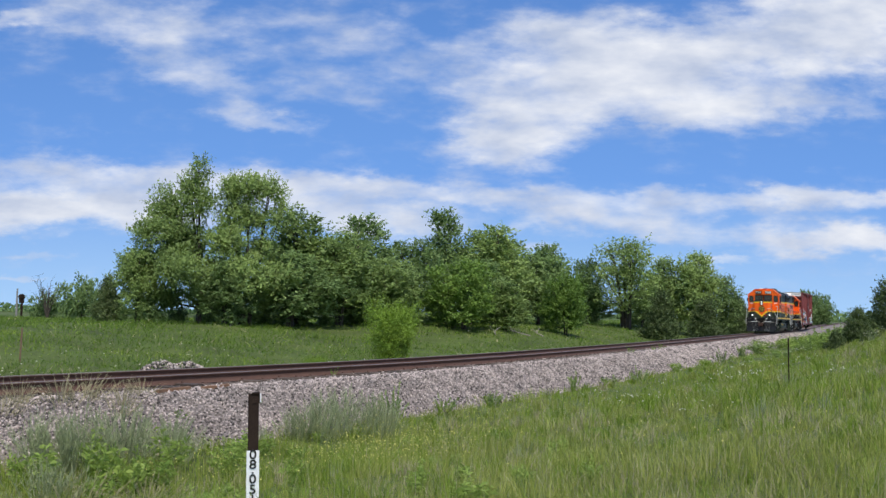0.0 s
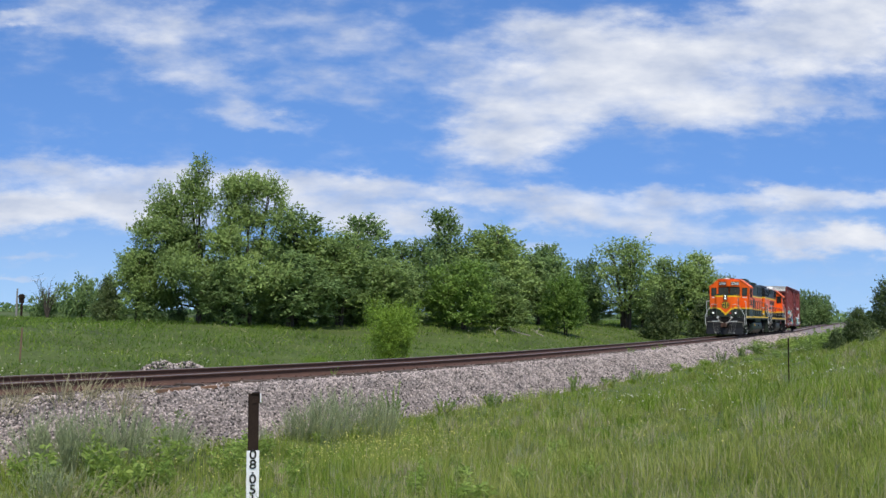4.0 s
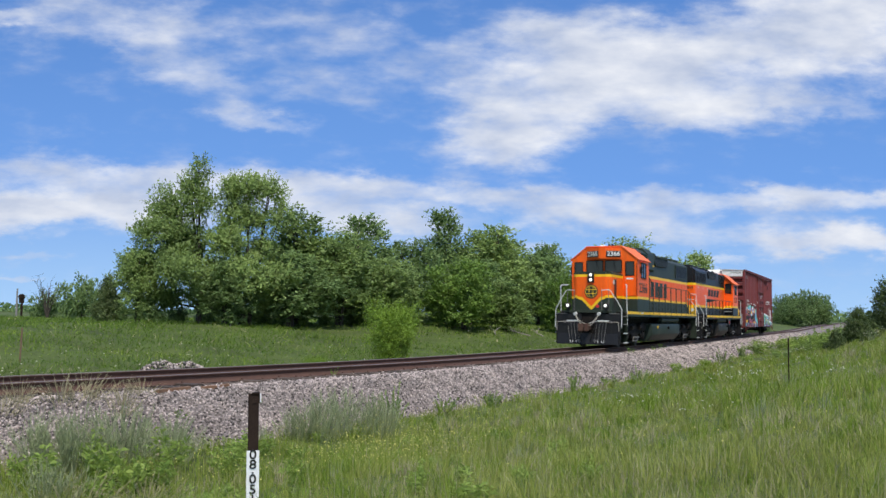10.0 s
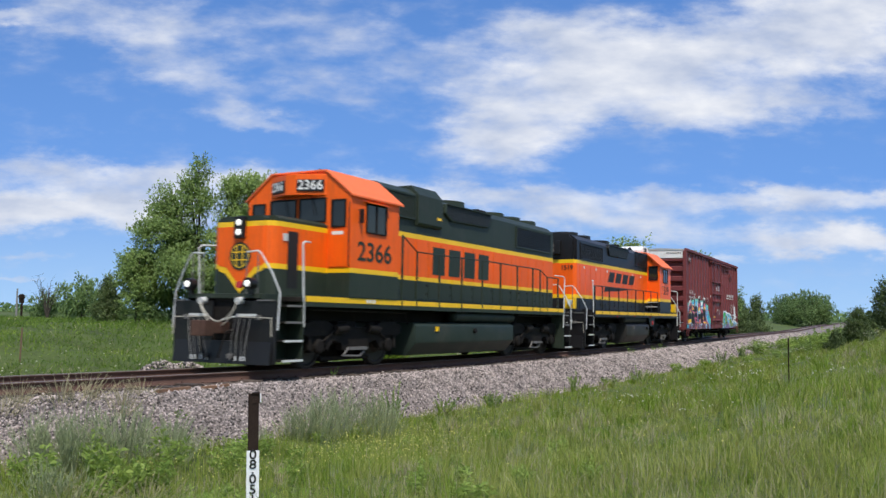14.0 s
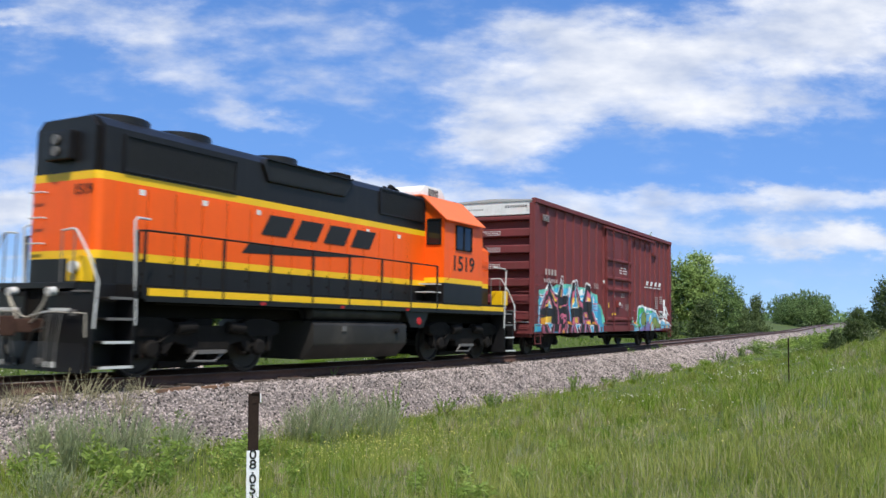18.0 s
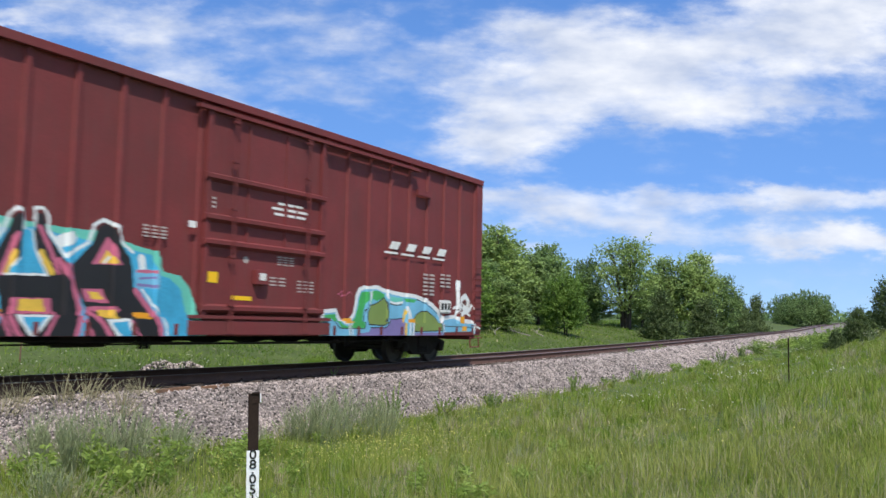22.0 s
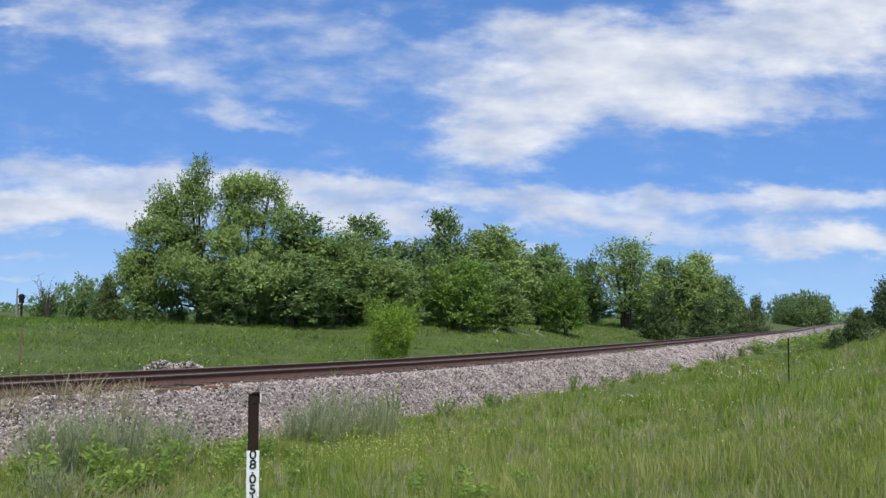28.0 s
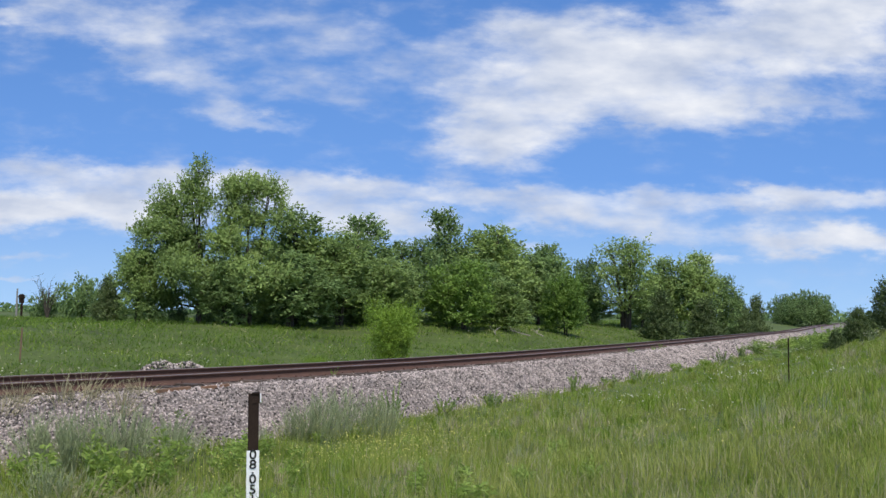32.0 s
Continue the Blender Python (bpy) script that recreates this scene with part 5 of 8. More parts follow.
for s in (-1, 1):
    b = part("brake_grid_blister", Geo(CA).prism(bl, *sorted((s * 0.80, s * 0.99)), "y"), GREEN, loco_a, bevel=0.03)
    mid_x, mid_z = 61.2, 4.17
    # Dark plate just proud of the blister; its colour gives the intake's inner shade.
    part("blister_opening", Geo(CA).prism([(mid_x + (x - mid_x) * 0.93, mid_z + (z - mid_z) * 0.80) for x, z in bl], *sorted((s * 0.991, s * 0.996)), "y"), GRILLE, b, "flat dark plate painted as the shaded intake opening")
    part("opening_lip", Geo(CA).box(bl[0][0] + 0.1, bl[3][0] - 0.1, *sorted((s * 0.99, s * 1.05)), 4.37, 4.40), GREEN, b)
    slatted(loco_a, "radiator_grille", 64.62, 67.45, s * 0.922, 3.58, 4.20, BLACK, 11, CA, GREEN, upright=False)
roof_fan(loco_a, 61.4 - CA, 0, 4.52, 0.62, GREEN)
for x in (64.25, 65.55, 66.85):
    roof_fan(loco_a, x - CA, 0, 4.50, 0.58, GREEN)
part("exhaust_pipe", Geo(CA).box(63.1, 63.7, -0.25, 0.25, 4.5, 4.68), UNDER, loco_a, bevel=0.02)
side_rail(loco_a, [56.75, 57.45, 58.6, 59.85, 61.1, 62.3, 63.5, 64.7, 65.3, 65.9, 66.85], [3.2, 2.84, 2.84, 2.85, 2.86, 2.86, 2.85, 2.85, 2.83, 2.62, 2.62], GREEN, CA)
for y in (-0.936, 0.936):
    blocks(loco_a, "emblem_block", 59.05, 62.7, 2.36, 3.12, y, GREEN, 4, CA, 0.02, 0.26, "four dark green painted marks on the hood side")
    blocks(loco_a, "sill_lettering", 55.2, 55.6, 1.48, 1.56, y * 1.611, WHITE, 4, CA, 0, 0.3)

# ---- second locomotive: black, bright orange and yellow, long hood first ----
CB = 77.6
loco_b = thing("locomotive", pose(CB, 0, 0), "bright orange and black diesel locomotive running long hood first", "locomotive", "locomotives of the train")
underbody(loco_b, CB, 69.95, 85.2, (75.4, 79.1), (75.4, 79.0), BLACK, TANK_BLACK, (1.42, 1.55))
loco_truck(loco_b, 72.55 - CB)
loco_truck(loco_b, 82.5 - CB)
end_gear(loco_b, 69.75 - CB, -1, BLACK)
end_gear(loco_b, 85.25 - CB, 1, BLACK)
B_MATS = [BLACK, YELLOW, ORANGE_NEW]
B_SIDE = [(1.58, 2.03, 0), (2.03, 2.17, 1), (2.17, 3.38, 2)]
hood = part("hood", banded(Geo(CB), 70.15, 80.75, 0.92, B_SIDE + [(3.38, 3.52, 1), (3.52, 4.52, 0)], 0.22, 0.16), B_MATS, loco_b, "long engine hood, black over orange with yellow stripes")
for i in range(14):
    x = 70.55 + i * 0.66
    for y in (-0.92, 0.92):
        hood_door(hood, x + 0.015, x + 0.635, y, [(1.62, 2.03, 0), (2.03, 2.17, 1), (2.17, 3.32, 2)], B_MATS, CB)
g = Geo(CB).box(80.68, 82.88, -1.53, 1.53, 1.58, 2.12, 0).box(80.68, 82.88, -1.53, 1.53, 2.12, 2.26, 1)
g.prism([(-1.53, 2.26), (-1.53, 3.86), (-0.85, 4.48), (0.85, 4.48), (1.53, 3.86), (1.53, 2.26)], 80.68, 82.88, "x", 2)
cab = part("cab", g, B_MATS, loco_b, "bright orange crew cab")
roof = [(-1.66, 3.78), (-1.66, 3.82), (-0.87, 4.53), (0.87, 4.53), (1.66, 3.82), (1.66, 3.78), (0.85, 4.483), (-0.85, 4.483)]
part("cab_roof", Geo(CB).prism(roof, 80.56, 82.80, "x"), ROOF_ORANGE, cab, "orange roof sheet", bevel=0.012)
for s in (-1, 1):
    window(cab, "side_window", (81.32 - CB, 82.16 - CB, 3.08, 3.70), "y", (s * 1.53, s), split=True)
    y0, y1 = sorted((s * 1.02, s * 1.40))
    window(cab, "rear_window", (y0, y1, 3.18, 3.82), "x", (80.68 - CB, -1))
    window(cab, "front_window", (y0, y1, 3.20, 3.75), "x", (82.88 - CB, 1))
    y0, y1 = sorted((s * 0.10, s * 0.80))
    window(cab, "windshield", (y0, y1, 3.44, 3.90), "x", (82.88 - CB, 1))
    tm = part("road_number", lettering("1519", 0.58, INK), None, cab, "black painted road number")
    tm.matrix_basis = pose(81.74 - CB, s * 1.537, 2.66, 0, 0, 0 if s < 0 else 180) @ Matrix.Diagonal((1.12, 1, 1, 1))
    part("grab_iron", Geo(CB).tube([(80.82, s * 1.53, 2.2), (80.82, s * 1.62, 2.25), (81.12, s * 1.60, 3.05), (81.12, s * 1.53, 3.1)], 0.010, 6), ORANGE_NEW, cab)
    st = part("cab_step", Geo(CB).box(80.2, 80.75, *sorted((s * 0.95, s * 1.46)), 1.84, 1.87).box(80.35, 80.75, *sorted((s * 0.95, s * 1.46)), 2.06, 2.09), SILVER, cab)
part("air_conditioner", Geo(CB).prism([(81.0, 4.53), (82.35, 4.53), (82.35, 4.70), (82.12, 4.90), (81.25, 4.90), (81.0, 4.72)], -0.55, 0.55, "y"), WHITE, cab, "white rooftop air conditioner", bevel=0.04, smooth=True)
for k in range(5):
    part("vent_slot", Geo(CB).box(81.42 + k * 0.11, 81.49 + k * 0.11, -0.556, -0.551, 4.62, 4.82), GRILLE, cab)
nose = part("nose", banded(Geo(CB), 82.88, 84.48, 0.90, [(1.58, 2.12, 0), (2.12, 2.26, 1), (2.26, 3.42, 2)], 0.16), B_MATS, loco_b, "short orange nose")
part("nose_grab_iron", Geo(CB).tube([(84.0, -0.90, 2.95), (84.0, -0.97, 2.95), (84.4, -0.97, 2.90), (84.4, -0.90, 2.90)], 0.015, 6).tube([(83.9, -0.90, 2.7), (83.9, -0.97, 2.72), (84.25, -0.97, 2.68), (84.25, -0.90, 2.66)], 0.015, 6), ORANGE_NEW, nose)
part("top_grab_rail", Geo(CB).tube([(83.15, -0.78, 3.44), (83.15, -0.8, 3.5), (84.3, -0.8, 3.5), (84.62, -0.8, 3.28), (84.64, -0.8, 2.4)], 0.016, 6), BLACK, nose)
part("battery_box", Geo(CB).box(84.62, 85.05, -1.30, -0.95, 1.62, 2.05), YELLOW, loco_b, bevel=0.02)
part("marker_lamp", Geo(CB).cyl((69.82, -0.78, 1.86), (69.90, -0.78, 1.86), 0.10, 16), SILVER, loco_b, "round lamp on the end platform", smooth=True)
part("battery_box", Geo(CB).box(69.9, 70.14, -0.95, -0.55, 1.62, 2.05), YELLOW, loco_b, bevel=0.02)
tm = part("road_number", lettering("1519", 0.25, INK), None, loco_b, "small black road number on the hood end")
tm.matrix_basis = pose(70.135 - CB, -0.55, 3.2, 0, 0, -90)
part("headlight_housing", Geo(CB).box(69.98, 70.16, -0.32, 0.32, 3.72, 4.24), BLACK, loco_b, bevel=0.03)
part("end_lamp", Geo(CB).cyl((69.93, 0, 3.87), (70.0, 0, 3.87), 0.09, 14).cyl((69.93, 0, 4.07), (70.0, 0, 4.07), 0.09, 14), DULL, loco_b, smooth=True)
for z in (2.3, 2.75, 3.2):
    part("end_grab_iron", Geo(CB).tube([(70.14, 0.75, z), (70.05, 0.75, z), (70.05, 0.4, z), (70.14, 0.4, z)], 0.014, 6), SILVER, loco_b)
bl = [(74.1, 4.28), (74.3, 3.92), (76.95, 3.95), (77.3, 4.30), (77.1, 4.40), (74.2, 4.40)]
for s in (-1, 1):
    b = part("brake_grid_blister", Geo(CB).prism(bl, *sorted((s * 0.80, s * 0.99)), "y"), BLACK, loco_b, bevel=0.03)
    mid_x, mid_z = 75.7, 4.17
    # As on the first locomotive: the opening's shade is a dark flat plate.
    part("blister_opening", Geo(CB).prism([(mid_x + (x - mid_x) * 0.93, mid_z + (z - mid_z) * 0.80) for x, z in bl], *sorted((s * 0.991, s * 0.996)), "y"), GRILLE, b, "flat dark plate painted as the shaded intake opening")
    part("opening_lip", Geo(CB).box(bl[0][0] + 0.1, bl[3][0] - 0.1, *sorted((s * 0.99, s * 1.05)), 4.37, 4.40), BLACK, b)
    slatted(loco_b, "radiator_grille", 70.68, 73.35, s * 0.922, 3.60, 4.18, BLACK, 26, CB, BLACK)
    slatted(loco_b, "intake_grille", 78.5, 80.5, s * 0.922, 3.78, 4.36, BLACK, 20, CB, BLACK)
for x in (71.2, 72.75):
    roof_fan(loco_b, x - CB, 0, 4.50, 0.60, BLACK)
roof_fan(loco_b, 75.5 - CB, 0, 4.52, 0.55, BLACK)
part("exhaust_pipe", Geo(CB).box(77.5, 78.1, -0.28, 0.28, 4.5, 4.70), UNDER, loco_b, bevel=0.02)
part("roof_horn", Geo(CB).tube([(80.3, -0.25, 4.62), (79.9, -0.25, 4.66)], [0.03, 0.08], 10).tube([(80.3, 0.0, 4.62), (79.98, 0.0, 4.66)], [0.03, 0.07], 10).box(80.2, 80.3, -0.3, 0.05, 4.5, 4.62), UNDER, loco_b, smooth=True)
side_rail(loco_b, [70.55, 70.7, 71.64, 72.56, 73.87, 75.2, 76.5, 77.8, 79.1, 80.4], [2.5, 2.52, 2.53, 2.53, 2.53, 2.53, 2.54, 2.54, 2.54, 2.54], BLACK, CB)
for y in (-0.936, 0.936):
    s = -1 if y < 0 else 1
    blocks(loco_b, "emblem_block", 74.03, 78.17, 2.81, 3.24, y + s * 0.006, INK, 4, CB, 0.26, 0.24, "four slanted black painted marks on the hood side")
    part("swoosh", Geo(CB).prism([(73.6, 2.38), (75.6, 2.46), (77.9, 2.60), (73.8, 2.58)], *sorted((y, y + s * 0.005)), "y"), INK, loco_b, "long black tapering stripe")
    for x in (71.0, 72.5, 74.0, 77.9, 79.3):
        part("decal", Geo(CB).box(x, x + 0.13, *sorted((y, y + s * 0.004)), 3.20, 3.30), WHITE, loco_b)
    part("red_plate", Geo(CB).prism([(78.95, 1.32), (80.1, 1.32), (79.85, 0.92), (79.25, 0.92)], *sorted((s * 1.40, s * 1.43)), "y"), BLACK, loco_b)
    part("cutoff_button", Geo(CB).lathe((79.62, s * 1.43, 1.08), [(0, 0.10), (s * 0.02, 0.09)], "y", 14), RED_LENS, loco_b, "red fuel cutoff button")
    for x in (73.6, 76.2, 78.9):
        part("sill_light", Geo(CB).box(x, x + 0.12, *sorted((s * 1.507, s * 1.515)), 1.33, 1.39), RED_LENS, loco_b)

# ---- boxcar ----
CC = 95.6
boxcar = thing("boxcar", pose(CC, 0, 0), "dark red steel boxcar with colourful graffiti and a sliding door", "boxcar")
X0, X1, SILL = 86.5, 104.75, 0.72
body = part("body", Geo(CC).box(X0 + 0.30, X1 - 0.30, -1.46, 1.46, 1.02, 5.09), BOXRED, boxcar, "oxide red steel car body", bevel=0.01)
part("roof", Geo(CC).prism([(-1.5, 5.09), (-1.5, 5.13), (0, 5.20), (1.5, 5.13), (1.5, 5.09)], X0, X1, "x"), BOXRED_ROOF, boxcar)
for i in range(21):
    x = X0 + 0.3 + i * 0.88
    part("roof_rib", Geo(CC).prism([(-1.42, 5.13), (0, 5.20), (1.42, 5.13), (1.42, 5.16), (0, 5.23), (-1.42, 5.16)], x - 0.03, x + 0.03, "x"), BOXRED_ROOF, boxcar)
ribs = [X0 + 0.42 + 0.875 * i for i in range(9)] + [97.55 + 0.86 * i for i in range(9)]
RIB, FACE = 1.515, 1.46
rib_mesh = Geo().prism([(-0.070, 0), (-0.042, 1), (0.042, 1), (0.070, 0)], 1.0, 5.03, "z").mesh("side_rib", BOXRED)
rib_mesh.transform(Matrix.Diagonal((1, RIB - FACE, 1, 1)))
for s in (-1, 1):
    ys = lambda a, b: sorted((s * a, s * b))
    part("top_chord", Geo(CC).box(X0, X1, *ys(1.44, 1.58), 5.03, 5.18), BOXRED, boxcar, bevel=0.01)
    part("side_sill", Geo(CC).box(X0 + 0.05, X1 - 0.05, *ys(1.38, 1.545), SILL, 1.04), BOXRED, boxcar, bevel=0.01)
    for x in (X0, X1 - 0.34):
        part("corner_post", Geo(CC).box(x, x + 0.34, *ys(1.36, 1.55), 0.95, 5.03), BOXRED, boxcar, bevel=0.01)
    for x in ribs:
        part("side_rib", rib_mesh, None, body, at=pose(x - CC, s * FACE, 0, 0, 0, 0 if s > 0 else 180))
    for i in range(20):
        part("sill_gusset", Geo(CC).box(X0 + 0.6 + i * 0.9, X0 + 0.68 + i * 0.9, *ys(1.545, 1.57), SILL + 0.02, SILL + 0.22), BOXRED, boxcar)
    # sliding door with its tracks, beams and lock rods
    dr = part("sliding_door", Geo(CC).box(93.98, 97.42, *ys(1.48, 1.56), 1.22, 4.86), BOXRED, boxcar, "wide ribbed sliding door", bevel=0.008)
    for z in (3.67, 2.92, 2.46, 1.25):
        part("door_beam", Geo(CC).prism([(s * 1.56, z - 0.11), (s * 1.56, z + 0.06), (s * 1.66, z + 0.02), (s * 1.66, z - 0.05)], 93.95, 97.42, "x"), BOXRED, dr)
    for x in (95.1, 96.2):
        part("door_stiffener", Geo(CC).box(x - 0.03, x + 0.03, *ys(1.56, 1.59), 2.5, 4.8), BOXRED, dr)
    for x in (94.02, 97.34):
        part("door_edge", Geo(CC).box(x - 0.05, x + 0.05, *ys(1.56, 1.62), 1.1, 4.86), BOXRED, dr)
    for x in (94.6, 94.68, 96.76, 96.84):
        part("lock_rod", Geo(CC).tube([(x, s * 1.68, 0.78), (x, s * 1.68, 4.92)], 0.012, 6), BOXRED, dr)
    for x in (94.64, 96.8):
        for z in (1.3, 2.2, 3.1, 4.0, 4.75):
            part("rod_guide", Geo(CC).box(x - 0.07, x + 0.07, *ys(1.62, 1.695), z - 0.02, z + 0.02), BOXRED, dr)
    part("lock_box", Geo(CC).box(95.3, 95.62, *ys(1.56, 1.68), 1.72, 2.0), BOXRED, dr, bevel=0.01)
    part("door_track", Geo(CC).box(93.7, 97.7, *ys(1.545, 1.64), 1.04, 1.10), BOXRED, boxcar)
    part("door_track", Geo(CC).box(93.7, 101.2, *ys(1.55, 1.66), 4.86, 4.93), BOXRED, boxcar)
    part("door_sill", Geo(CC).box(93.7, 97.7, *ys(1.545, 1.62), 0.74, 1.0), BOXRED, boxcar, bevel=0.01)
    part("hinge_bracket", Geo(CC).box(101.2, 101.85, *ys(1.53, 1.60), 4.28, 4.42), BOXRED, boxcar)
    # stencils: plain bars and blocks
    yy = s * 1.518
    blocks(boxcar, "stencil", 87.45, 88.6, 2.70, 2.90, yy, DULLWHITE, 4, CC, 0.0, 0.45, "chalky white stencilled block")
    blocks(boxcar, "stencil", 87.35, 88.7, 2.45, 2.57, yy, DULLWHITE, 6, CC, 0.0, 0.5)
    blocks(boxcar, "emblem_block", 99.85, 102.85, 2.82, 3.01, yy, WHITE, 4, CC, 0.14, 0.5, "slanted white block over a bar")
    blocks(boxcar, "underline", 99.75, 102.75, 2.70, 2.75, yy, WHITE, 4, CC, 0.03, 0.22)
    for r in range(6):
        blocks(boxcar, "stencil_bar", 101.6, 102.22, 1.76 + r * 0.1, 1.81 + r * 0.1, yy, DULLWHITE, 2, CC, 0, 0.25)
        if r > 1:
            blocks(boxcar, "stencil_bar", 102.46, 103.06, 1.80 + r * 0.1, 1.85 + r * 0.1, yy, DULLWHITE, 2, CC, 0, 0.25)
    for r, (a, b) in enumerate(((95.95, 96.75), (95.76, 96.95), (95.84, 96.85))):
        blocks(dr, "door_stencil", a, b, 3.25 + (1 - r) * 0.11, 3.30 + (1 - r) * 0.11, s * 1.562, WHITE, 3, CC, 0, 0.14, "white stencilled bar")
    for r in range(3):
        blocks(dr, "door_stencil", 94.0, 94.28, 3.08 + r * 0.08, 3.12 + r * 0.08, s * 1.562, DULLWHITE, 2, CC, 0, 0.3)
        blocks(dr, "door_stencil", 95.75, 96.3, 1.72 + r * 0.07, 1.75 + r * 0.07, s * 1.562, DULLWHITE, 2, CC, 0, 0.3)
    for r in range(4):
        blocks(boxcar, "stencil_bar", 92.62, 93.2, 2.40 + r * 0.06, 2.43 + r * 0.06, yy, DULLWHITE, 3, CC, 0, 0.3)
        blocks(dr, "door_stencil", 95.95, 96.5, 2.14 + r * 0.05, 2.165 + r * 0.05, s * 1.562, DULLWHITE, 3, CC, 0.05, 0.35)
        blocks(dr, "door_stencil", 96.6, 97.2, 1.62 + r * 0.07, 1.65 + r * 0.07, s * 1.562, DULLWHITE, 3, CC, 0, 0.35)
    part("small_plate", Geo(CC).box(93.62, 93.80, *ys(1.56, 1.566), 2.66, 2.78), WHITE, boxcar)
    part("route_mark", Geo(CC).lathe((95.1, s * 1.5615, 2.18), [(0, 0.07), (s * 0.003, 0.07)], "y", 16), DULLWHITE, dr)
    part("placard", Geo(CC).box(94.0, 94.38, *ys(1.5615, 1.566), 1.70, 1.90), YELLOW, dr, "yellow placard")
    part("placard", Geo(CC).box(95.38, 95.56, *ys(1.681, 1.685), 1.80, 1.94), WHITE, dr, "white placard")
    part("reflector_bar", Geo(CC).box(94.75, 95.3, *ys(1.5615, 1.566), 1.40, 1.48), YELLOW, dr)
    part("data_plate", Geo(CC).box(102.48, 103.05, *ys(1.531, 1.536), 1.34, 1.64), WHITE, boxcar)
    for k in range(3):
        part("data_bar", Geo(CC).box(102.55 + k * 0.17, 102.66 + k * 0.17, *ys(1.5365, 1.541), 1.40, 1.58), INK, boxcar)
    part("stencil_panel", Geo(CC).box(87.27, 87.83, *ys(1.531, 1.536), 4.51, 4.71), DULLWHITE, boxcar)
    for k in range(4):
        part("panel_bar", Geo(CC).box(87.28, 87.82, *ys(1.5365, 1.54), 4.53 + k * 0.045, 4.55 + k * 0.045), INK, boxcar)
    # corner ladders
    for xe in (X0 + 0.08, X1 - 0.58):
        for k in range(7):
            z = 0.66 + k * 0.33
            part("ladder_rung", Geo(CC).tube([(xe, s * 1.55, z), (xe, s * 1.63, z), (xe + 0.5, s * 1.63, z), (xe + 0.5, s * 1.55, z)], 0.013, 5), BOXRED, boxcar)
    part("stirrup_step", Geo(CC).tube([(X0 + 0.1, s * 1.52, 0.75), (X0 + 0.1, s * 1.54, 0.40), (X0 + 0.6, s * 1.54, 0.40), (X0 + 0.6, s * 1.52, 0.75)], 0.018, 6), BOXRED, boxcar)
    part("stirrup_step", Geo(CC).tube([(X1 - 0.6, s * 1.52, 0.75), (X1 - 0.6, s * 1.54, 0.40), (X1 - 0.1, s * 1.54, 0.40), (X1 - 0.1, s * 1.52, 0.75)], 0.018, 6), BOXRED, boxcar)
# ends: white top band over deep pressed bands with recesses between
for x, w in ((X0 + 0.06, -1), (X1 - 0.06, 1)):
    part("end_panel", Geo(CC).box(*sorted((x - w * 0.24, x + w * 0.03)), -1.42, 1.42, 4.65, 5.13), WHITE, boxcar, "white painted end panel", bevel=0.006)
    for k in range(8):
        za, zb = (4.615, 4.47) if k == 0 else (4.19 - 0.55 * (k - 1), 3.92 - 0.55 * (k - 1))
        part("end_rib", Geo(CC).prism([(x - w * 0.24, za + 0.03), (x, za), (x + w * 0.02, za - 0.03), (x + w * 0.02, zb + 0.03), (x, zb), (x - w * 0.24, zb - 0.02)], -1.36, 1.36, "y"), BOXRED, boxcar)
        if k in (1, 2, 3):
            g = Geo(CC)
            for r in range(3):
                for m in range(8 - r):
                    yb = -0.30 + m * 0.085
                    g.box(*sorted((x + w * 0.0205, x + w * 0.024)), yb, yb + 0.05, za - 0.10 - r * 0.06, za - 0.075 - r * 0.06)
            part("end_stencil", g, WHITE, boxcar)
    g = Geo(CC)
    for m in range(9):
        g.box(*sorted((x + w * 0.0305, x + w * 0.035)), -1.25 + m * 0.09, -1.20 + m * 0.09, 4.88, 4.96)
        g.box(*sorted((x + w * 0.0305, x + w * 0.035)), 0.35 + m * 0.1, 0.39 + m * 0.1, 4.84, 4.88)
    part("end_lettering", g, INK, boxcar)
    part("end_sill", Geo(CC).box(*sorted((x, x + w * 0.12)), -1.5, 1.5, 0.72, 1.02), BOXRED, boxcar, bevel=0.01)
    coupler(boxcar, x - CC, w)
    part("crossover_platform", Geo(CC).box(*sorted((x + w * 0.05, x + w * 0.42)), -1.1, 1.1, 1.12, 1.16), BOXRED, boxcar)
    for k in range(6):
        z = 0.95 + k * 0.38
        part("end_ladder_rung", Geo(CC).tube([(x, -1.38, z), (x + w * 0.17, -1.38, z), (x + w * 0.17, -0.95, z), (x, -0.95, z)], 0.013, 5), BOXRED, boxcar)
    part("end_handhold", Geo(CC).tube([(x, -0.8, 1.75), (x + w * 0.18, -0.8, 1.75), (x + w * 0.18, 0.6, 1.75), (x, 0.6, 1.75)], 0.014, 5), BOXRED, boxcar)
part("brake_wheel", Geo(CC).lathe((X1 + 0.15, 0.6, 2.3), [(-0.015, 0.26), (0.015, 0.28), (0.03, 0.25)], "x", 20), UNDER, boxcar)
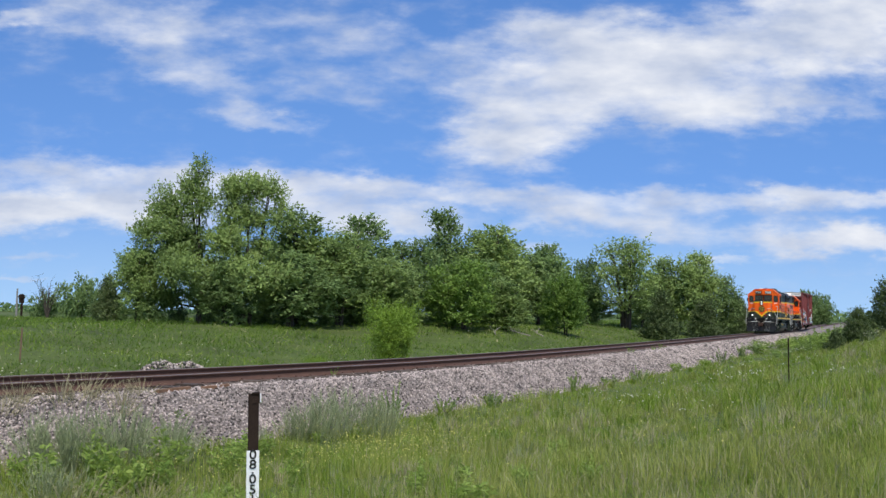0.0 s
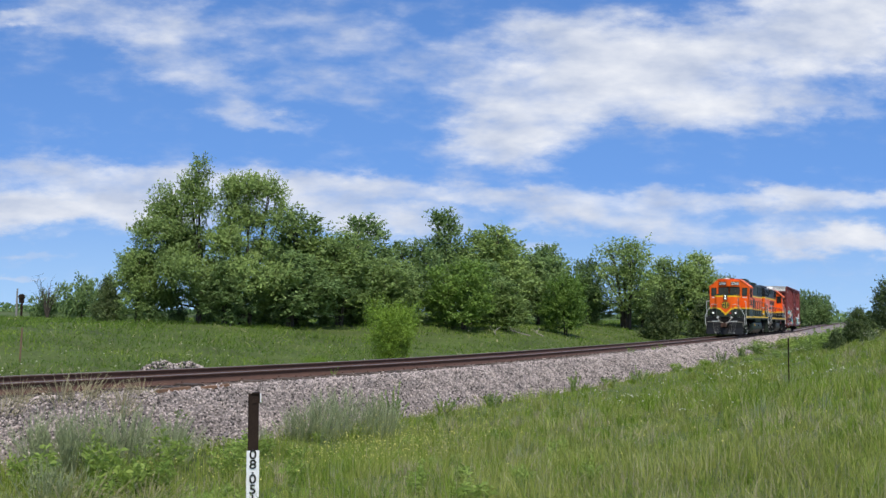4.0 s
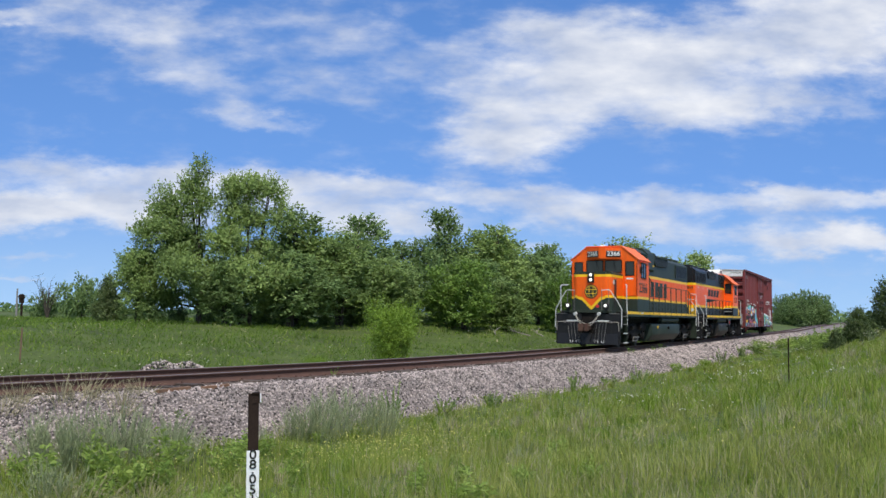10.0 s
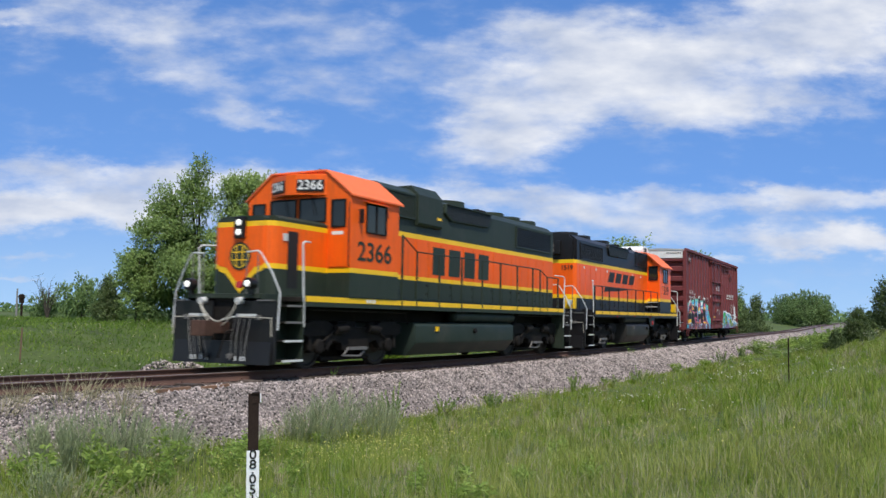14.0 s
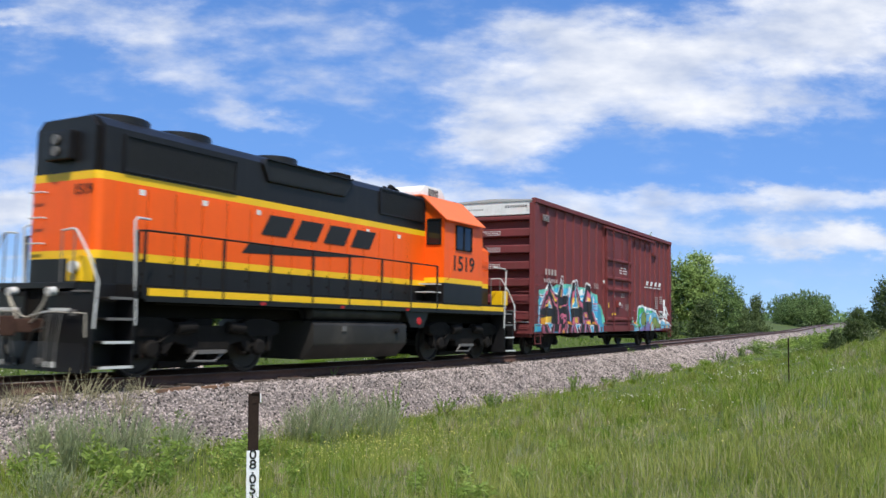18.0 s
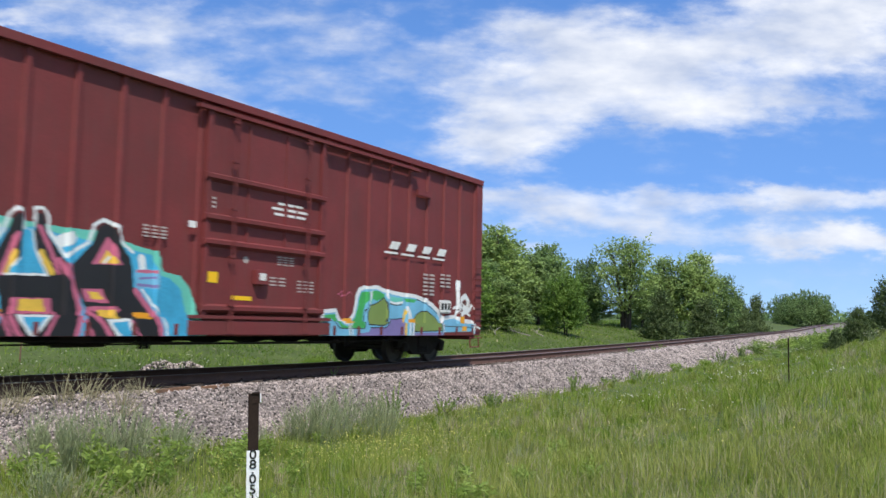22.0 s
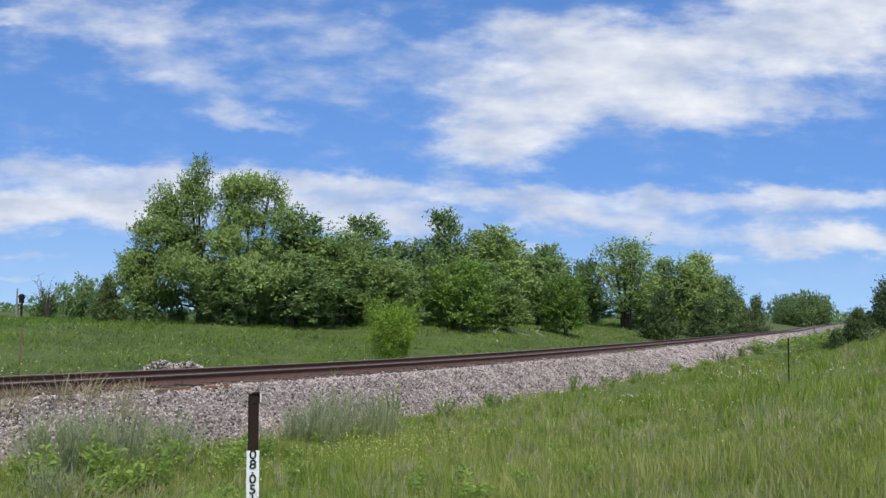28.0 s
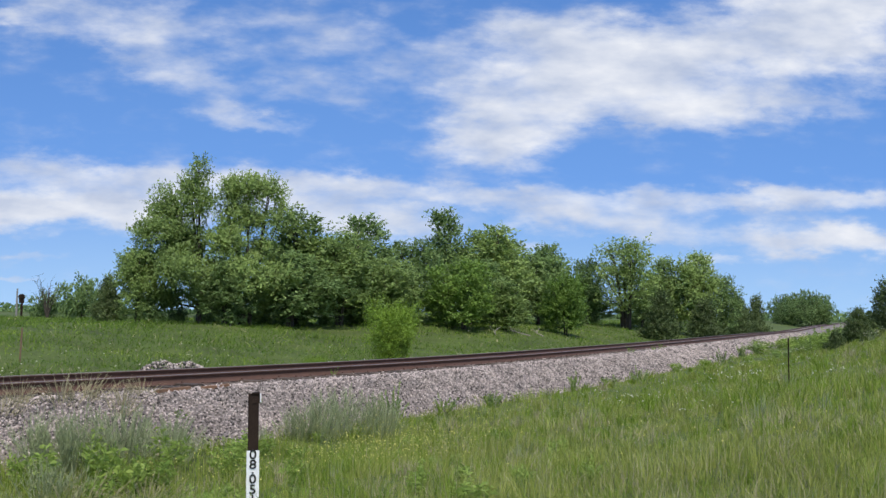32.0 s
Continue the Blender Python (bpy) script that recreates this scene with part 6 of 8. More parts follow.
# underframe
part("centre_sill", Geo(CC).box(X0 + 0.3, X1 - 0.3, -0.25, 0.25, 0.60, 1.02), UNDER, boxcar)
for i in range(9):
    x = 90.6 + i * 1.25
    part("crossbearer", Geo(CC).prism([(-1.4, 1.02), (-1.4, 0.82), (-0.25, 0.55), (0.25, 0.55), (1.4, 0.82), (1.4, 1.02)], x - 0.04, x + 0.04, "x"), UNDER, boxcar)
part("brake_reservoir", Geo(CC).lathe((92.0, -0.85, 0.72), [(-0.55, 0.05), (-0.48, 0.2), (0.48, 0.2), (0.55, 0.05)], "x", 14), UNDER, boxcar, smooth=True)
part("brake_rod", Geo(CC).tube([(90.0, -1.3, 0.66), (95, -1.32, 0.58), (101, -1.3, 0.60)], 0.02, 5).tube([(90.5, -1.0, 0.58), (100.5, -1.0, 0.54)], 0.015, 5), UNDER, boxcar)
for x in (92.9, 98.6):
    part("rod_hanger", Geo(CC).box(x - 0.02, x + 0.02, -1.36, -1.26, 0.5, 1.0).box(x + 0.12, x + 0.16, -1.36, -1.26, 0.5, 1.0), UNDER, boxcar)
for x in (88.55, 102.3):
    tr = part("truck", Geo().box(-0.22, 0.22, -1.15, 1.15, 0.42, 0.72), UNDER, boxcar, "dark cast steel freight truck", bevel=0.02, at=pose(x - CC, 0, 0))
    for s in (-1, 1):
        out = [(-1.15, 0.42), (-1.15, 0.56), (-0.95, 0.62), (-0.5, 0.74), (0.5, 0.74), (0.95, 0.62), (1.15, 0.56), (1.15, 0.42), (0.75, 0.42), (0.42, 0.22), (-0.42, 0.22), (-0.75, 0.42)]
        part("side_frame", Geo().prism(out, *sorted((s * 0.96, s * 1.12)), "y"), UNDER, tr, bevel=0.02)
        for k in (-0.18, 0.0, 0.18):
            part("spring", Geo().tube([(k + 0.06 * math.cos(a * 0.8), s * 1.09 + 0.06 * math.sin(a * 0.8), 0.27 + a * 0.006) for a in range(36)], 0.014, 5), UNDER, tr)
        for ax in (-0.88, 0.88):
            part("bearing_cap", Geo().lathe((ax, s * 1.05, 0.42), [(0, 0.13), (s * 0.14, 0.12), (s * 0.17, 0.06)], "y", 12), UNDER, tr, smooth=True)
    for ax in (-0.88, 0.88):
        w = part("wheelset", WHEEL_CAR, None, tr, at=pose(ax, 0, 0.42))
        WHEELS.append((w, ax, 0.42))

# ---- sprayed paint on the near side, lying over panels and ribs ----
def inside(px, pz, poly):
    """Which points lie inside a closed outline."""
    hit = np.zeros(px.shape, bool)
    n = len(poly)
    for i in range(n):
        (xa, za), (xb, zb) = poly[i], poly[(i + 1) % n]
        if za == zb:
            continue
        hit ^= ((za > pz) != (zb > pz)) & (px < (xb - xa) * (pz - za) / (zb - za) + xa)
    return hit


def near_line(px, pz, pts, w):
    """Which points lie within w of a polyline."""
    hit = np.zeros(px.shape, bool)
    for (xa, za), (xb, zb) in zip(pts[:-1], pts[1:]):
        dx, dz = xb - xa, zb - za
        t = np.clip(((px - xa) * dx + (pz - za) * dz) / (dx * dx + dz * dz + 1e-9), 0, 1)
        hit |= np.hypot(px - xa - t * dx, pz - za - t * dz) < w
    return hit


SPRAY = [paint("spray_" + nm, c, 0.5, var=v, scale=2.5, fine=30) for nm, c, v in (
    ("sky_blue", (0.05, 0.36, 0.58), 0.3), ("black", (0.014, 0.012, 0.014), 0.3), ("pink", (0.50, 0.12, 0.20), 0.25), ("white", (0.70, 0.72, 0.72), 0.12),
    ("yellow", (0.72, 0.46, 0.06), 0.25), ("amber", (0.74, 0.33, 0.015), 0.1), ("green", (0.05, 0.36, 0.09), 0.25), ("violet", (0.20, 0.16, 0.36), 0.2),
    ("olive", (0.19, 0.27, 0.07), 0.2), ("pale_blue", (0.16, 0.42, 0.60), 0.2), ("mint", (0.13, 0.50, 0.40), 0.2))]
BLUE_, BLACK_, PINK_, WHITE_, YELLOW_, AMBER_, GREEN_, VIOLET_, OLIVE_, PALE_, MINT_ = range(11)


def sprayed(name, label, x0, x1, z0, z1, layers, col=0.010, row=0.006):
    """Paint coat in narrow upright strips, so that it can follow ribs; later layers cover earlier ones."""
    xs = np.arange(x0, x1 + col, col)
    zs = np.arange(z0, z1 + row, row)
    cx, cz = np.meshgrid((xs[:-1] + xs[1:]) / 2, (zs[:-1] + zs[1:]) / 2, indexing="ij")
    wob = 0.004 * np.sin(cx * 31 + 3 * np.sin(cz * 19)) + 0.003 * np.sin(cz * 43 + cx * 17)
    wx, wz = cx + wob, cz + 0.8 * wob
    colour = np.full(cx.shape, -1)
    for kind, tint, pts, w in layers:
        hit = inside(wx, wz, pts) if kind == "fill" else near_line(wx, wz, pts, w)
        colour[hit] = tint
    depth = np.full(xs.shape, FACE)
    for r in ribs:
        depth = np.maximum(depth, FACE + (RIB - FACE) * np.clip((0.070 - np.abs(xs - r)) / 0.028, 0, 1))
    verts, tints = [], []
    for i in range(len(xs) - 1):
        line = colour[i]
        cuts = np.concatenate(([0], np.flatnonzero(np.diff(line)) + 1, [len(line)]))
        for a, b in zip(cuts[:-1], cuts[1:]):
            if line[a] < 0:
                continue
            # split where the side sill stands proud
            for za, zb, low in ((zs[a], min(zs[b], 1.045), True), (max(zs[a], 1.045), zs[b], False)):
                if zb - za < 1e-4:
                    continue
                da, db = (max(depth[i], 1.548), max(depth[i + 1], 1.548)) if low else (depth[i], depth[i + 1])
                verts += [(xs[i] - CC, -da - 0.005, za), (xs[i + 1] - CC, -db - 0.005, za), (xs[i + 1] - CC, -db - 0.005, zb), (xs[i] - CC, -da - 0.005, zb)]
                tints.append(line[a])
    n = len(tints)
    part(name, quads_mesh(name, np.array(verts), np.arange(4 * n).reshape(n, 4), SPRAY, np.array(tints)), None, boxcar, label)


# outlines of the sprayed shapes, from the back layer to the front one
letters = [
    ("fill", MINT_, [(86.51, 0.8), (86.49, 1.6), (86.65, 1.7), (86.87, 1.85), (87.07, 1.89), (87.08, 2.16), (87.62, 2.22), (88.33, 2.3), (88.74, 2.44), (89.1, 2.39), (89.7, 2.48), (90.19, 2.46), (90.69, 2.42), (91.23, 2.4), (91.79, 2.41), (92.59, 2.23), (93.01, 2.18), (93.19, 1.83), (93.57, 1.79), (93.81, 1.57), (93.93, 1.18), (94.18, 0.78), (94.14, 0.62)], 0),
    ("fill", BLUE_, [(86.53, 0.8), (86.52, 1.42), (86.77, 1.56), (87.08, 1.72), (87.1, 1.96), (87.63, 2.09), (88.34, 2.2), (88.75, 2.34), (89.11, 2.28), (89.71, 2.33), (90.19, 2.29), (90.7, 2.36), (91.23, 2.28), (91.79, 2.23), (92.59, 2.15), (92.91, 2.1), (93.07, 1.77), (93.33, 1.73), (93.58, 1.56), (93.71, 1.17), (93.99, 0.75), (93.95, 0.62)], 0),
    ("line", WHITE_, [(87.24, 2.0), (87.37, 1.97)], 0.062),
    ("line", WHITE_, [(89.96, 2.1), (90.03, 2.28)], 0.112),
    ("line", WHITE_, [(91.14, 2.18), (91.32, 2.25)], 0.1),
    ("line", WHITE_, [(92.7, 2.03), (92.77, 1.66)], 0.075),
    ("line", MINT_, [(86.61, 1.42), (86.68, 0.83)], 0.05),
    ("line", WHITE_, [(87.13, 0.78), (87.1, 1.25), (87.16, 1.61), (87.42, 1.88), (87.72, 2.23), (87.86, 2.51), (87.99, 2.59), (88.08, 2.52), (88.22, 2.35), (88.49, 2.16), (88.74, 2.04), (88.96, 2.25), (89.07, 2.45), (89.17, 2.59), (89.31, 2.47), (89.39, 2.23), (89.42, 2.02), (89.85, 2.13), (89.99, 2.02)], 0.027),
    ("fill", BLACK_, [(87.17, 0.78), (87.15, 1.2), (87.23, 1.54), (87.46, 1.82), (87.75, 2.15), (87.86, 2.48), (88.02, 2.53), (88.13, 2.36), (88.34, 2.2), (88.76, 2.0), (89.03, 2.31), (89.17, 2.54), (89.29, 2.45), (89.35, 2.22), (89.3, 2.02), (89.85, 2.09), (89.92, 1.77), (90.0, 1.39), (90.08, 1.11), (89.97, 0.67), (88.74, 0.77)], 0),
    ("line", PINK_, [(87.23, 0.8), (87.2, 1.21), (87.29, 1.52), (87.54, 1.82), (87.8, 2.18)], 0.039),
    ("line", PINK_, [(87.3, 0.78), (87.3, 1.07), (87.4, 0.78)], 0.026),
    ("fill", PINK_, [(87.53, 1.57), (87.8, 1.92), (87.95, 2.02), (88.12, 1.94), (88.36, 1.59)], 0),
    ("fill", BLACK_, [(87.6, 1.57), (87.83, 1.86), (87.94, 1.92), (88.07, 1.88), (88.24, 1.59)], 0),
    ("fill", YELLOW_, [(87.65, 1.61), (87.92, 1.89), (88.05, 1.88), (88.32, 1.58), (88.22, 1.57), (88.0, 1.81), (87.8, 1.66)], 0),
    ("fill", WHITE_, [(87.82, 1.59), (88.05, 1.84), (88.28, 1.59)], 0),
    ("fill", BLUE_, [(87.88, 1.61), (88.05, 1.78), (88.22, 1.61)], 0),
    ("fill", BLACK_, [(87.24, 1.53), (88.73, 1.6), (88.8, 1.3), (87.21, 1.27)], 0),
    ("fill", AMBER_, [(87.26, 1.25), (87.67, 1.26), (87.65, 1.02), (87.28, 1.03)], 0),
    ("fill", YELLOW_, [(87.67, 1.29), (88.24, 1.3), (88.21, 1.12), (87.68, 1.09)], 0),
    ("fill", PINK_, [(87.65, 1.01), (87.97, 0.76), (88.17, 0.77), (88.29, 1.08), (88.35, 1.08), (88.28, 0.76), (87.82, 0.76), (87.6, 1.01)], 0),
    ("fill", WHITE_, [(87.65, 1.09), (88.24, 1.1), (87.98, 0.77)], 0),
    ("fill", BLUE_, [(87.73, 1.06), (88.16, 1.07), (87.98, 0.84)], 0),
    ("line", YELLOW_, [(88.25, 2.15), (88.44, 2.0), (88.58, 1.87)], 0.05),
    ("line", PINK_, [(88.16, 2.21), (88.44, 2.08), (88.68, 1.87), (88.73, 1.68)], 0.039),
    ("line", PINK_, [(88.35, 1.89), (88.59, 1.7), (88.73, 1.61)], 0.033),
    ("line", PINK_, [(88.68, 1.63), (88.86, 1.4), (88.88, 1.09), (88.76, 0.76)], 0.058),
    ("line", PINK_, [(88.76, 1.69), (88.94, 1.43), (88.97, 1.09), (88.86, 0.76)], 0.026),
    ("line", PINK_, [(87.42, 0.76), (87.36, 0.97)], 0.039),
    ("line", YELLOW_, [(89.21, 2.2), (89.18, 2.03)], 0.05),
    ("line", PINK_, [(89.29, 2.27), (89.25, 2.01)], 0.039),
    ("line", PINK_, [(89.11, 1.64), (89.43, 1.69), (89.83, 1.74)], 0.026),
    ("line", YELLOW_, [(89.03, 1.64), (89.13, 1.65)], 0.03),
    ("line", PINK_, [(89.12, 1.33), (89.32, 1.39), (89.54, 1.32), (89.59, 1.11), (89.48, 0.78)], 0.046),
    ("line", PINK_, [(89.21, 1.25), (89.39, 1.3), (89.47, 1.16), (89.37, 0.89), (89.23, 0.76)], 0.039),
    ("line", WHITE_, [(89.58, 0.72), (89.66, 1.0)], 0.019),
    ("line", AMBER_, [(89.2, 0.78), (89.22, 0.76)], 0.07),
    ("line", PINK_, [(89.09, 0.68), (89.07, 0.82), (89.2, 0.89), (89.33, 0.78)], 0.026),
    ("line", PINK_, [(89.9, 1.66), (90.03, 1.39), (90.11, 1.06), (90.01, 0.73)], 0.039),
    ("line", PINK_, [(89.96, 2.1), (89.84, 1.77)], 0.026),
    ("fill", AMBER_, [(89.82, 1.14), (90.32, 1.11), (90.29, 1.02), (89.86, 1.03)], 0),
    ("line", WHITE_, [(90.01, 2.02), (90.19, 2.25), (90.28, 2.51), (90.38, 2.61), (90.48, 2.57), (90.53, 2.23)], 0.027),
    ("line", WHITE_, [(90.71, 2.36), (90.68, 2.64), (90.82, 2.66), (90.92, 2.54), (90.92, 2.33), (91.24, 1.95)], 0.027),
    ("fill", BLACK_, [(90.06, 0.67), (90.23, 1.09), (90.16, 1.56), (90.08, 1.89), (90.28, 2.29), (90.37, 2.54), (90.45, 2.52), (90.52, 2.14), (90.67, 2.15), (90.74, 2.57), (90.84, 2.58), (90.89, 2.31), (91.19, 1.95), (91.4, 1.61), (91.57, 1.14), (91.48, 0.63)], 0),
    ("fill", WHITE_, [(90.48, 2.3), (90.68, 2.32), (90.74, 2.04), (90.97, 1.63), (90.2, 1.61), (90.46, 1.91)], 0),
    ("fill", BLUE_, [(90.51, 2.3), (90.65, 2.31), (90.71, 2.02), (90.9, 1.67), (90.29, 1.64), (90.49, 1.91)], 0),
    ("line", YELLOW_, [(90.37, 1.96), (90.28, 1.68)], 0.045),
    ("line", YELLOW_, [(90.83, 1.98), (91.02, 1.69)], 0.05),
    ("line", PINK_, [(90.41, 2.23), (90.31, 1.96), (90.19, 1.63)], 0.039),
    ("line", PINK_, [(90.78, 2.37), (90.99, 2.01), (91.14, 1.69)], 0.039),
    ("fill", BLACK_, [(90.12, 1.57), (91.15, 1.61), (91.19, 1.32), (90.2, 1.3)], 0),
    ("fill", PINK_, [(90.34, 1.05), (90.37, 1.29), (91.02, 1.3), (91.06, 1.06)], 0),
    ("fill", YELLOW_, [(90.44, 1.1), (90.48, 1.27), (90.89, 1.28), (90.94, 1.09)], 0),
    ("fill", WHITE_, [(90.41, 1.04), (91.03, 1.05), (90.71, 0.65)], 0),
    ("fill", BLUE_, [(90.51, 1.01), (90.92, 1.01), (90.71, 0.74)], 0),
    ("line", PINK_, [(90.33, 1.01), (90.45, 0.78), (90.59, 0.65)], 0.046),
    ("line", PINK_, [(90.19, 1.05), (90.36, 0.69)], 0.033),
    ("line", PINK_, [(91.1, 1.06), (90.9, 0.67)], 0.033),
    ("line", PINK_, [(91.14, 1.89), (91.4, 1.55), (91.55, 1.14), (91.44, 0.67)], 0.046),
    ("line", PINK_, [(91.28, 1.84), (91.54, 1.49), (91.68, 1.14), (91.59, 0.66)], 0.026),
    ("line", WHITE_, [(91.24, 1.97), (91.64, 2.2), (91.74, 2.5), (91.91, 2.6), (92.17, 2.52), (92.3, 2.26), (92.51, 2.12)], 0.03),
    ("fill", BLACK_, [(91.62, 0.64), (91.66, 1.14), (91.44, 1.51), (91.37, 1.84), (91.72, 2.2), (91.82, 2.47), (91.94, 2.54), (92.11, 2.49), (92.24, 2.26), (92.47, 2.02), (92.57, 1.53), (92.87, 1.21), (93.1, 0.91), (93.21, 0.63)], 0),
    ("fill", PINK_, [(91.73, 1.87), (91.91, 2.19), (92.0, 2.34), (92.14, 2.2), (92.33, 1.89)], 0),
    ("fill", YELLOW_, [(91.86, 1.89), (92.01, 2.12), (92.23, 1.91)], 0),
    ("line", WHITE_, [(91.96, 1.91), (92.05, 2.0)], 0.025),
    ("fill", BLACK_, [(91.43, 1.83), (92.52, 1.89), (92.55, 1.55), (91.52, 1.54)], 0),
    ("fill", PINK_, [(91.57, 1.47), (91.94, 1.48), (92.1, 1.24), (92.34, 1.15), (92.11, 1.03), (91.68, 1.16)], 0),
    ("fill", YELLOW_, [(91.67, 1.43), (91.86, 1.43), (91.98, 1.31), (91.75, 1.31)], 0),
    ("fill", BLACK_, [(91.6, 1.27), (92.18, 1.25), (92.18, 1.21), (91.64, 1.19)], 0),
    ("fill", YELLOW_, [(91.87, 1.14), (92.18, 1.15), (92.23, 1.0), (91.89, 1.02)], 0),
    ("line", PINK_, [(91.7, 1.12), (91.96, 0.9), (92.16, 0.64)], 0.046),
    ("line", PINK_, [(91.61, 0.96), (91.81, 0.64)], 0.033),
    ("fill", WHITE_, [(91.99, 0.99), (92.47, 1.02), (92.64, 0.63), (92.28, 0.64)], 0),
    ("fill", BLUE_, [(92.11, 0.94), (92.41, 0.97), (92.54, 0.7), (92.34, 0.68)], 0),
    ("fill", AMBER_, [(92.57, 1.12), (92.92, 1.11), (92.9, 1.01), (92.57, 1.02)], 0),
    ("line", PINK_, [(92.61, 1.48), (92.89, 1.2), (93.1, 0.91), (93.15, 0.63)], 0.052),
    ("line", WHITE_, [(92.74, 1.51), (93.02, 1.21), (93.23, 0.91), (93.28, 0.63)], 0.02),
    ("line", PINK_, [(92.51, 0.97), (92.73, 0.63)], 0.026),
    ("fill", PALE_, [(92.58, 1.84), (93.06, 1.86), (93.12, 1.52), (92.61, 1.53)], 0),
    ("line", PINK_, [(92.64, 1.81), (93.02, 1.82)], 0.026),
    ("line", VIOLET_, [(92.65, 1.58), (93.03, 1.57)], 0.025),
    ("line", VIOLET_, [(92.69, 1.69), (93.0, 1.72)], 0.02),
    ("line", WHITE_, [(89.13, 2.71), (89.39, 2.73), (89.4, 2.45), (89.14, 2.44), (89.13, 2.71)], 0.015),
    ("line", WHITE_, [(89.21, 2.65), (89.28, 2.51)], 0.015),
]
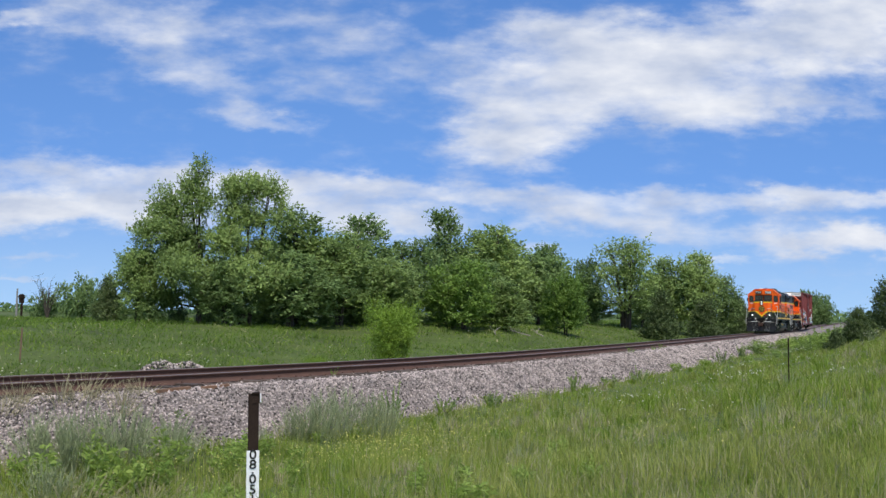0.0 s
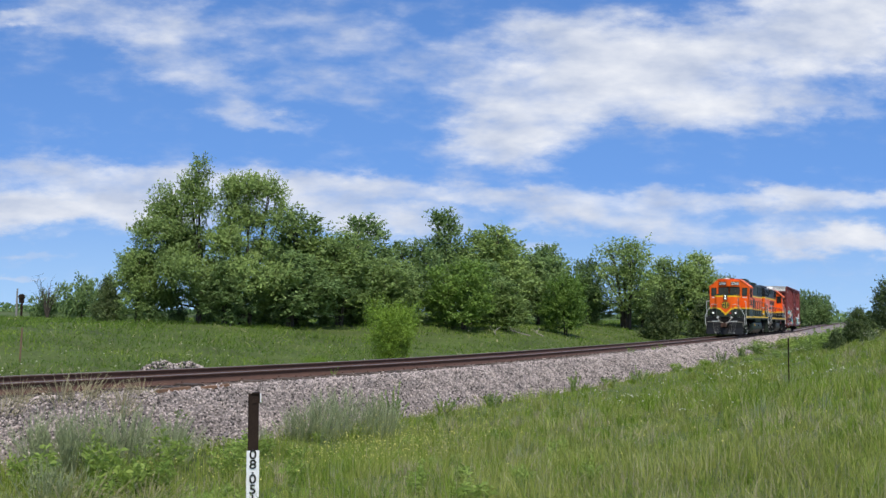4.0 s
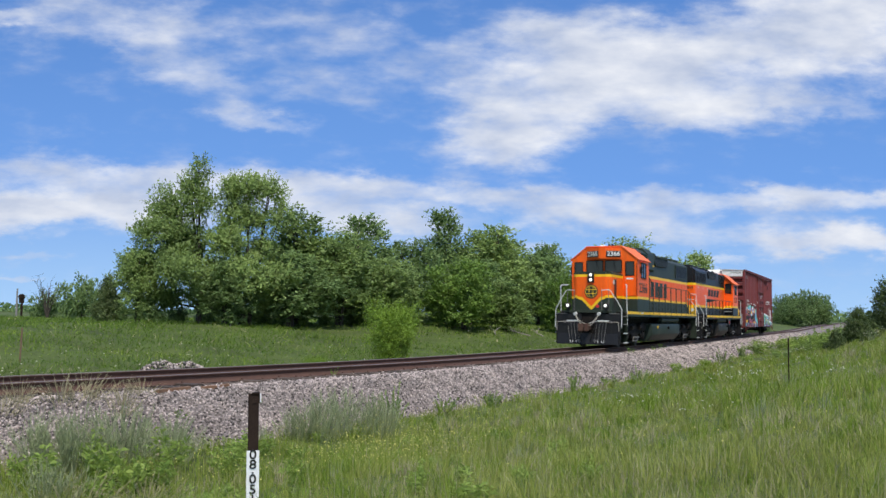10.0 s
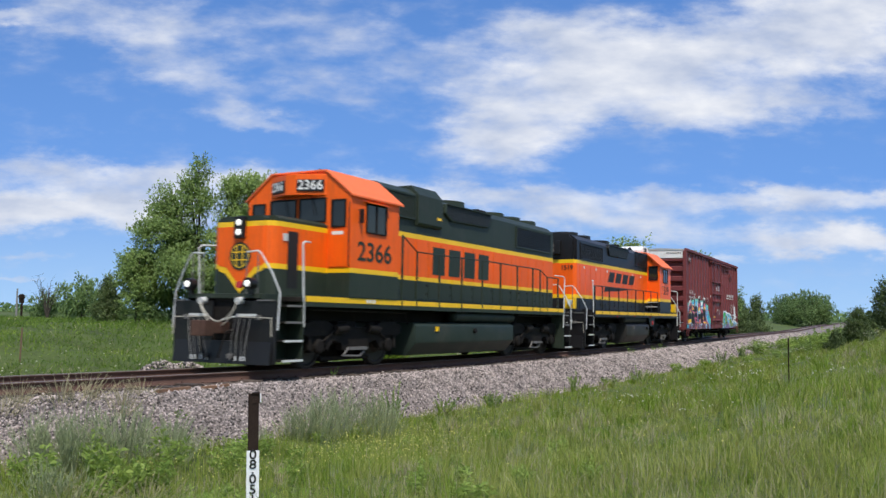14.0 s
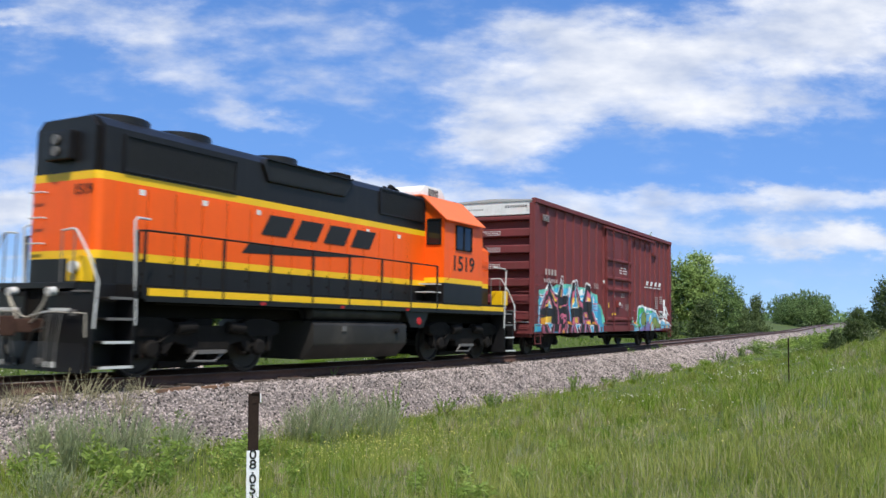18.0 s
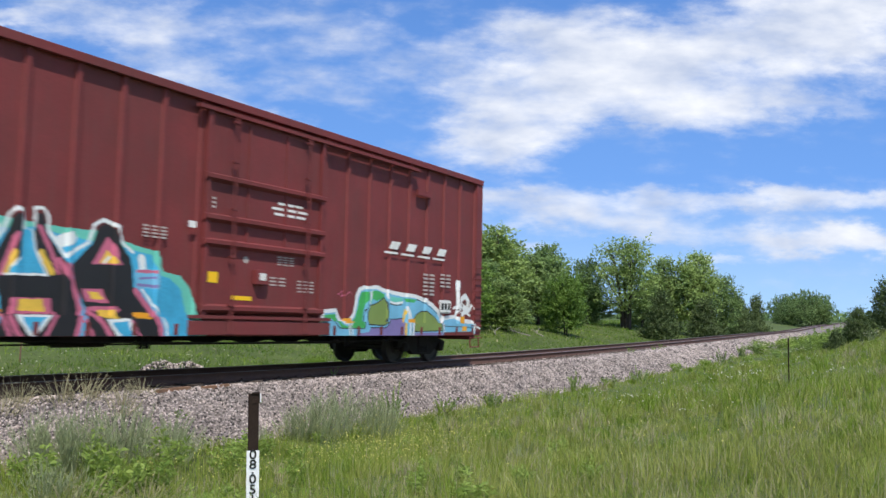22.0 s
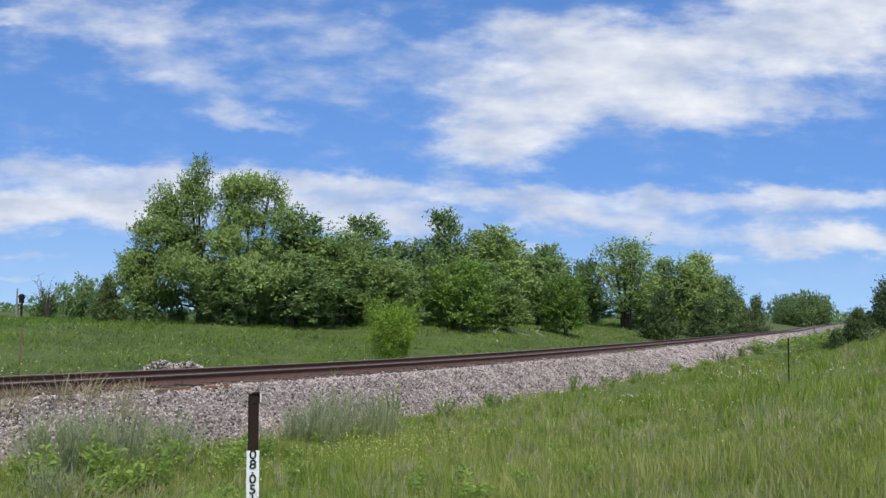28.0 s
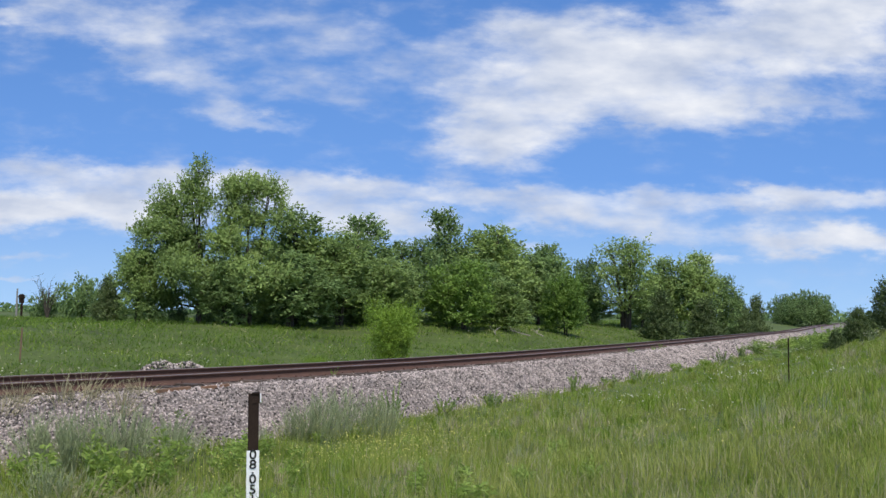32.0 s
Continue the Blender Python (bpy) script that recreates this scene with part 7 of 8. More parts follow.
shapes = [
    ("line", WHITE_, [(97.46, 0.76), (97.47, 0.94), (97.55, 1.09), (97.71, 1.23), (98.07, 1.26), (98.17, 1.1), (98.29, 1.01), (98.6, 1.05), (98.77, 1.19), (98.84, 1.42), (98.87, 1.62), (98.97, 1.77), (99.15, 1.82), (99.39, 1.8), (99.5, 1.84), (99.66, 1.85), (99.92, 1.79), (100.21, 1.75), (100.76, 1.72), (101.34, 1.7), (101.75, 1.63), (102.14, 1.53), (102.49, 1.36), (102.66, 1.16), (103.34, 1.22), (103.69, 1.13), (104.33, 1.09), (104.36, 0.83)], 0.062),
    ("fill", PALE_, [(97.47, 0.67), (97.48, 0.94), (97.56, 1.08), (97.71, 1.21), (98.07, 1.24), (98.19, 1.04), (98.36, 0.97), (98.6, 1.02), (98.78, 1.15), (98.88, 1.42), (98.91, 1.6), (99.0, 1.74), (99.15, 1.79), (99.66, 1.82), (99.92, 1.76), (100.76, 1.68), (101.34, 1.67), (101.75, 1.59), (102.1, 1.49), (102.43, 1.34), (102.59, 1.14), (102.68, 0.81), (102.61, 0.64)], 0),
    ("fill", PALE_, [(102.7, 1.12), (103.36, 1.18), (103.69, 1.08), (104.31, 1.04), (104.32, 0.83), (102.71, 0.81)], 0),
    ("fill", GREEN_, [(97.69, 1.17), (98.07, 1.2), (98.18, 1.01), (98.36, 0.93), (98.6, 0.98), (98.8, 1.12), (98.91, 1.37), (98.96, 1.59), (99.05, 1.73), (99.35, 1.75), (99.4, 1.61), (99.22, 1.5), (99.12, 1.28), (99.09, 0.9), (98.22, 0.87), (98.1, 1.01), (97.94, 1.1), (97.64, 1.13)], 0),
    ("fill", GREEN_, [(99.47, 1.77), (99.69, 1.78), (99.99, 1.71), (99.97, 1.63), (99.68, 1.54), (99.48, 1.58)], 0),
    ("fill", MINT_, [(99.4, 1.61), (99.48, 1.57), (99.46, 1.47), (99.3, 1.46)], 0),
    ("fill", MINT_, [(100.16, 1.67), (100.76, 1.64), (100.77, 1.54), (100.19, 1.54)], 0),
    ("fill", GREEN_, [(100.84, 1.64), (101.44, 1.63), (101.31, 1.55), (100.92, 1.55)], 0),
    ("fill", VIOLET_, [(98.72, 0.66), (98.79, 0.77), (99.25, 0.8), (99.32, 0.9), (99.96, 0.91), (100.21, 1.1), (100.81, 1.16), (100.83, 0.65)], 0),
    ("fill", VIOLET_, [(101.18, 0.79), (102.64, 0.81), (102.61, 0.64), (101.18, 0.65)], 0),
    ("fill", OLIVE_, [(99.24, 0.99), (99.25, 1.28), (99.38, 1.42), (99.68, 1.49), (99.97, 1.63), (100.07, 1.54), (100.11, 1.25), (100.07, 1.03), (99.87, 0.97)], 0),
    ("fill", OLIVE_, [(101.22, 0.83), (101.26, 1.09), (101.42, 1.25), (101.65, 1.34), (101.97, 1.34), (102.33, 1.2), (102.58, 1.02), (102.62, 0.85)], 0),
    ("line", BLACK_, [(99.24, 0.98), (99.25, 1.28), (99.38, 1.42), (99.68, 1.49), (99.97, 1.63), (100.07, 1.54), (100.11, 1.25), (100.07, 1.03), (99.87, 0.96), (99.24, 0.98)], 0.014),
    ("line", BLACK_, [(101.22, 0.83), (101.26, 1.09), (101.42, 1.25), (101.65, 1.34), (101.97, 1.34), (102.33, 1.2), (102.58, 1.02), (102.62, 0.85), (101.23, 0.82)], 0.014),
    ("line", BLACK_, [(97.56, 1.09), (97.76, 1.1), (97.96, 1.04), (98.13, 0.89), (99.09, 0.88), (99.18, 1.23), (99.27, 1.46)], 0.012),
    ("line", BLACK_, [(100.16, 1.5), (100.46, 1.46), (100.77, 1.48)], 0.012),
    ("line", WHITE_, [(100.16, 1.54), (100.46, 1.5), (100.78, 1.54)], 0.027),
    ("line", BLACK_, [(100.15, 1.12), (100.48, 1.12), (100.8, 1.15)], 0.012),
    ("line", BLACK_, [(99.32, 0.91), (99.96, 0.91), (100.18, 1.08)], 0.012),
    ("line", WHITE_, [(99.36, 1.77), (99.44, 1.67), (99.4, 1.47)], 0.02),
    ("line", WHITE_, [(99.47, 1.78), (99.45, 1.61)], 0.02),
    ("line", WHITE_, [(100.07, 1.73), (100.1, 1.62)], 0.025),
    ("line", BLACK_, [(101.44, 1.63), (101.75, 1.56), (102.1, 1.46), (102.47, 1.28)], 0.012),
    ("line", BLACK_, [(102.71, 0.97), (103.65, 0.96), (104.29, 0.93)], 0.012),
    ("line", YELLOW_, [(100.9, 1.33), (100.83, 1.09), (100.83, 0.65)], 0.05),
    ("line", WHITE_, [(100.96, 1.42), (101.04, 1.11), (101.04, 0.65)], 0.037),
    ("line", BLACK_, [(101.06, 1.42), (101.12, 0.65)], 0.012),
    ("line", WHITE_, [(101.09, 1.4), (101.21, 1.12), (101.17, 0.65)], 0.035),
    ("line", WHITE_, [(98.48, 1.01), (98.54, 0.67)], 0.02),
    ("line", WHITE_, [(98.58, 1.03), (98.64, 0.67)], 0.02),
    ("line", BLACK_, [(98.53, 1.01), (98.59, 0.67)], 0.01),
    ("line", WHITE_, [(102.63, 1.19), (102.71, 0.81)], 0.02),
    ("fill", AMBER_, [(98.33, 1.1), (98.67, 1.12), (98.68, 1.01), (98.36, 1.0)], 0),
    ("fill", AMBER_, [(100.97, 1.13), (101.38, 1.14), (101.38, 1.04), (100.97, 1.05)], 0),
    ("fill", AMBER_, [(103.58, 1.24), (103.94, 1.25), (103.94, 1.03), (103.69, 1.07)], 0),
    ("fill", AMBER_, [(103.65, 0.97), (103.92, 0.97), (103.93, 0.84), (103.66, 0.84)], 0),
    ("line", WHITE_, [(103.49, 2.15), (103.49, 2.02)], 0.088),
    ("line", WHITE_, [(103.5, 1.9), (103.53, 1.53), (103.44, 1.3)], 0.056),
    ("line", WHITE_, [(103.64, 1.4), (103.75, 1.72), (103.96, 1.82), (104.14, 1.67), (104.02, 1.41), (103.81, 1.31)], 0.075),
    ("line", WHITE_, [(103.88, 1.54), (104.1, 1.35), (104.31, 1.55)], 0.062),
    ("line", WHITE_, [(103.31, 1.46), (103.63, 1.55), (104.24, 1.27)], 0.037),
    ("line", WHITE_, [(104.4, 1.49), (104.64, 1.17), (104.38, 1.01), (104.69, 0.91)], 0.025),
    ("line", BLACK_, [(103.76, 1.41), (103.88, 1.66), (104.05, 1.59)], 0.01),
    ("line", BLACK_, [(103.48, 1.4), (103.64, 1.48)], 0.01),
    ("line", WHITE_, [(102.55, 1.64), (103.09, 1.65), (103.1, 1.32), (102.56, 1.33), (102.55, 1.64)], 0.015),
    ("line", PINK_, [(98.13, 1.63), (98.33, 1.73), (98.26, 1.59), (98.57, 1.71), (98.67, 1.66)], 0.008),
]
sprayed("graffiti", "large sprayed letters in black, pink and yellow on blue", 86.52, 94.2, 0.725, 2.85, letters)
sprayed("graffiti", "sprayed shapes in green, pale blue and violet with white edges", 97.2, 104.7, 0.725, 2.4, shapes)

# ---- grass ----
def grass_field(name, label, seed, x, y, z, height, width, mats, pick, lean=0.35, simple=False):
    """Blades of two bent segments each."""
    rg = np.random.RandomState(seed)
    n = len(x)
    ang = rg.uniform(0, 6.283, n)
    side = np.stack([np.cos(ang), np.sin(ang), np.zeros(n)], -1)
    la = rg.uniform(0, 6.283, n)
    tilt = np.stack([np.cos(la), np.sin(la), np.zeros(n)], -1) * (np.abs(rg.normal(0, lean, n)) * height)[:, None]
    base = np.stack([x, y, z - 0.03], -1)
    up = np.array([0, 0, 1.0])
    mid = base + up * (height * 0.55)[:, None] + tilt * 0.3
    tip = base + up * (height * rg.uniform(0.85, 1.0, n))[:, None] + tilt
    w = side * (width / 2)[:, None]
    if simple:  # straight blades far off
        v = np.stack([base - w, base + w, tip + w * 0.3, tip - w * 0.3], 1).reshape(-1, 3)
        q, ids = np.arange(n * 4).reshape(-1, 4), pick
    else:
        v = np.stack([base - w, base + w, mid + w * 0.8, mid - w * 0.8, tip + w * 0.15, tip - w * 0.15], 1).reshape(-1, 3)
        i = np.arange(n)[:, None] * 6
        q, ids = np.concatenate([i + np.array([[0, 1, 2, 3]]), i + np.array([[3, 2, 4, 5]])], 1).reshape(-1, 4), np.repeat(pick, 2)
    ob = new(name, quads_mesh(name, v, q, mats, ids))
    return tagged(ob, label, "grass", kind="stuff")


def fan(rg, n, d0, d1, a0, a1, power=1.0):
    """Points in front of the bank, denser close by: distance and bearing."""
    d = d0 * (d1 / d0) ** (rg.rand(n) ** power)
    a = TURN + np.radians(rg.uniform(a0, a1, n))
    return EYE.x + d * np.sin(a), EYE.y + d * np.cos(a), d


def patchy(x, y, k=1.0):
    return 0.5 + 0.25 * np.sin(x * 0.7 * k + 2 * np.sin(y * 0.43 * k)) + 0.25 * np.sin(y * 0.9 * k + 1.7 * np.sin(x * 0.5 * k + 1))


rg = np.random.RandomState(21)
x, y, d = fan(rg, 250000, 7.0, 120, -31, 31, 0.85)
sdist = y - course_y(x)
edge = -3.05 - 0.30 * np.sin(x * 1.3) * np.sin(x * 0.37 + 1) - 0.25 * rg.rand(len(x)) ** 2 + 0.5 * (rg.rand(len(x)) < 0.10)
ok = sdist < edge
x, y, d = x[ok], y[ok], d[ok]
pt = patchy(x, y)
h = (0.08 + 0.17 * pt) * rg.uniform(0.4, 1.4, len(x)) * (0.65 + 0.75 * patchy(x, y, 3.7))
lush = 0.75 * np.clip((d - 9) / 14 + 0.5 * np.sin(x * 0.31 + 1.3 * np.sin(y * 0.4)), 0.1, 0.9)
pick = np.where(rg.rand(len(x)) < lush, 3, 0)
pick = np.where(rg.rand(len(x)) < 0.05 + 0.28 * patchy(x, y, 2.3) ** 2 * (1.2 - lush), 1, pick)
pick = np.where(rg.rand(len(x)) < 0.07 * patchy(x + 9, y, 1.4) * (1.1 - lush), 2, pick)
wid = np.maximum(0.007, d * 0.00080) * rg.uniform(0.6, 1.3, len(x))
zz = land(x, y)
for far, label in ((False, "rough green roadside grass with dry stalks on the near bank"), (True, "lush green grass further along the bank")):
    m = (d > 18) == far
    grass_field("grass", label, 22 + far, x[m], y[m], zz[m], h[m], wid[m], [BLADE, BLADE_DRY, LEAF_GREY, BLADE_LUSH], pick[m], 0.42, far)

# seed heads on thin stalks
gx2, gy2, gd = fan(rg, 3600, 7.4, 34, -31, 31, 0.8)
ok = (gy2 - course_y(gx2) < -3.7) & (rg.rand(len(gx2)) < 0.15 + 0.85 * patchy(gx2, gy2, 1.6) ** 2)
gx2, gy2, gd = gx2[ok], gy2[ok], gd[ok]
gh = rg.uniform(0.30, 0.55, len(gx2))
grass_field("grass", "thin straw coloured seed stalks over the near grass", 28, gx2, gy2, land(gx2, gy2), gh, np.full(len(gx2), 0.005), [BLADE_DRY], np.zeros(len(gx2)), 0.25)
# tufts of longer blades that lean out from their middle, each tuft of one growth
tx, ty, td = fan(rg, 1500, 7.2, 46, -31, 31, 0.8)
ok = ty - course_y(tx) < -3.4
tx, ty, td = tx[ok], ty[ok], td[ok]
own = np.repeat(np.arange(len(tx)), 34)
size = (rg.uniform(0.16, 0.42, len(tx)) * (0.6 + 0.6 * patchy(tx, ty, 1.9)))[own]
ring, way = np.abs(rg.normal(0, 0.5, len(own))), rg.uniform(0, 6.283, len(own))
x, y, d = tx[own] + np.cos(way) * ring * size * 0.7, ty[own] + np.sin(way) * ring * size * 0.7, td[own]
kinds = rg.choice(4, len(tx), p=(0.42, 0.08, 0.03, 0.47))[own]
grass_field("grass", "tufts of longer green and straw coloured grass on the near bank", 27, x, y, land(x, y), size * rg.uniform(0.6, 1.25, len(own)), np.maximum(0.007, d * 0.00075) * rg.uniform(0.6, 1.3, len(own)), [BLADE, BLADE_DRY, LEAF_GREY, BLADE_LUSH], kinds, 0.55)

x, y, d = fan(rg, 170000, 17, 170, -33, 30, 0.7)
sdist = y - course_y(x)
ok = (sdist > 2.9 + 0.4 * rg.rand(len(x))) & (sdist < 60)
x, y, d = x[ok], y[ok], d[ok]
h = (0.08 + 0.20 * patchy(x, y)) * rg.uniform(0.4, 1.4, len(x))
pick = np.where(rg.rand(len(x)) < 0.06 + 0.42 * patchy(x * 0.6, y * 1.3, 0.9) ** 2, 2, 0)
pick = np.where(rg.rand(len(x)) < 0.03, 1, pick)
grass_field("grass", "green meadow grass between the track and the tree line", 23, x, y, land(x, y), h, np.maximum(0.010, d * 0.0009) * rg.uniform(0.6, 1.3, len(x)), [BLADE_MEADOW, BLADE_DRY, BLADE_LUSH], pick, 1.25, True)

# a fringe of taller grass along the far shoulder
x = rg.uniform(4, 90, 16000) ** 1.0
y = course_y(x) + 3.0 + 1.6 * rg.rand(len(x))
d = np.hypot(x - EYE.x, y - EYE.y)
grass_field("grass", "taller grass along the far shoulder of the track", 24, x, y, land(x, y), rg.uniform(0.2, 0.5, len(x)), np.maximum(0.008, d * 0.0008), [BLADE_MEADOW, BLADE_DRY], np.where(rg.rand(len(x)) < 0.2, 1, 0), 0.6, True)


# ---- flowers ----
def flower_field(name, label, seed, x, y, height, size, mat):
    rg = np.random.RandomState(seed)
    n = len(x)
    z = land(x, y) + height
    unit = np.array([(1, 0, 0), (-0.5, 0.87, 0), (-0.5, -0.87, 0), (0, 0, 0.7), (0, 0, -0.4)], float)
    tri = np.array([(0, 1, 3), (1, 2, 3), (2, 0, 3), (1, 0, 4), (2, 1, 4), (0, 2, 4)])
    v = unit[None] * (size * rg.uniform(0.5, 1.2, n))[:, None, None] + np.stack([x, y, z], -1)[:, None]
    f = (tri[None] + 5 * np.arange(n)[:, None, None]).reshape(-1, 3)
    stem_b = np.stack([x, y, z - height], -1)
    wv = np.array([0.004, -0.003, 0.0])
    sv = np.stack([stem_b - wv, stem_b + wv, np.stack([x, y, z], -1)], 1).reshape(-1, 3)
    sf = np.arange(n * 3).reshape(-1, 3) + n * 5
    me = quads_mesh(name, np.concatenate([v.reshape(-1, 3), sv]), np.concatenate([f, sf]), [mat, BLADE], np.concatenate([np.zeros(n * 6), np.ones(n)]))
    return tagged(new(name, me), label, "flowers", kind="stuff")


def clumped(rg, n, x, y, keep):
    c = rg.choice(len(x), n)
    return x[c] + rg.normal(0, keep, n), y[c] + rg.normal(0, keep, n)


x, y, d = fan(rg, 900, 13, 60, 9, 30, 0.55)
ok = (y - course_y(x) < -3.6)
x, y = clumped(rg, 380, x[ok][:34], y[ok][:34], 0.34)
ok = y - course_y(x) < -3.4
flower_field("white_flowers", "small white wildflowers in the grass", 31, x[ok], y[ok], 0.30 + 0.15 * rg.rand(ok.sum()), 0.022, PETAL_WHITE)
x, y = clumped(rg, 800, np.array([11.9, 10.6, 12.8, 9.6, 14.0, 8.2, 9.0, 10.0, 11.2, 15.5]), np.array([-4.9, -5.7, -4.6, -6.2, -5.2, -5.0, -6.6, -7.2, -6.6, -5.0]), 0.5)
ok = y - course_y(x) < -3.5
flower_field("yellow_flowers", "yellow clover flowers in the tall grass", 32, x[ok], y[ok], 0.20 + 0.26 * rg.rand(ok.sum()), 0.014, PETAL_YELLOW)
x, y, d = fan(rg, 1700, 19, 90, -33, 20, 0.8)
xc, yc = clumped(rg, 1500, x[:160], y[:160], 0.7)
x, y = np.concatenate([x, xc]), np.concatenate([y, yc])
ok = (y - course_y(x) > 3.2) & (y - course_y(x) < 4 + 12 * rg.rand(len(x)) ** 1.7)
flower_field("white_flowers", "white wildflowers in the meadow beyond the track", 33, x[ok], y[ok], 0.30 + 0.2 * rg.rand(ok.sum()), 0.028, PETAL_WHITE)
x, y, d = fan(rg, 500, 9, 40, -20, 28, 0.8)
ok = y - course_y(x) < -3.8
flower_field("yellow_flowers", "scattered yellow wildflowers in the near grass", 34, x[ok], y[ok], 0.28 + 0.15 * rg.rand(ok.sum()), 0.016, PETAL_YELLOW)


# ---- weeds and bushes, each a plant of its own ----
def weed_mesh(seed, kind):
    """A clump of stems with leaves: height 1, spread 1."""
    rg = np.random.RandomState(seed)
    wood = Geo()
    spec = {"grey": (84, 26, 0.105, 0.11, LEAF_GREY), "leaf": (16, 18, 0.28, 0.24, LEAF_WEED), "dark": (12, 60, 0.13, 0.40, LEAF_MID), "dry": (40, 8, 0.07, 0.22, BLADE_DRY), "sprig": (5, 14, 0.22, 0.5, LEAF_BRIGHT)}[kind]
    stems, leaves, ls, wide, mat = spec
    pos, way = [], []
    for s in range(stems):
        a, r = rg.uniform(0, 6.283), rg.uniform(0, 0.45)
        b = Vector((math.cos(a) * r, math.sin(a) * r, -0.05))
        top = b + Vector((math.cos(a) * (0.15 + r * 0.8) + rg.normal() * 0.12, math.sin(a) * (0.15 + r * 0.8) + rg.normal() * 0.12, rg.uniform(0.55, 1.0) * (1.1 - r * 0.9)))
        mid = b.lerp(top, 0.5) + Vector((0, 0, 0.08))
        wood.tube([b, mid, top], [0.007, 0.006, 0.003], 3, ends=False)
        for k in range(leaves):
            f = 0.15 + 0.85 * (k + rg.rand()) / leaves
            p = b.lerp(mid, f * 2) if f < 0.5 else mid.lerp(top, f * 2 - 1)
            d = Vector(rg.normal(0, 1, 3)).normalized()
            d.z = abs(d.z) * 0.7
            if kind == "grey":
                d = Vector((d.x * 0.55, d.y * 0.55, 0.9)).normalized()
            pos.append(p + d * ls * 0.4)
            way.append(d)
    pos, way = np.array([tuple(p) for p in pos]), np.array([tuple(p) for p in way])
    n = len(pos)
    side = np.cross(way, rg.normal(size=(n, 3)))
    side /= np.linalg.norm(side, axis=1)[:, None] + 1e-6
    sz = ls * rg.uniform(0.5, 1.2, n)[:, None]
    v = np.stack([pos - way * sz * 0.5, pos + side * sz * wide * 0.5, pos + way * sz * 0.6 - np.array([0, 0, 1]) * sz * 0.15, pos - side * sz * wide * 0.5], 1).reshape(-1, 3)
    return wood.mesh("stalk", BLADE_DRY if kind == "dry" else LEAF_GREY if kind == "grey" else LEAF_MID), quads_mesh("foliage", v, np.arange(n * 4).reshape(-1, 4), [mat])


WEEDS = {k: [weed_mesh(40 + i + 7 * j, k) for j in range(2)] for i, k in enumerate(("grey", "leaf", "dark", "dry", "sprig"))}
WORDS = {"grey": ("weed", "tall grey green feathery weed at the ballast's foot"), "leaf": ("weed", "bright green broad leaved weed in the grass"), "dark": ("weed", "dark green upright weed at the ballast's edge"), "dry": ("dry_grass_tuft", "tuft of dry pale grass beside the rail"), "sprig": ("weed", "small green weed growing between the stones")}


def plant_weed(kind, x, y, h, r, i, z=None):
    nm, label = WORDS[kind]
    t = thing(nm, pose(x, y, (land_z(x, y) if z is None else z) - 0.02, 0, 0, i * 67), label, "grass" if kind == "dry" else "weed", "trackside weeds")
    for pn, me in zip(("stalk", "foliage"), WEEDS[kind][i % 2]):
        part(pn, me, None, t, kind="stuff").scale = (r * 1.3, r * 1.3, h)


NEAR_WEEDS = [("dry", 6.3, -4.9, 0.55, 0.5), ("dry", 5.9, -5.3, 0.5, 0.5), ("grey", 6.1, -4.6, 0.6, 0.4), ("dry", 6.9, -5.3, 0.42, 0.5), ("leaf", 6.6, -5.0, 0.5, 0.26), ("leaf", 8.9, -4.6, 0.52, 0.26), ("grey", 7.5, -3.2, 0.92, 0.50), ("grey", 8.3, -3.15, 0.85, 0.52), ("grey", 9.0, -3.3, 0.66, 0.40), ("grey", 6.9, -3.3, 0.85, 0.45), ("grey", 8.0, -3.7, 0.7, 0.45), ("leaf", 7.4, -3.6, 0.60, 0.30), ("leaf", 7.0, -4.2, 0.70, 0.30), ("leaf", 8.25, -4.1, 0.66, 0.26), ("leaf", 7.2, -4.7, 0.58, 0.28), ("leaf", 6.4, -4.0, 0.6, 0.3), ("leaf", 7.75, -4.6, 0.5, 0.22), ("grey", 7.0, -3.7, 0.8, 0.45), ("grey", 8.7, -3.7, 0.62, 0.4)]
MID_WEEDS = [("grey", 11.7, -3.8, 0.88, 0.50), ("grey", 12.5, -3.8, 1.0, 0.62), ("grey", 13.9, -3.5, 0.74, 0.46), ("grey", 11.5, -3.5, 0.62, 0.38), ("grey", 13.1, -4.2, 0.7, 0.45), ("dark", 15.2, -3.0, 0.85, 0.24), ("dark", 19.1, -3.3, 0.40, 0.34), ("dark", 17.1, -3.05, 0.46, 0.30), ("leaf", 9.7, -4.0, 0.46, 0.28), ("dark", 19.6, -2.85, 0.34, 0.32)]
FAR_WEEDS = [("dark", 24.8, -2.95, 0.62, 0.30), ("dark", 32.6, -2.2, 0.44, 0.24), ("dark", 54.5, -1.4, 0.9, 0.5), ("dark", 47.3, -1.9, 0.8, 0.45), ("leaf", 41.3, -7.6, 0.9, 0.5), ("dark", 30.5, -3.2, 0.5, 0.4), ("dark", 27.5, -3.1, 0.4, 0.4), ("leaf", 37.0, -2.6, 0.5, 0.4), ("dark", 60.0, -1.0, 1.0, 0.6), ("dark", 44.0, -6.8, 0.9, 0.6)] + [("leaf", 40.0 + 3.1 * k, -2.9 + 0.9 * math.sin(k * 2.1), 0.34 + 0.06 * (k % 4), 0.4) for k in range(9)] + [("leaf", 62.0 + 5.5 * k, -0.6 + 0.055 * (k * 5.5) + 0.5 * math.sin(k * 1.7), 0.75 + 0.12 * (k % 3), 1.0) for k in range(12)]
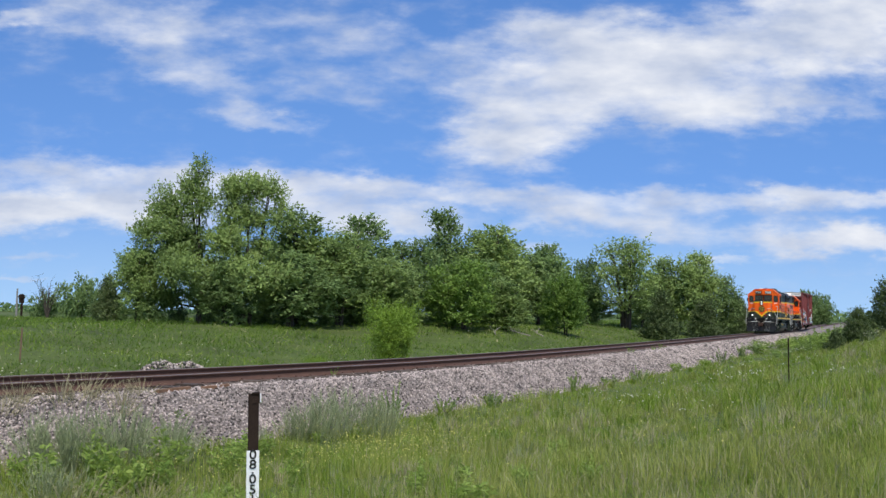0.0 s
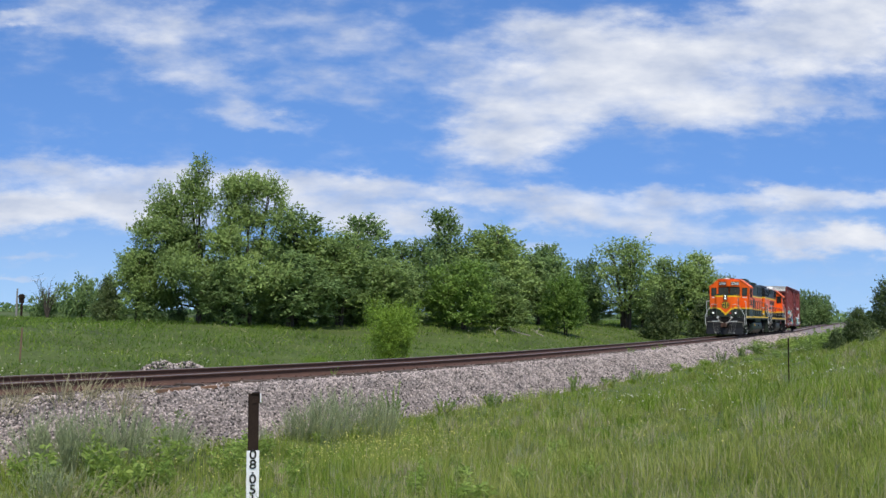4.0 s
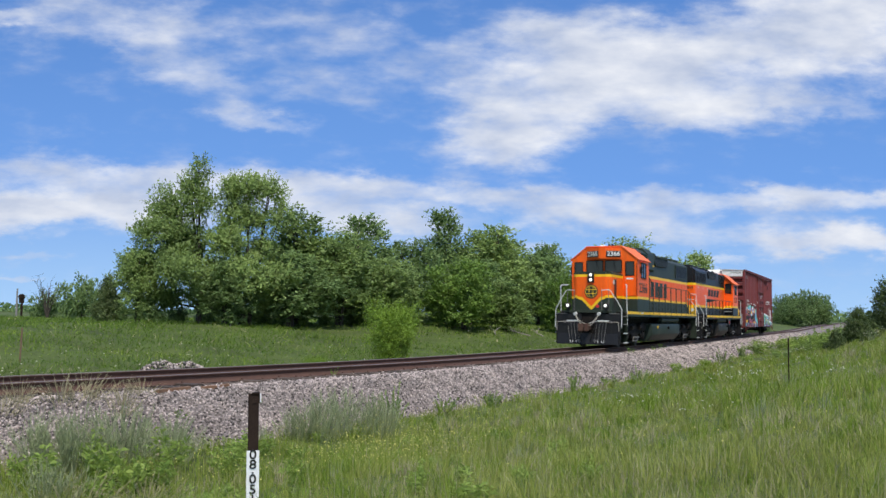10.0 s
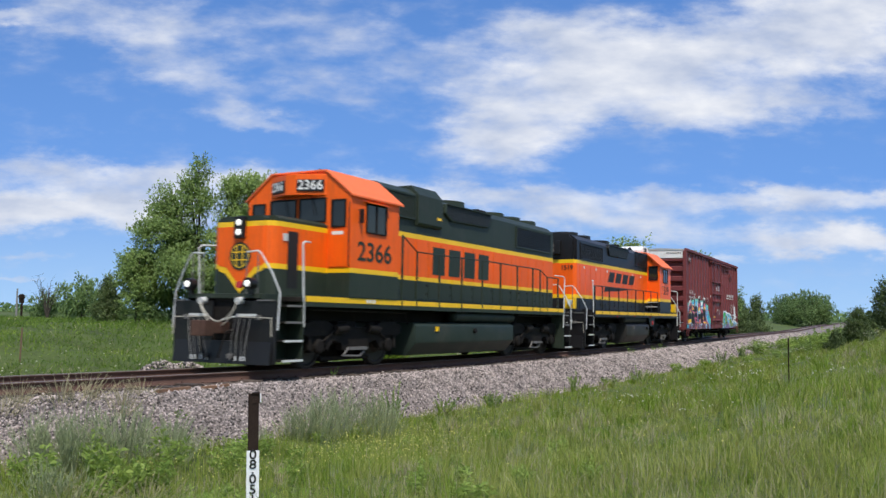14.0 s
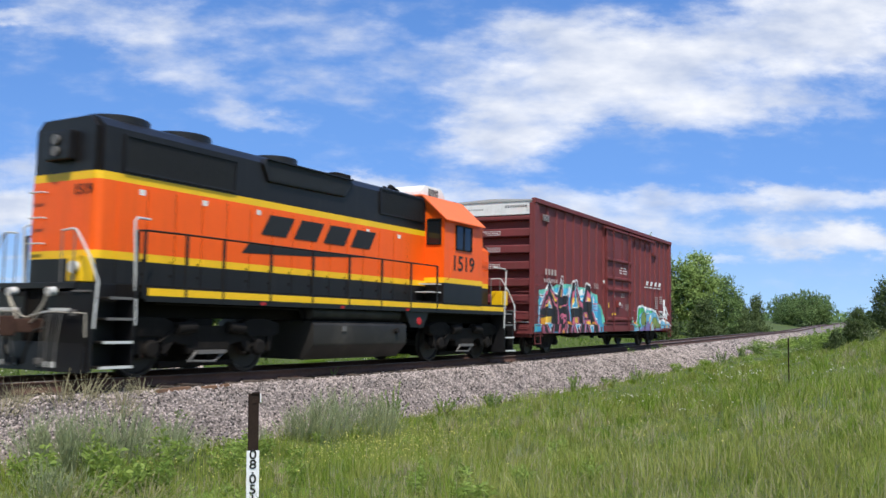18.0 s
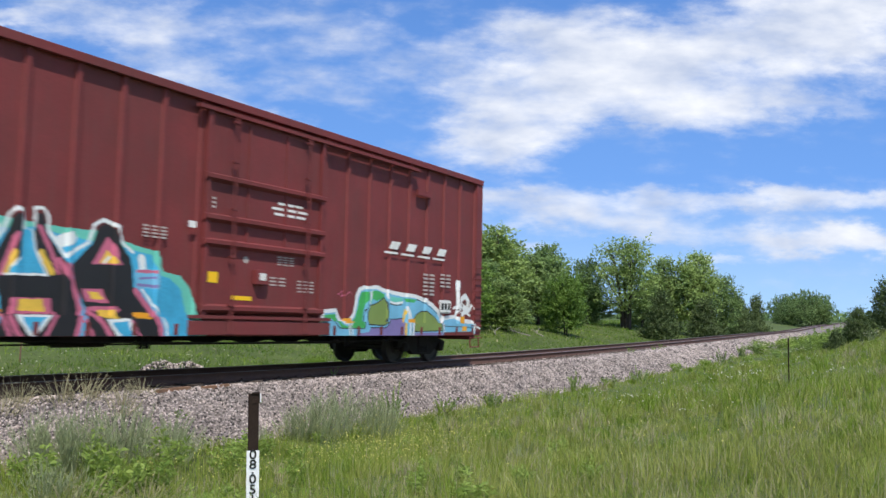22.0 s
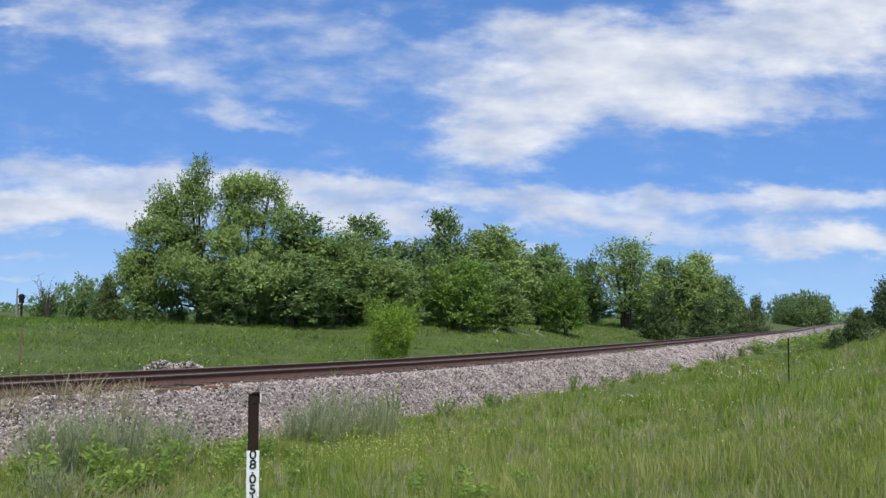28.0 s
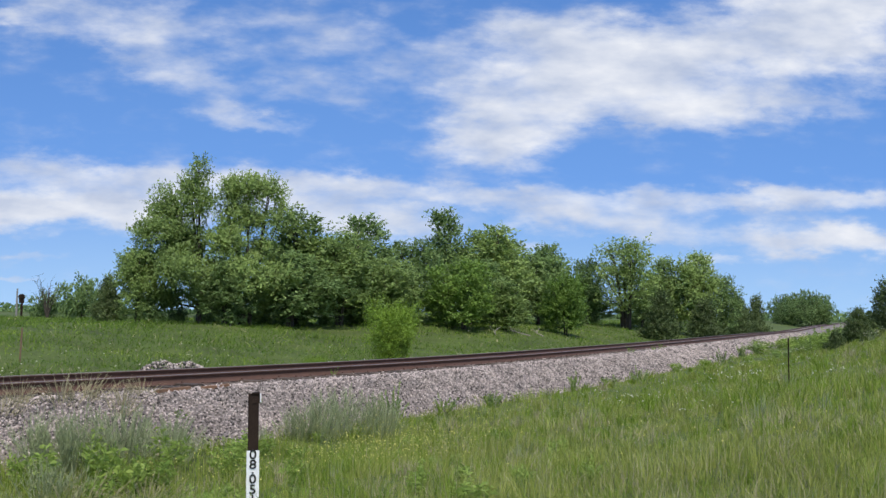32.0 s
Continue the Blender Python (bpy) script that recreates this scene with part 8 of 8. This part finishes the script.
BANK_WEEDS = [("leaf" if k % 3 else "dark", (43 + 1.3 * k) * math.sin(radians(80.2 + 0.62 * (k * 5 % 8))), -13.42 + (43 + 1.3 * k) * math.cos(radians(80.2 + 0.62 * (k * 5 % 8))), 0.62 + 0.10 * (k % 3), 0.75) for k in range(8)]
BANK_WEEDS += [("dark" if k % 2 else "leaf", (50 + 1.7 * k) * math.sin(radians(81.6 + 0.27 * k)), -13.42 + (50 + 1.7 * k) * math.cos(radians(81.6 + 0.27 * k)), 0.95 + 0.08 * (k % 3), 0.8) for k in range(7)]
for i, (k, x, y, h, r) in enumerate(NEAR_WEEDS + MID_WEEDS + FAR_WEEDS + BANK_WEEDS):
    plant_weed(k, x, y, h, r, i)
for i, (k, x, s, h, r) in enumerate([("dry", 8.7, -1.75, 0.46, 0.50), ("dry", 7.6, -1.75, 0.42, 0.40), ("dry", 9.8, -1.7, 0.34, 0.34), ("dry", 8.2, -1.9, 0.55, 0.45), ("dry", 9.2, -2.0, 0.45, 0.45), ("dry", 7.2, -2.0, 0.5, 0.45), ("dry", 8.9, -2.3, 0.4, 0.4), ("dry", 6.6, -1.9, 0.45, 0.4), ("dry", 17.0, 4.9, 0.5, 0.5), ("dry", 18.6, 4.8, 0.5, 0.6), ("sprig", 15.9, -0.98, 0.26, 0.12), ("sprig", 42.0, -1.5, 0.40, 0.22), ("sprig", 36.2, -1.6, 0.36, 0.22), ("sprig", 12.0, -2.3, 0.14, 0.12), ("sprig", 9.9, -2.5, 0.2, 0.16), ("sprig", 40.5, -1.5, 0.3, 0.2)]):
    cy, cz = course(x)
    plant_weed(k, x, cy + s, h, r, i, cz + float(np.interp(s, [p[0] for p in prof], [p[1] for p in prof])))

rw = random.Random(14)
for i in range(34):
    dist, ang = rw.uniform(7.6, 15.5), TURN + radians(rw.uniform(-22, 12))
    x, y = EYE.x + dist * math.sin(ang), EYE.y + dist * math.cos(ang)
    if y - course_y(x) < -3.9:
        plant_weed("leaf", x, y, rw.uniform(0.22, 0.42), rw.uniform(0.14, 0.26), i)
# a broken tie end and splinters beside the near rail
for i, (x, s, n, tilt) in enumerate(((10.7, -1.62, 0.5, 4), (11.3, -1.72, 0.32, -6), (10.2, -1.75, 0.28, 9), (11.8, -1.6, 0.22, 3))):
    cy, cz = course(x)
    sp = new("wood_splinter", Geo().prism([(-n / 2, -0.05), (n / 2, -0.02), (n / 2, 0.03), (n * 0.1, 0.05), (-n / 2, 0.02)], -0.02, 0.035, "z").mesh("wood_splinter", SPLINTER))
    sp.matrix_basis = pose(x, cy + s, cz - 0.185, 4 * (i % 2), 0, tilt)
    tagged(sp, "rusty brown splinter of a broken wooden tie on the ballast", "wood splinter", "splinters beside the rail")
bush = crown_tree(61, lobes_for(10, "vase", 0.84, 0.44, 0.06, 12), 1500, 10, 0.028, 0.24, LEAF_BUSH, stems=6, up=1.3, thick=0.012, loose=0.16)
bt = plant_tree("bush", "bright green leafy bush beside the track", "bush", 25.5, 4.2, bush, 20, 2.75, wide=0.88)
for x, y, h, wd in ((20.9, 4.6, 0.7, 1.3), (27.0, 5.4, 0.8, 1.2), (22.3, 5.0, 0.9, 1.2)):
    plant_tree("bush", "low bright green leafy bush in the meadow", "bush", x, y, bush, x * 50, h, wide=wd)
rb = random.Random(8)
for i in range(30):
    x = 33.2 + i * 2.45
    y = 24 - 10.5 * ((x - 33) / 72) ** 0.75 + rb.uniform(1.6, 4.0)
    if 79 < x < 90:
        continue
    plant_tree("bush", "dark green undergrowth bush below the tree line", "bush", x, y, LOW, x * 50, rb.uniform(0.8, 1.5), wide=rb.uniform(0.9, 1.5), group="undergrowth below the trees")

# pale fallen branches at the foot of the trees
for x, y, n, turn in ((52.6, 12.6, 1.5, 140), (54.4, 12.0, 1.0, 60), (50.8, 13.4, 1.1, 20)):
    limb = Geo().tube([(-n / 2, 0, 0.05), (0, 0.12, 0.22), (n / 2, 0, 0.42)], [0.04, 0.03, 0.015], 6)
    limb.tube([(0, 0.12, 0.22), (n * 0.25, 0.5, 0.55)], [0.03, 0.012], 5).tube([(n * 0.2, 0.07, 0.30), (n * 0.42, -0.3, 0.62)], [0.025, 0.01], 5)
    fb = new("fallen_branch", limb.mesh("fallen_branch", DEADWOOD, smooth=True))
    fb.matrix_basis = pose(x, y, land_z(x, y), 0, 0, turn)
    tagged(fb, "pale bare fallen branch lying in the grass below the trees", "branch", "fallen branches")

# far hedges along the horizon
vv, qq = [], []
rg = np.random.RandomState(77)
n = 9000
az = TURN + np.radians(rg.uniform(-40, 45, n))
dd = rg.uniform(420, 560, n)
hx, hy = EYE.x + dd * np.sin(az), EYE.y + dd * np.cos(az)
hz = -0.4 + np.minimum(np.abs(rg.normal(0, 1, n)), 1.5) * (1.6 + 1.2 * np.sin(az * 23) + 0.8 * np.sin(az * 61))
pos = np.stack([hx, hy, hz], -1)
dv = rg.normal(size=(n, 2, 3))
u = dv[:, 0] / np.linalg.norm(dv[:, 0], axis=1)[:, None] * 1.3
w = dv[:, 1] / np.linalg.norm(dv[:, 1], axis=1)[:, None] * 1.0
v = np.stack([pos - u, pos - w, pos + u, pos + w], 1).reshape(-1, 3)
tagged(new("far_hedge", quads_mesh("far_hedge", v, np.arange(n * 4).reshape(-1, 4), [LEAF_DARK])), "distant dark green hedges along the horizon", "hedge", kind="stuff")

# ---- marker post, stakes and far poles ----
mz = land_z(6.56, -7.27)
marker = thing("marker_post", pose(6.548, -7.257, mz - 0.1, 0, -0.9, -46.5), "dark trackside post with a white numbered plate", "marker post")
MH = 0.20 - mz + 0.1
part("post", Geo().box(-0.052, 0.052, -0.035, 0.035, 0, MH), POST_DARK, marker, bevel=0.006)
WH = -0.355 - mz + 0.1
plate = part("number_plate", Geo().box(-0.062, 0.062, -0.043, -0.0355, 0.0, WH), POST_WHITE, marker, "white enamel strip with black figures", bevel=0.003)
zc = WH - 0.042
for ch, step in (("0", 0.096), ("8", 0.072), ("-", 0.070), ("0", 0.100), ("5", 0.096), ("1", 0.10)):
    tm = part("figure", lettering(ch, 0.125 if ch != "-" else 0.07, INK), None, plate)
    tm.matrix_basis = pose(0, -0.046, zc) @ Matrix.Diagonal((1.15, 1, 1, 1))
    zc -= step
part("top_bracket", Geo().box(-0.02, 0.060, -0.05, 0.05, MH, MH + 0.012).box(0.052, 0.062, -0.05, 0.05, MH - 0.09, MH).box(-0.01, 0.03, -0.046, -0.036, MH - 0.09, MH - 0.06), POST_DARK, marker)
part("reflector", Geo().box(0.063, 0.075, -0.04, 0.04, MH - 0.085, MH - 0.005), POST_WHITE, marker, "small white reflector")

sx, sy = 20.6, -9.84
stake = thing("fence_stake", pose(sx, sy, land_z(sx, sy) - 0.1, 0, 0, 20), "thin dark steel stake standing in the grass", "stake")
part("shaft", Geo().box(-0.02, 0.02, -0.006, 0.006, 0, 1.28).box(-0.006, 0.006, -0.02, 0.006, 0, 1.28), POST_DARK, stake)
part("stake_tag", Geo().box(-0.028, 0.028, -0.012, -0.007, 1.16, 1.24), RUSTY, stake)
sx, sy = 16.3, 11.7
st = thing("wooden_stake", pose(sx, sy, land_z(sx, sy) - 0.1, 0, 2, 10), "weathered reddish wooden stake in the meadow", "stake")
part("shaft", Geo().box(-0.022, 0.022, -0.018, 0.018, 0, 1.15), paint("reddish_weathered_wood", (0.17, 0.10, 0.07), 0.85, var=0.3, scale=8), st, bevel=0.008)

ux, uy = EYE.x + 150 * math.sin(TURN - radians(25.93)), EYE.y + 150 * math.cos(TURN - radians(25.93))
pole = thing("utility_pole", pose(ux, uy, land_z(ux, uy) - 0.2), "distant grey wooden utility pole", "pole")
part("pole", Geo().tube([(0, 0, 0), (0, 0, 4.4)], [0.16, 0.11], 8), paint("grey_pole_wood", (0.2, 0.19, 0.18), 0.85), pole)
ux, uy = EYE.x + 140 * math.sin(TURN - radians(25.66)), EYE.y + 140 * math.cos(TURN - radians(25.66))
sig = thing("signal_mast", pose(ux, uy, land_z(ux, uy) - 0.2), "distant dark railway signal on a short mast", "signal")
part("mast", Geo().tube([(0, 0, 0), (0, 0, 2.4)], 0.16, 8), POST_DARK, sig)
part("head", Geo().lathe((0, 0.1, 3.0), [(-0.2, 0.42), (0.1, 0.45), (0.3, 0.36)], "y", 16).box(-0.3, 0.3, -0.1, 0.3, 2.1, 2.8), POST_DARK, sig)
# a bare dead tree in the field hedge
dead = thing("dead_tree", pose(44.0, 51.0, land_z(44.0, 51.0) - 0.1), "leafless grey dead tree at the field's edge", "tree")
rd = random.Random(4)
for k in range(9):
    g = Geo()
    a = k * 0.7
    tip = Vector((math.cos(a) * rd.uniform(0.5, 1.3), math.sin(a) * rd.uniform(0.5, 1.3), rd.uniform(2.0, 3.6)))
    g.tube([(0, 0, 0), (tip.x * 0.3, tip.y * 0.3, tip.z * 0.5), tip], [0.07, 0.035, 0.010], 5)
    for j in range(14):
        b = tip * rd.uniform(0.5, 1.0)
        g.tube([b, b + Vector((rd.uniform(-0.6, 0.6), rd.uniform(-0.6, 0.6), rd.uniform(0.0, 0.6)))], [0.014, 0.005], 3)
    part("branch", g, BARK, dead)

# ---- how the train runs ----
RUN_T = [0.0, 3.0, 7.0, 10.0, 14.0, 18.0, 21.0, 24.0, 32.0]
RUN_X = [40.5, 23.25, 0.24, -16.85, -38.9, -60.82, -77.3, -93.85, -137.9]


def offset(t):
    """How far the train stands from its place at 7 s."""
    return float(np.interp(t, RUN_T, RUN_X))


def stand(centre, half, t):
    """Pose of a vehicle whose middle is at centre at 7 s, on two trucks half apart."""
    x = centre + offset(t)
    y0, z0 = course(x - half)
    y1, z1 = course(x + half)
    turn = math.degrees(math.atan2(y1 - y0, 2 * half))
    nose = -math.degrees(math.atan2(z1 - z0, 2 * half))
    return pose(x, (y0 + y1) / 2, (z0 + z1) / 2, 0, nose, turn)


def motions():
    for ob, centre, half in ((loco_a, 60.15, 5.2), (loco_b, 77.6, 4.95), (boxcar, 95.6, 6.9)):
        walk(ob, [(float(t), stand(centre, half, float(t))) for t in range(33)])
    drift = Vector((-math.cos(TURN), math.sin(TURN), 0.0)) * 36.0
    walk(backdrop, [(t, Matrix.Translation(drift * (t / 32.0)) @ BACK_POSE) for t in (0.0, 16.0, 32.0)])
    for wheel, x, radius in WHEELS:
        walk(wheel, [(k / 10, pose(x, 0, radius, 0, math.degrees(offset(k / 10) / radius), 0)) for k in range(321)])


motions()
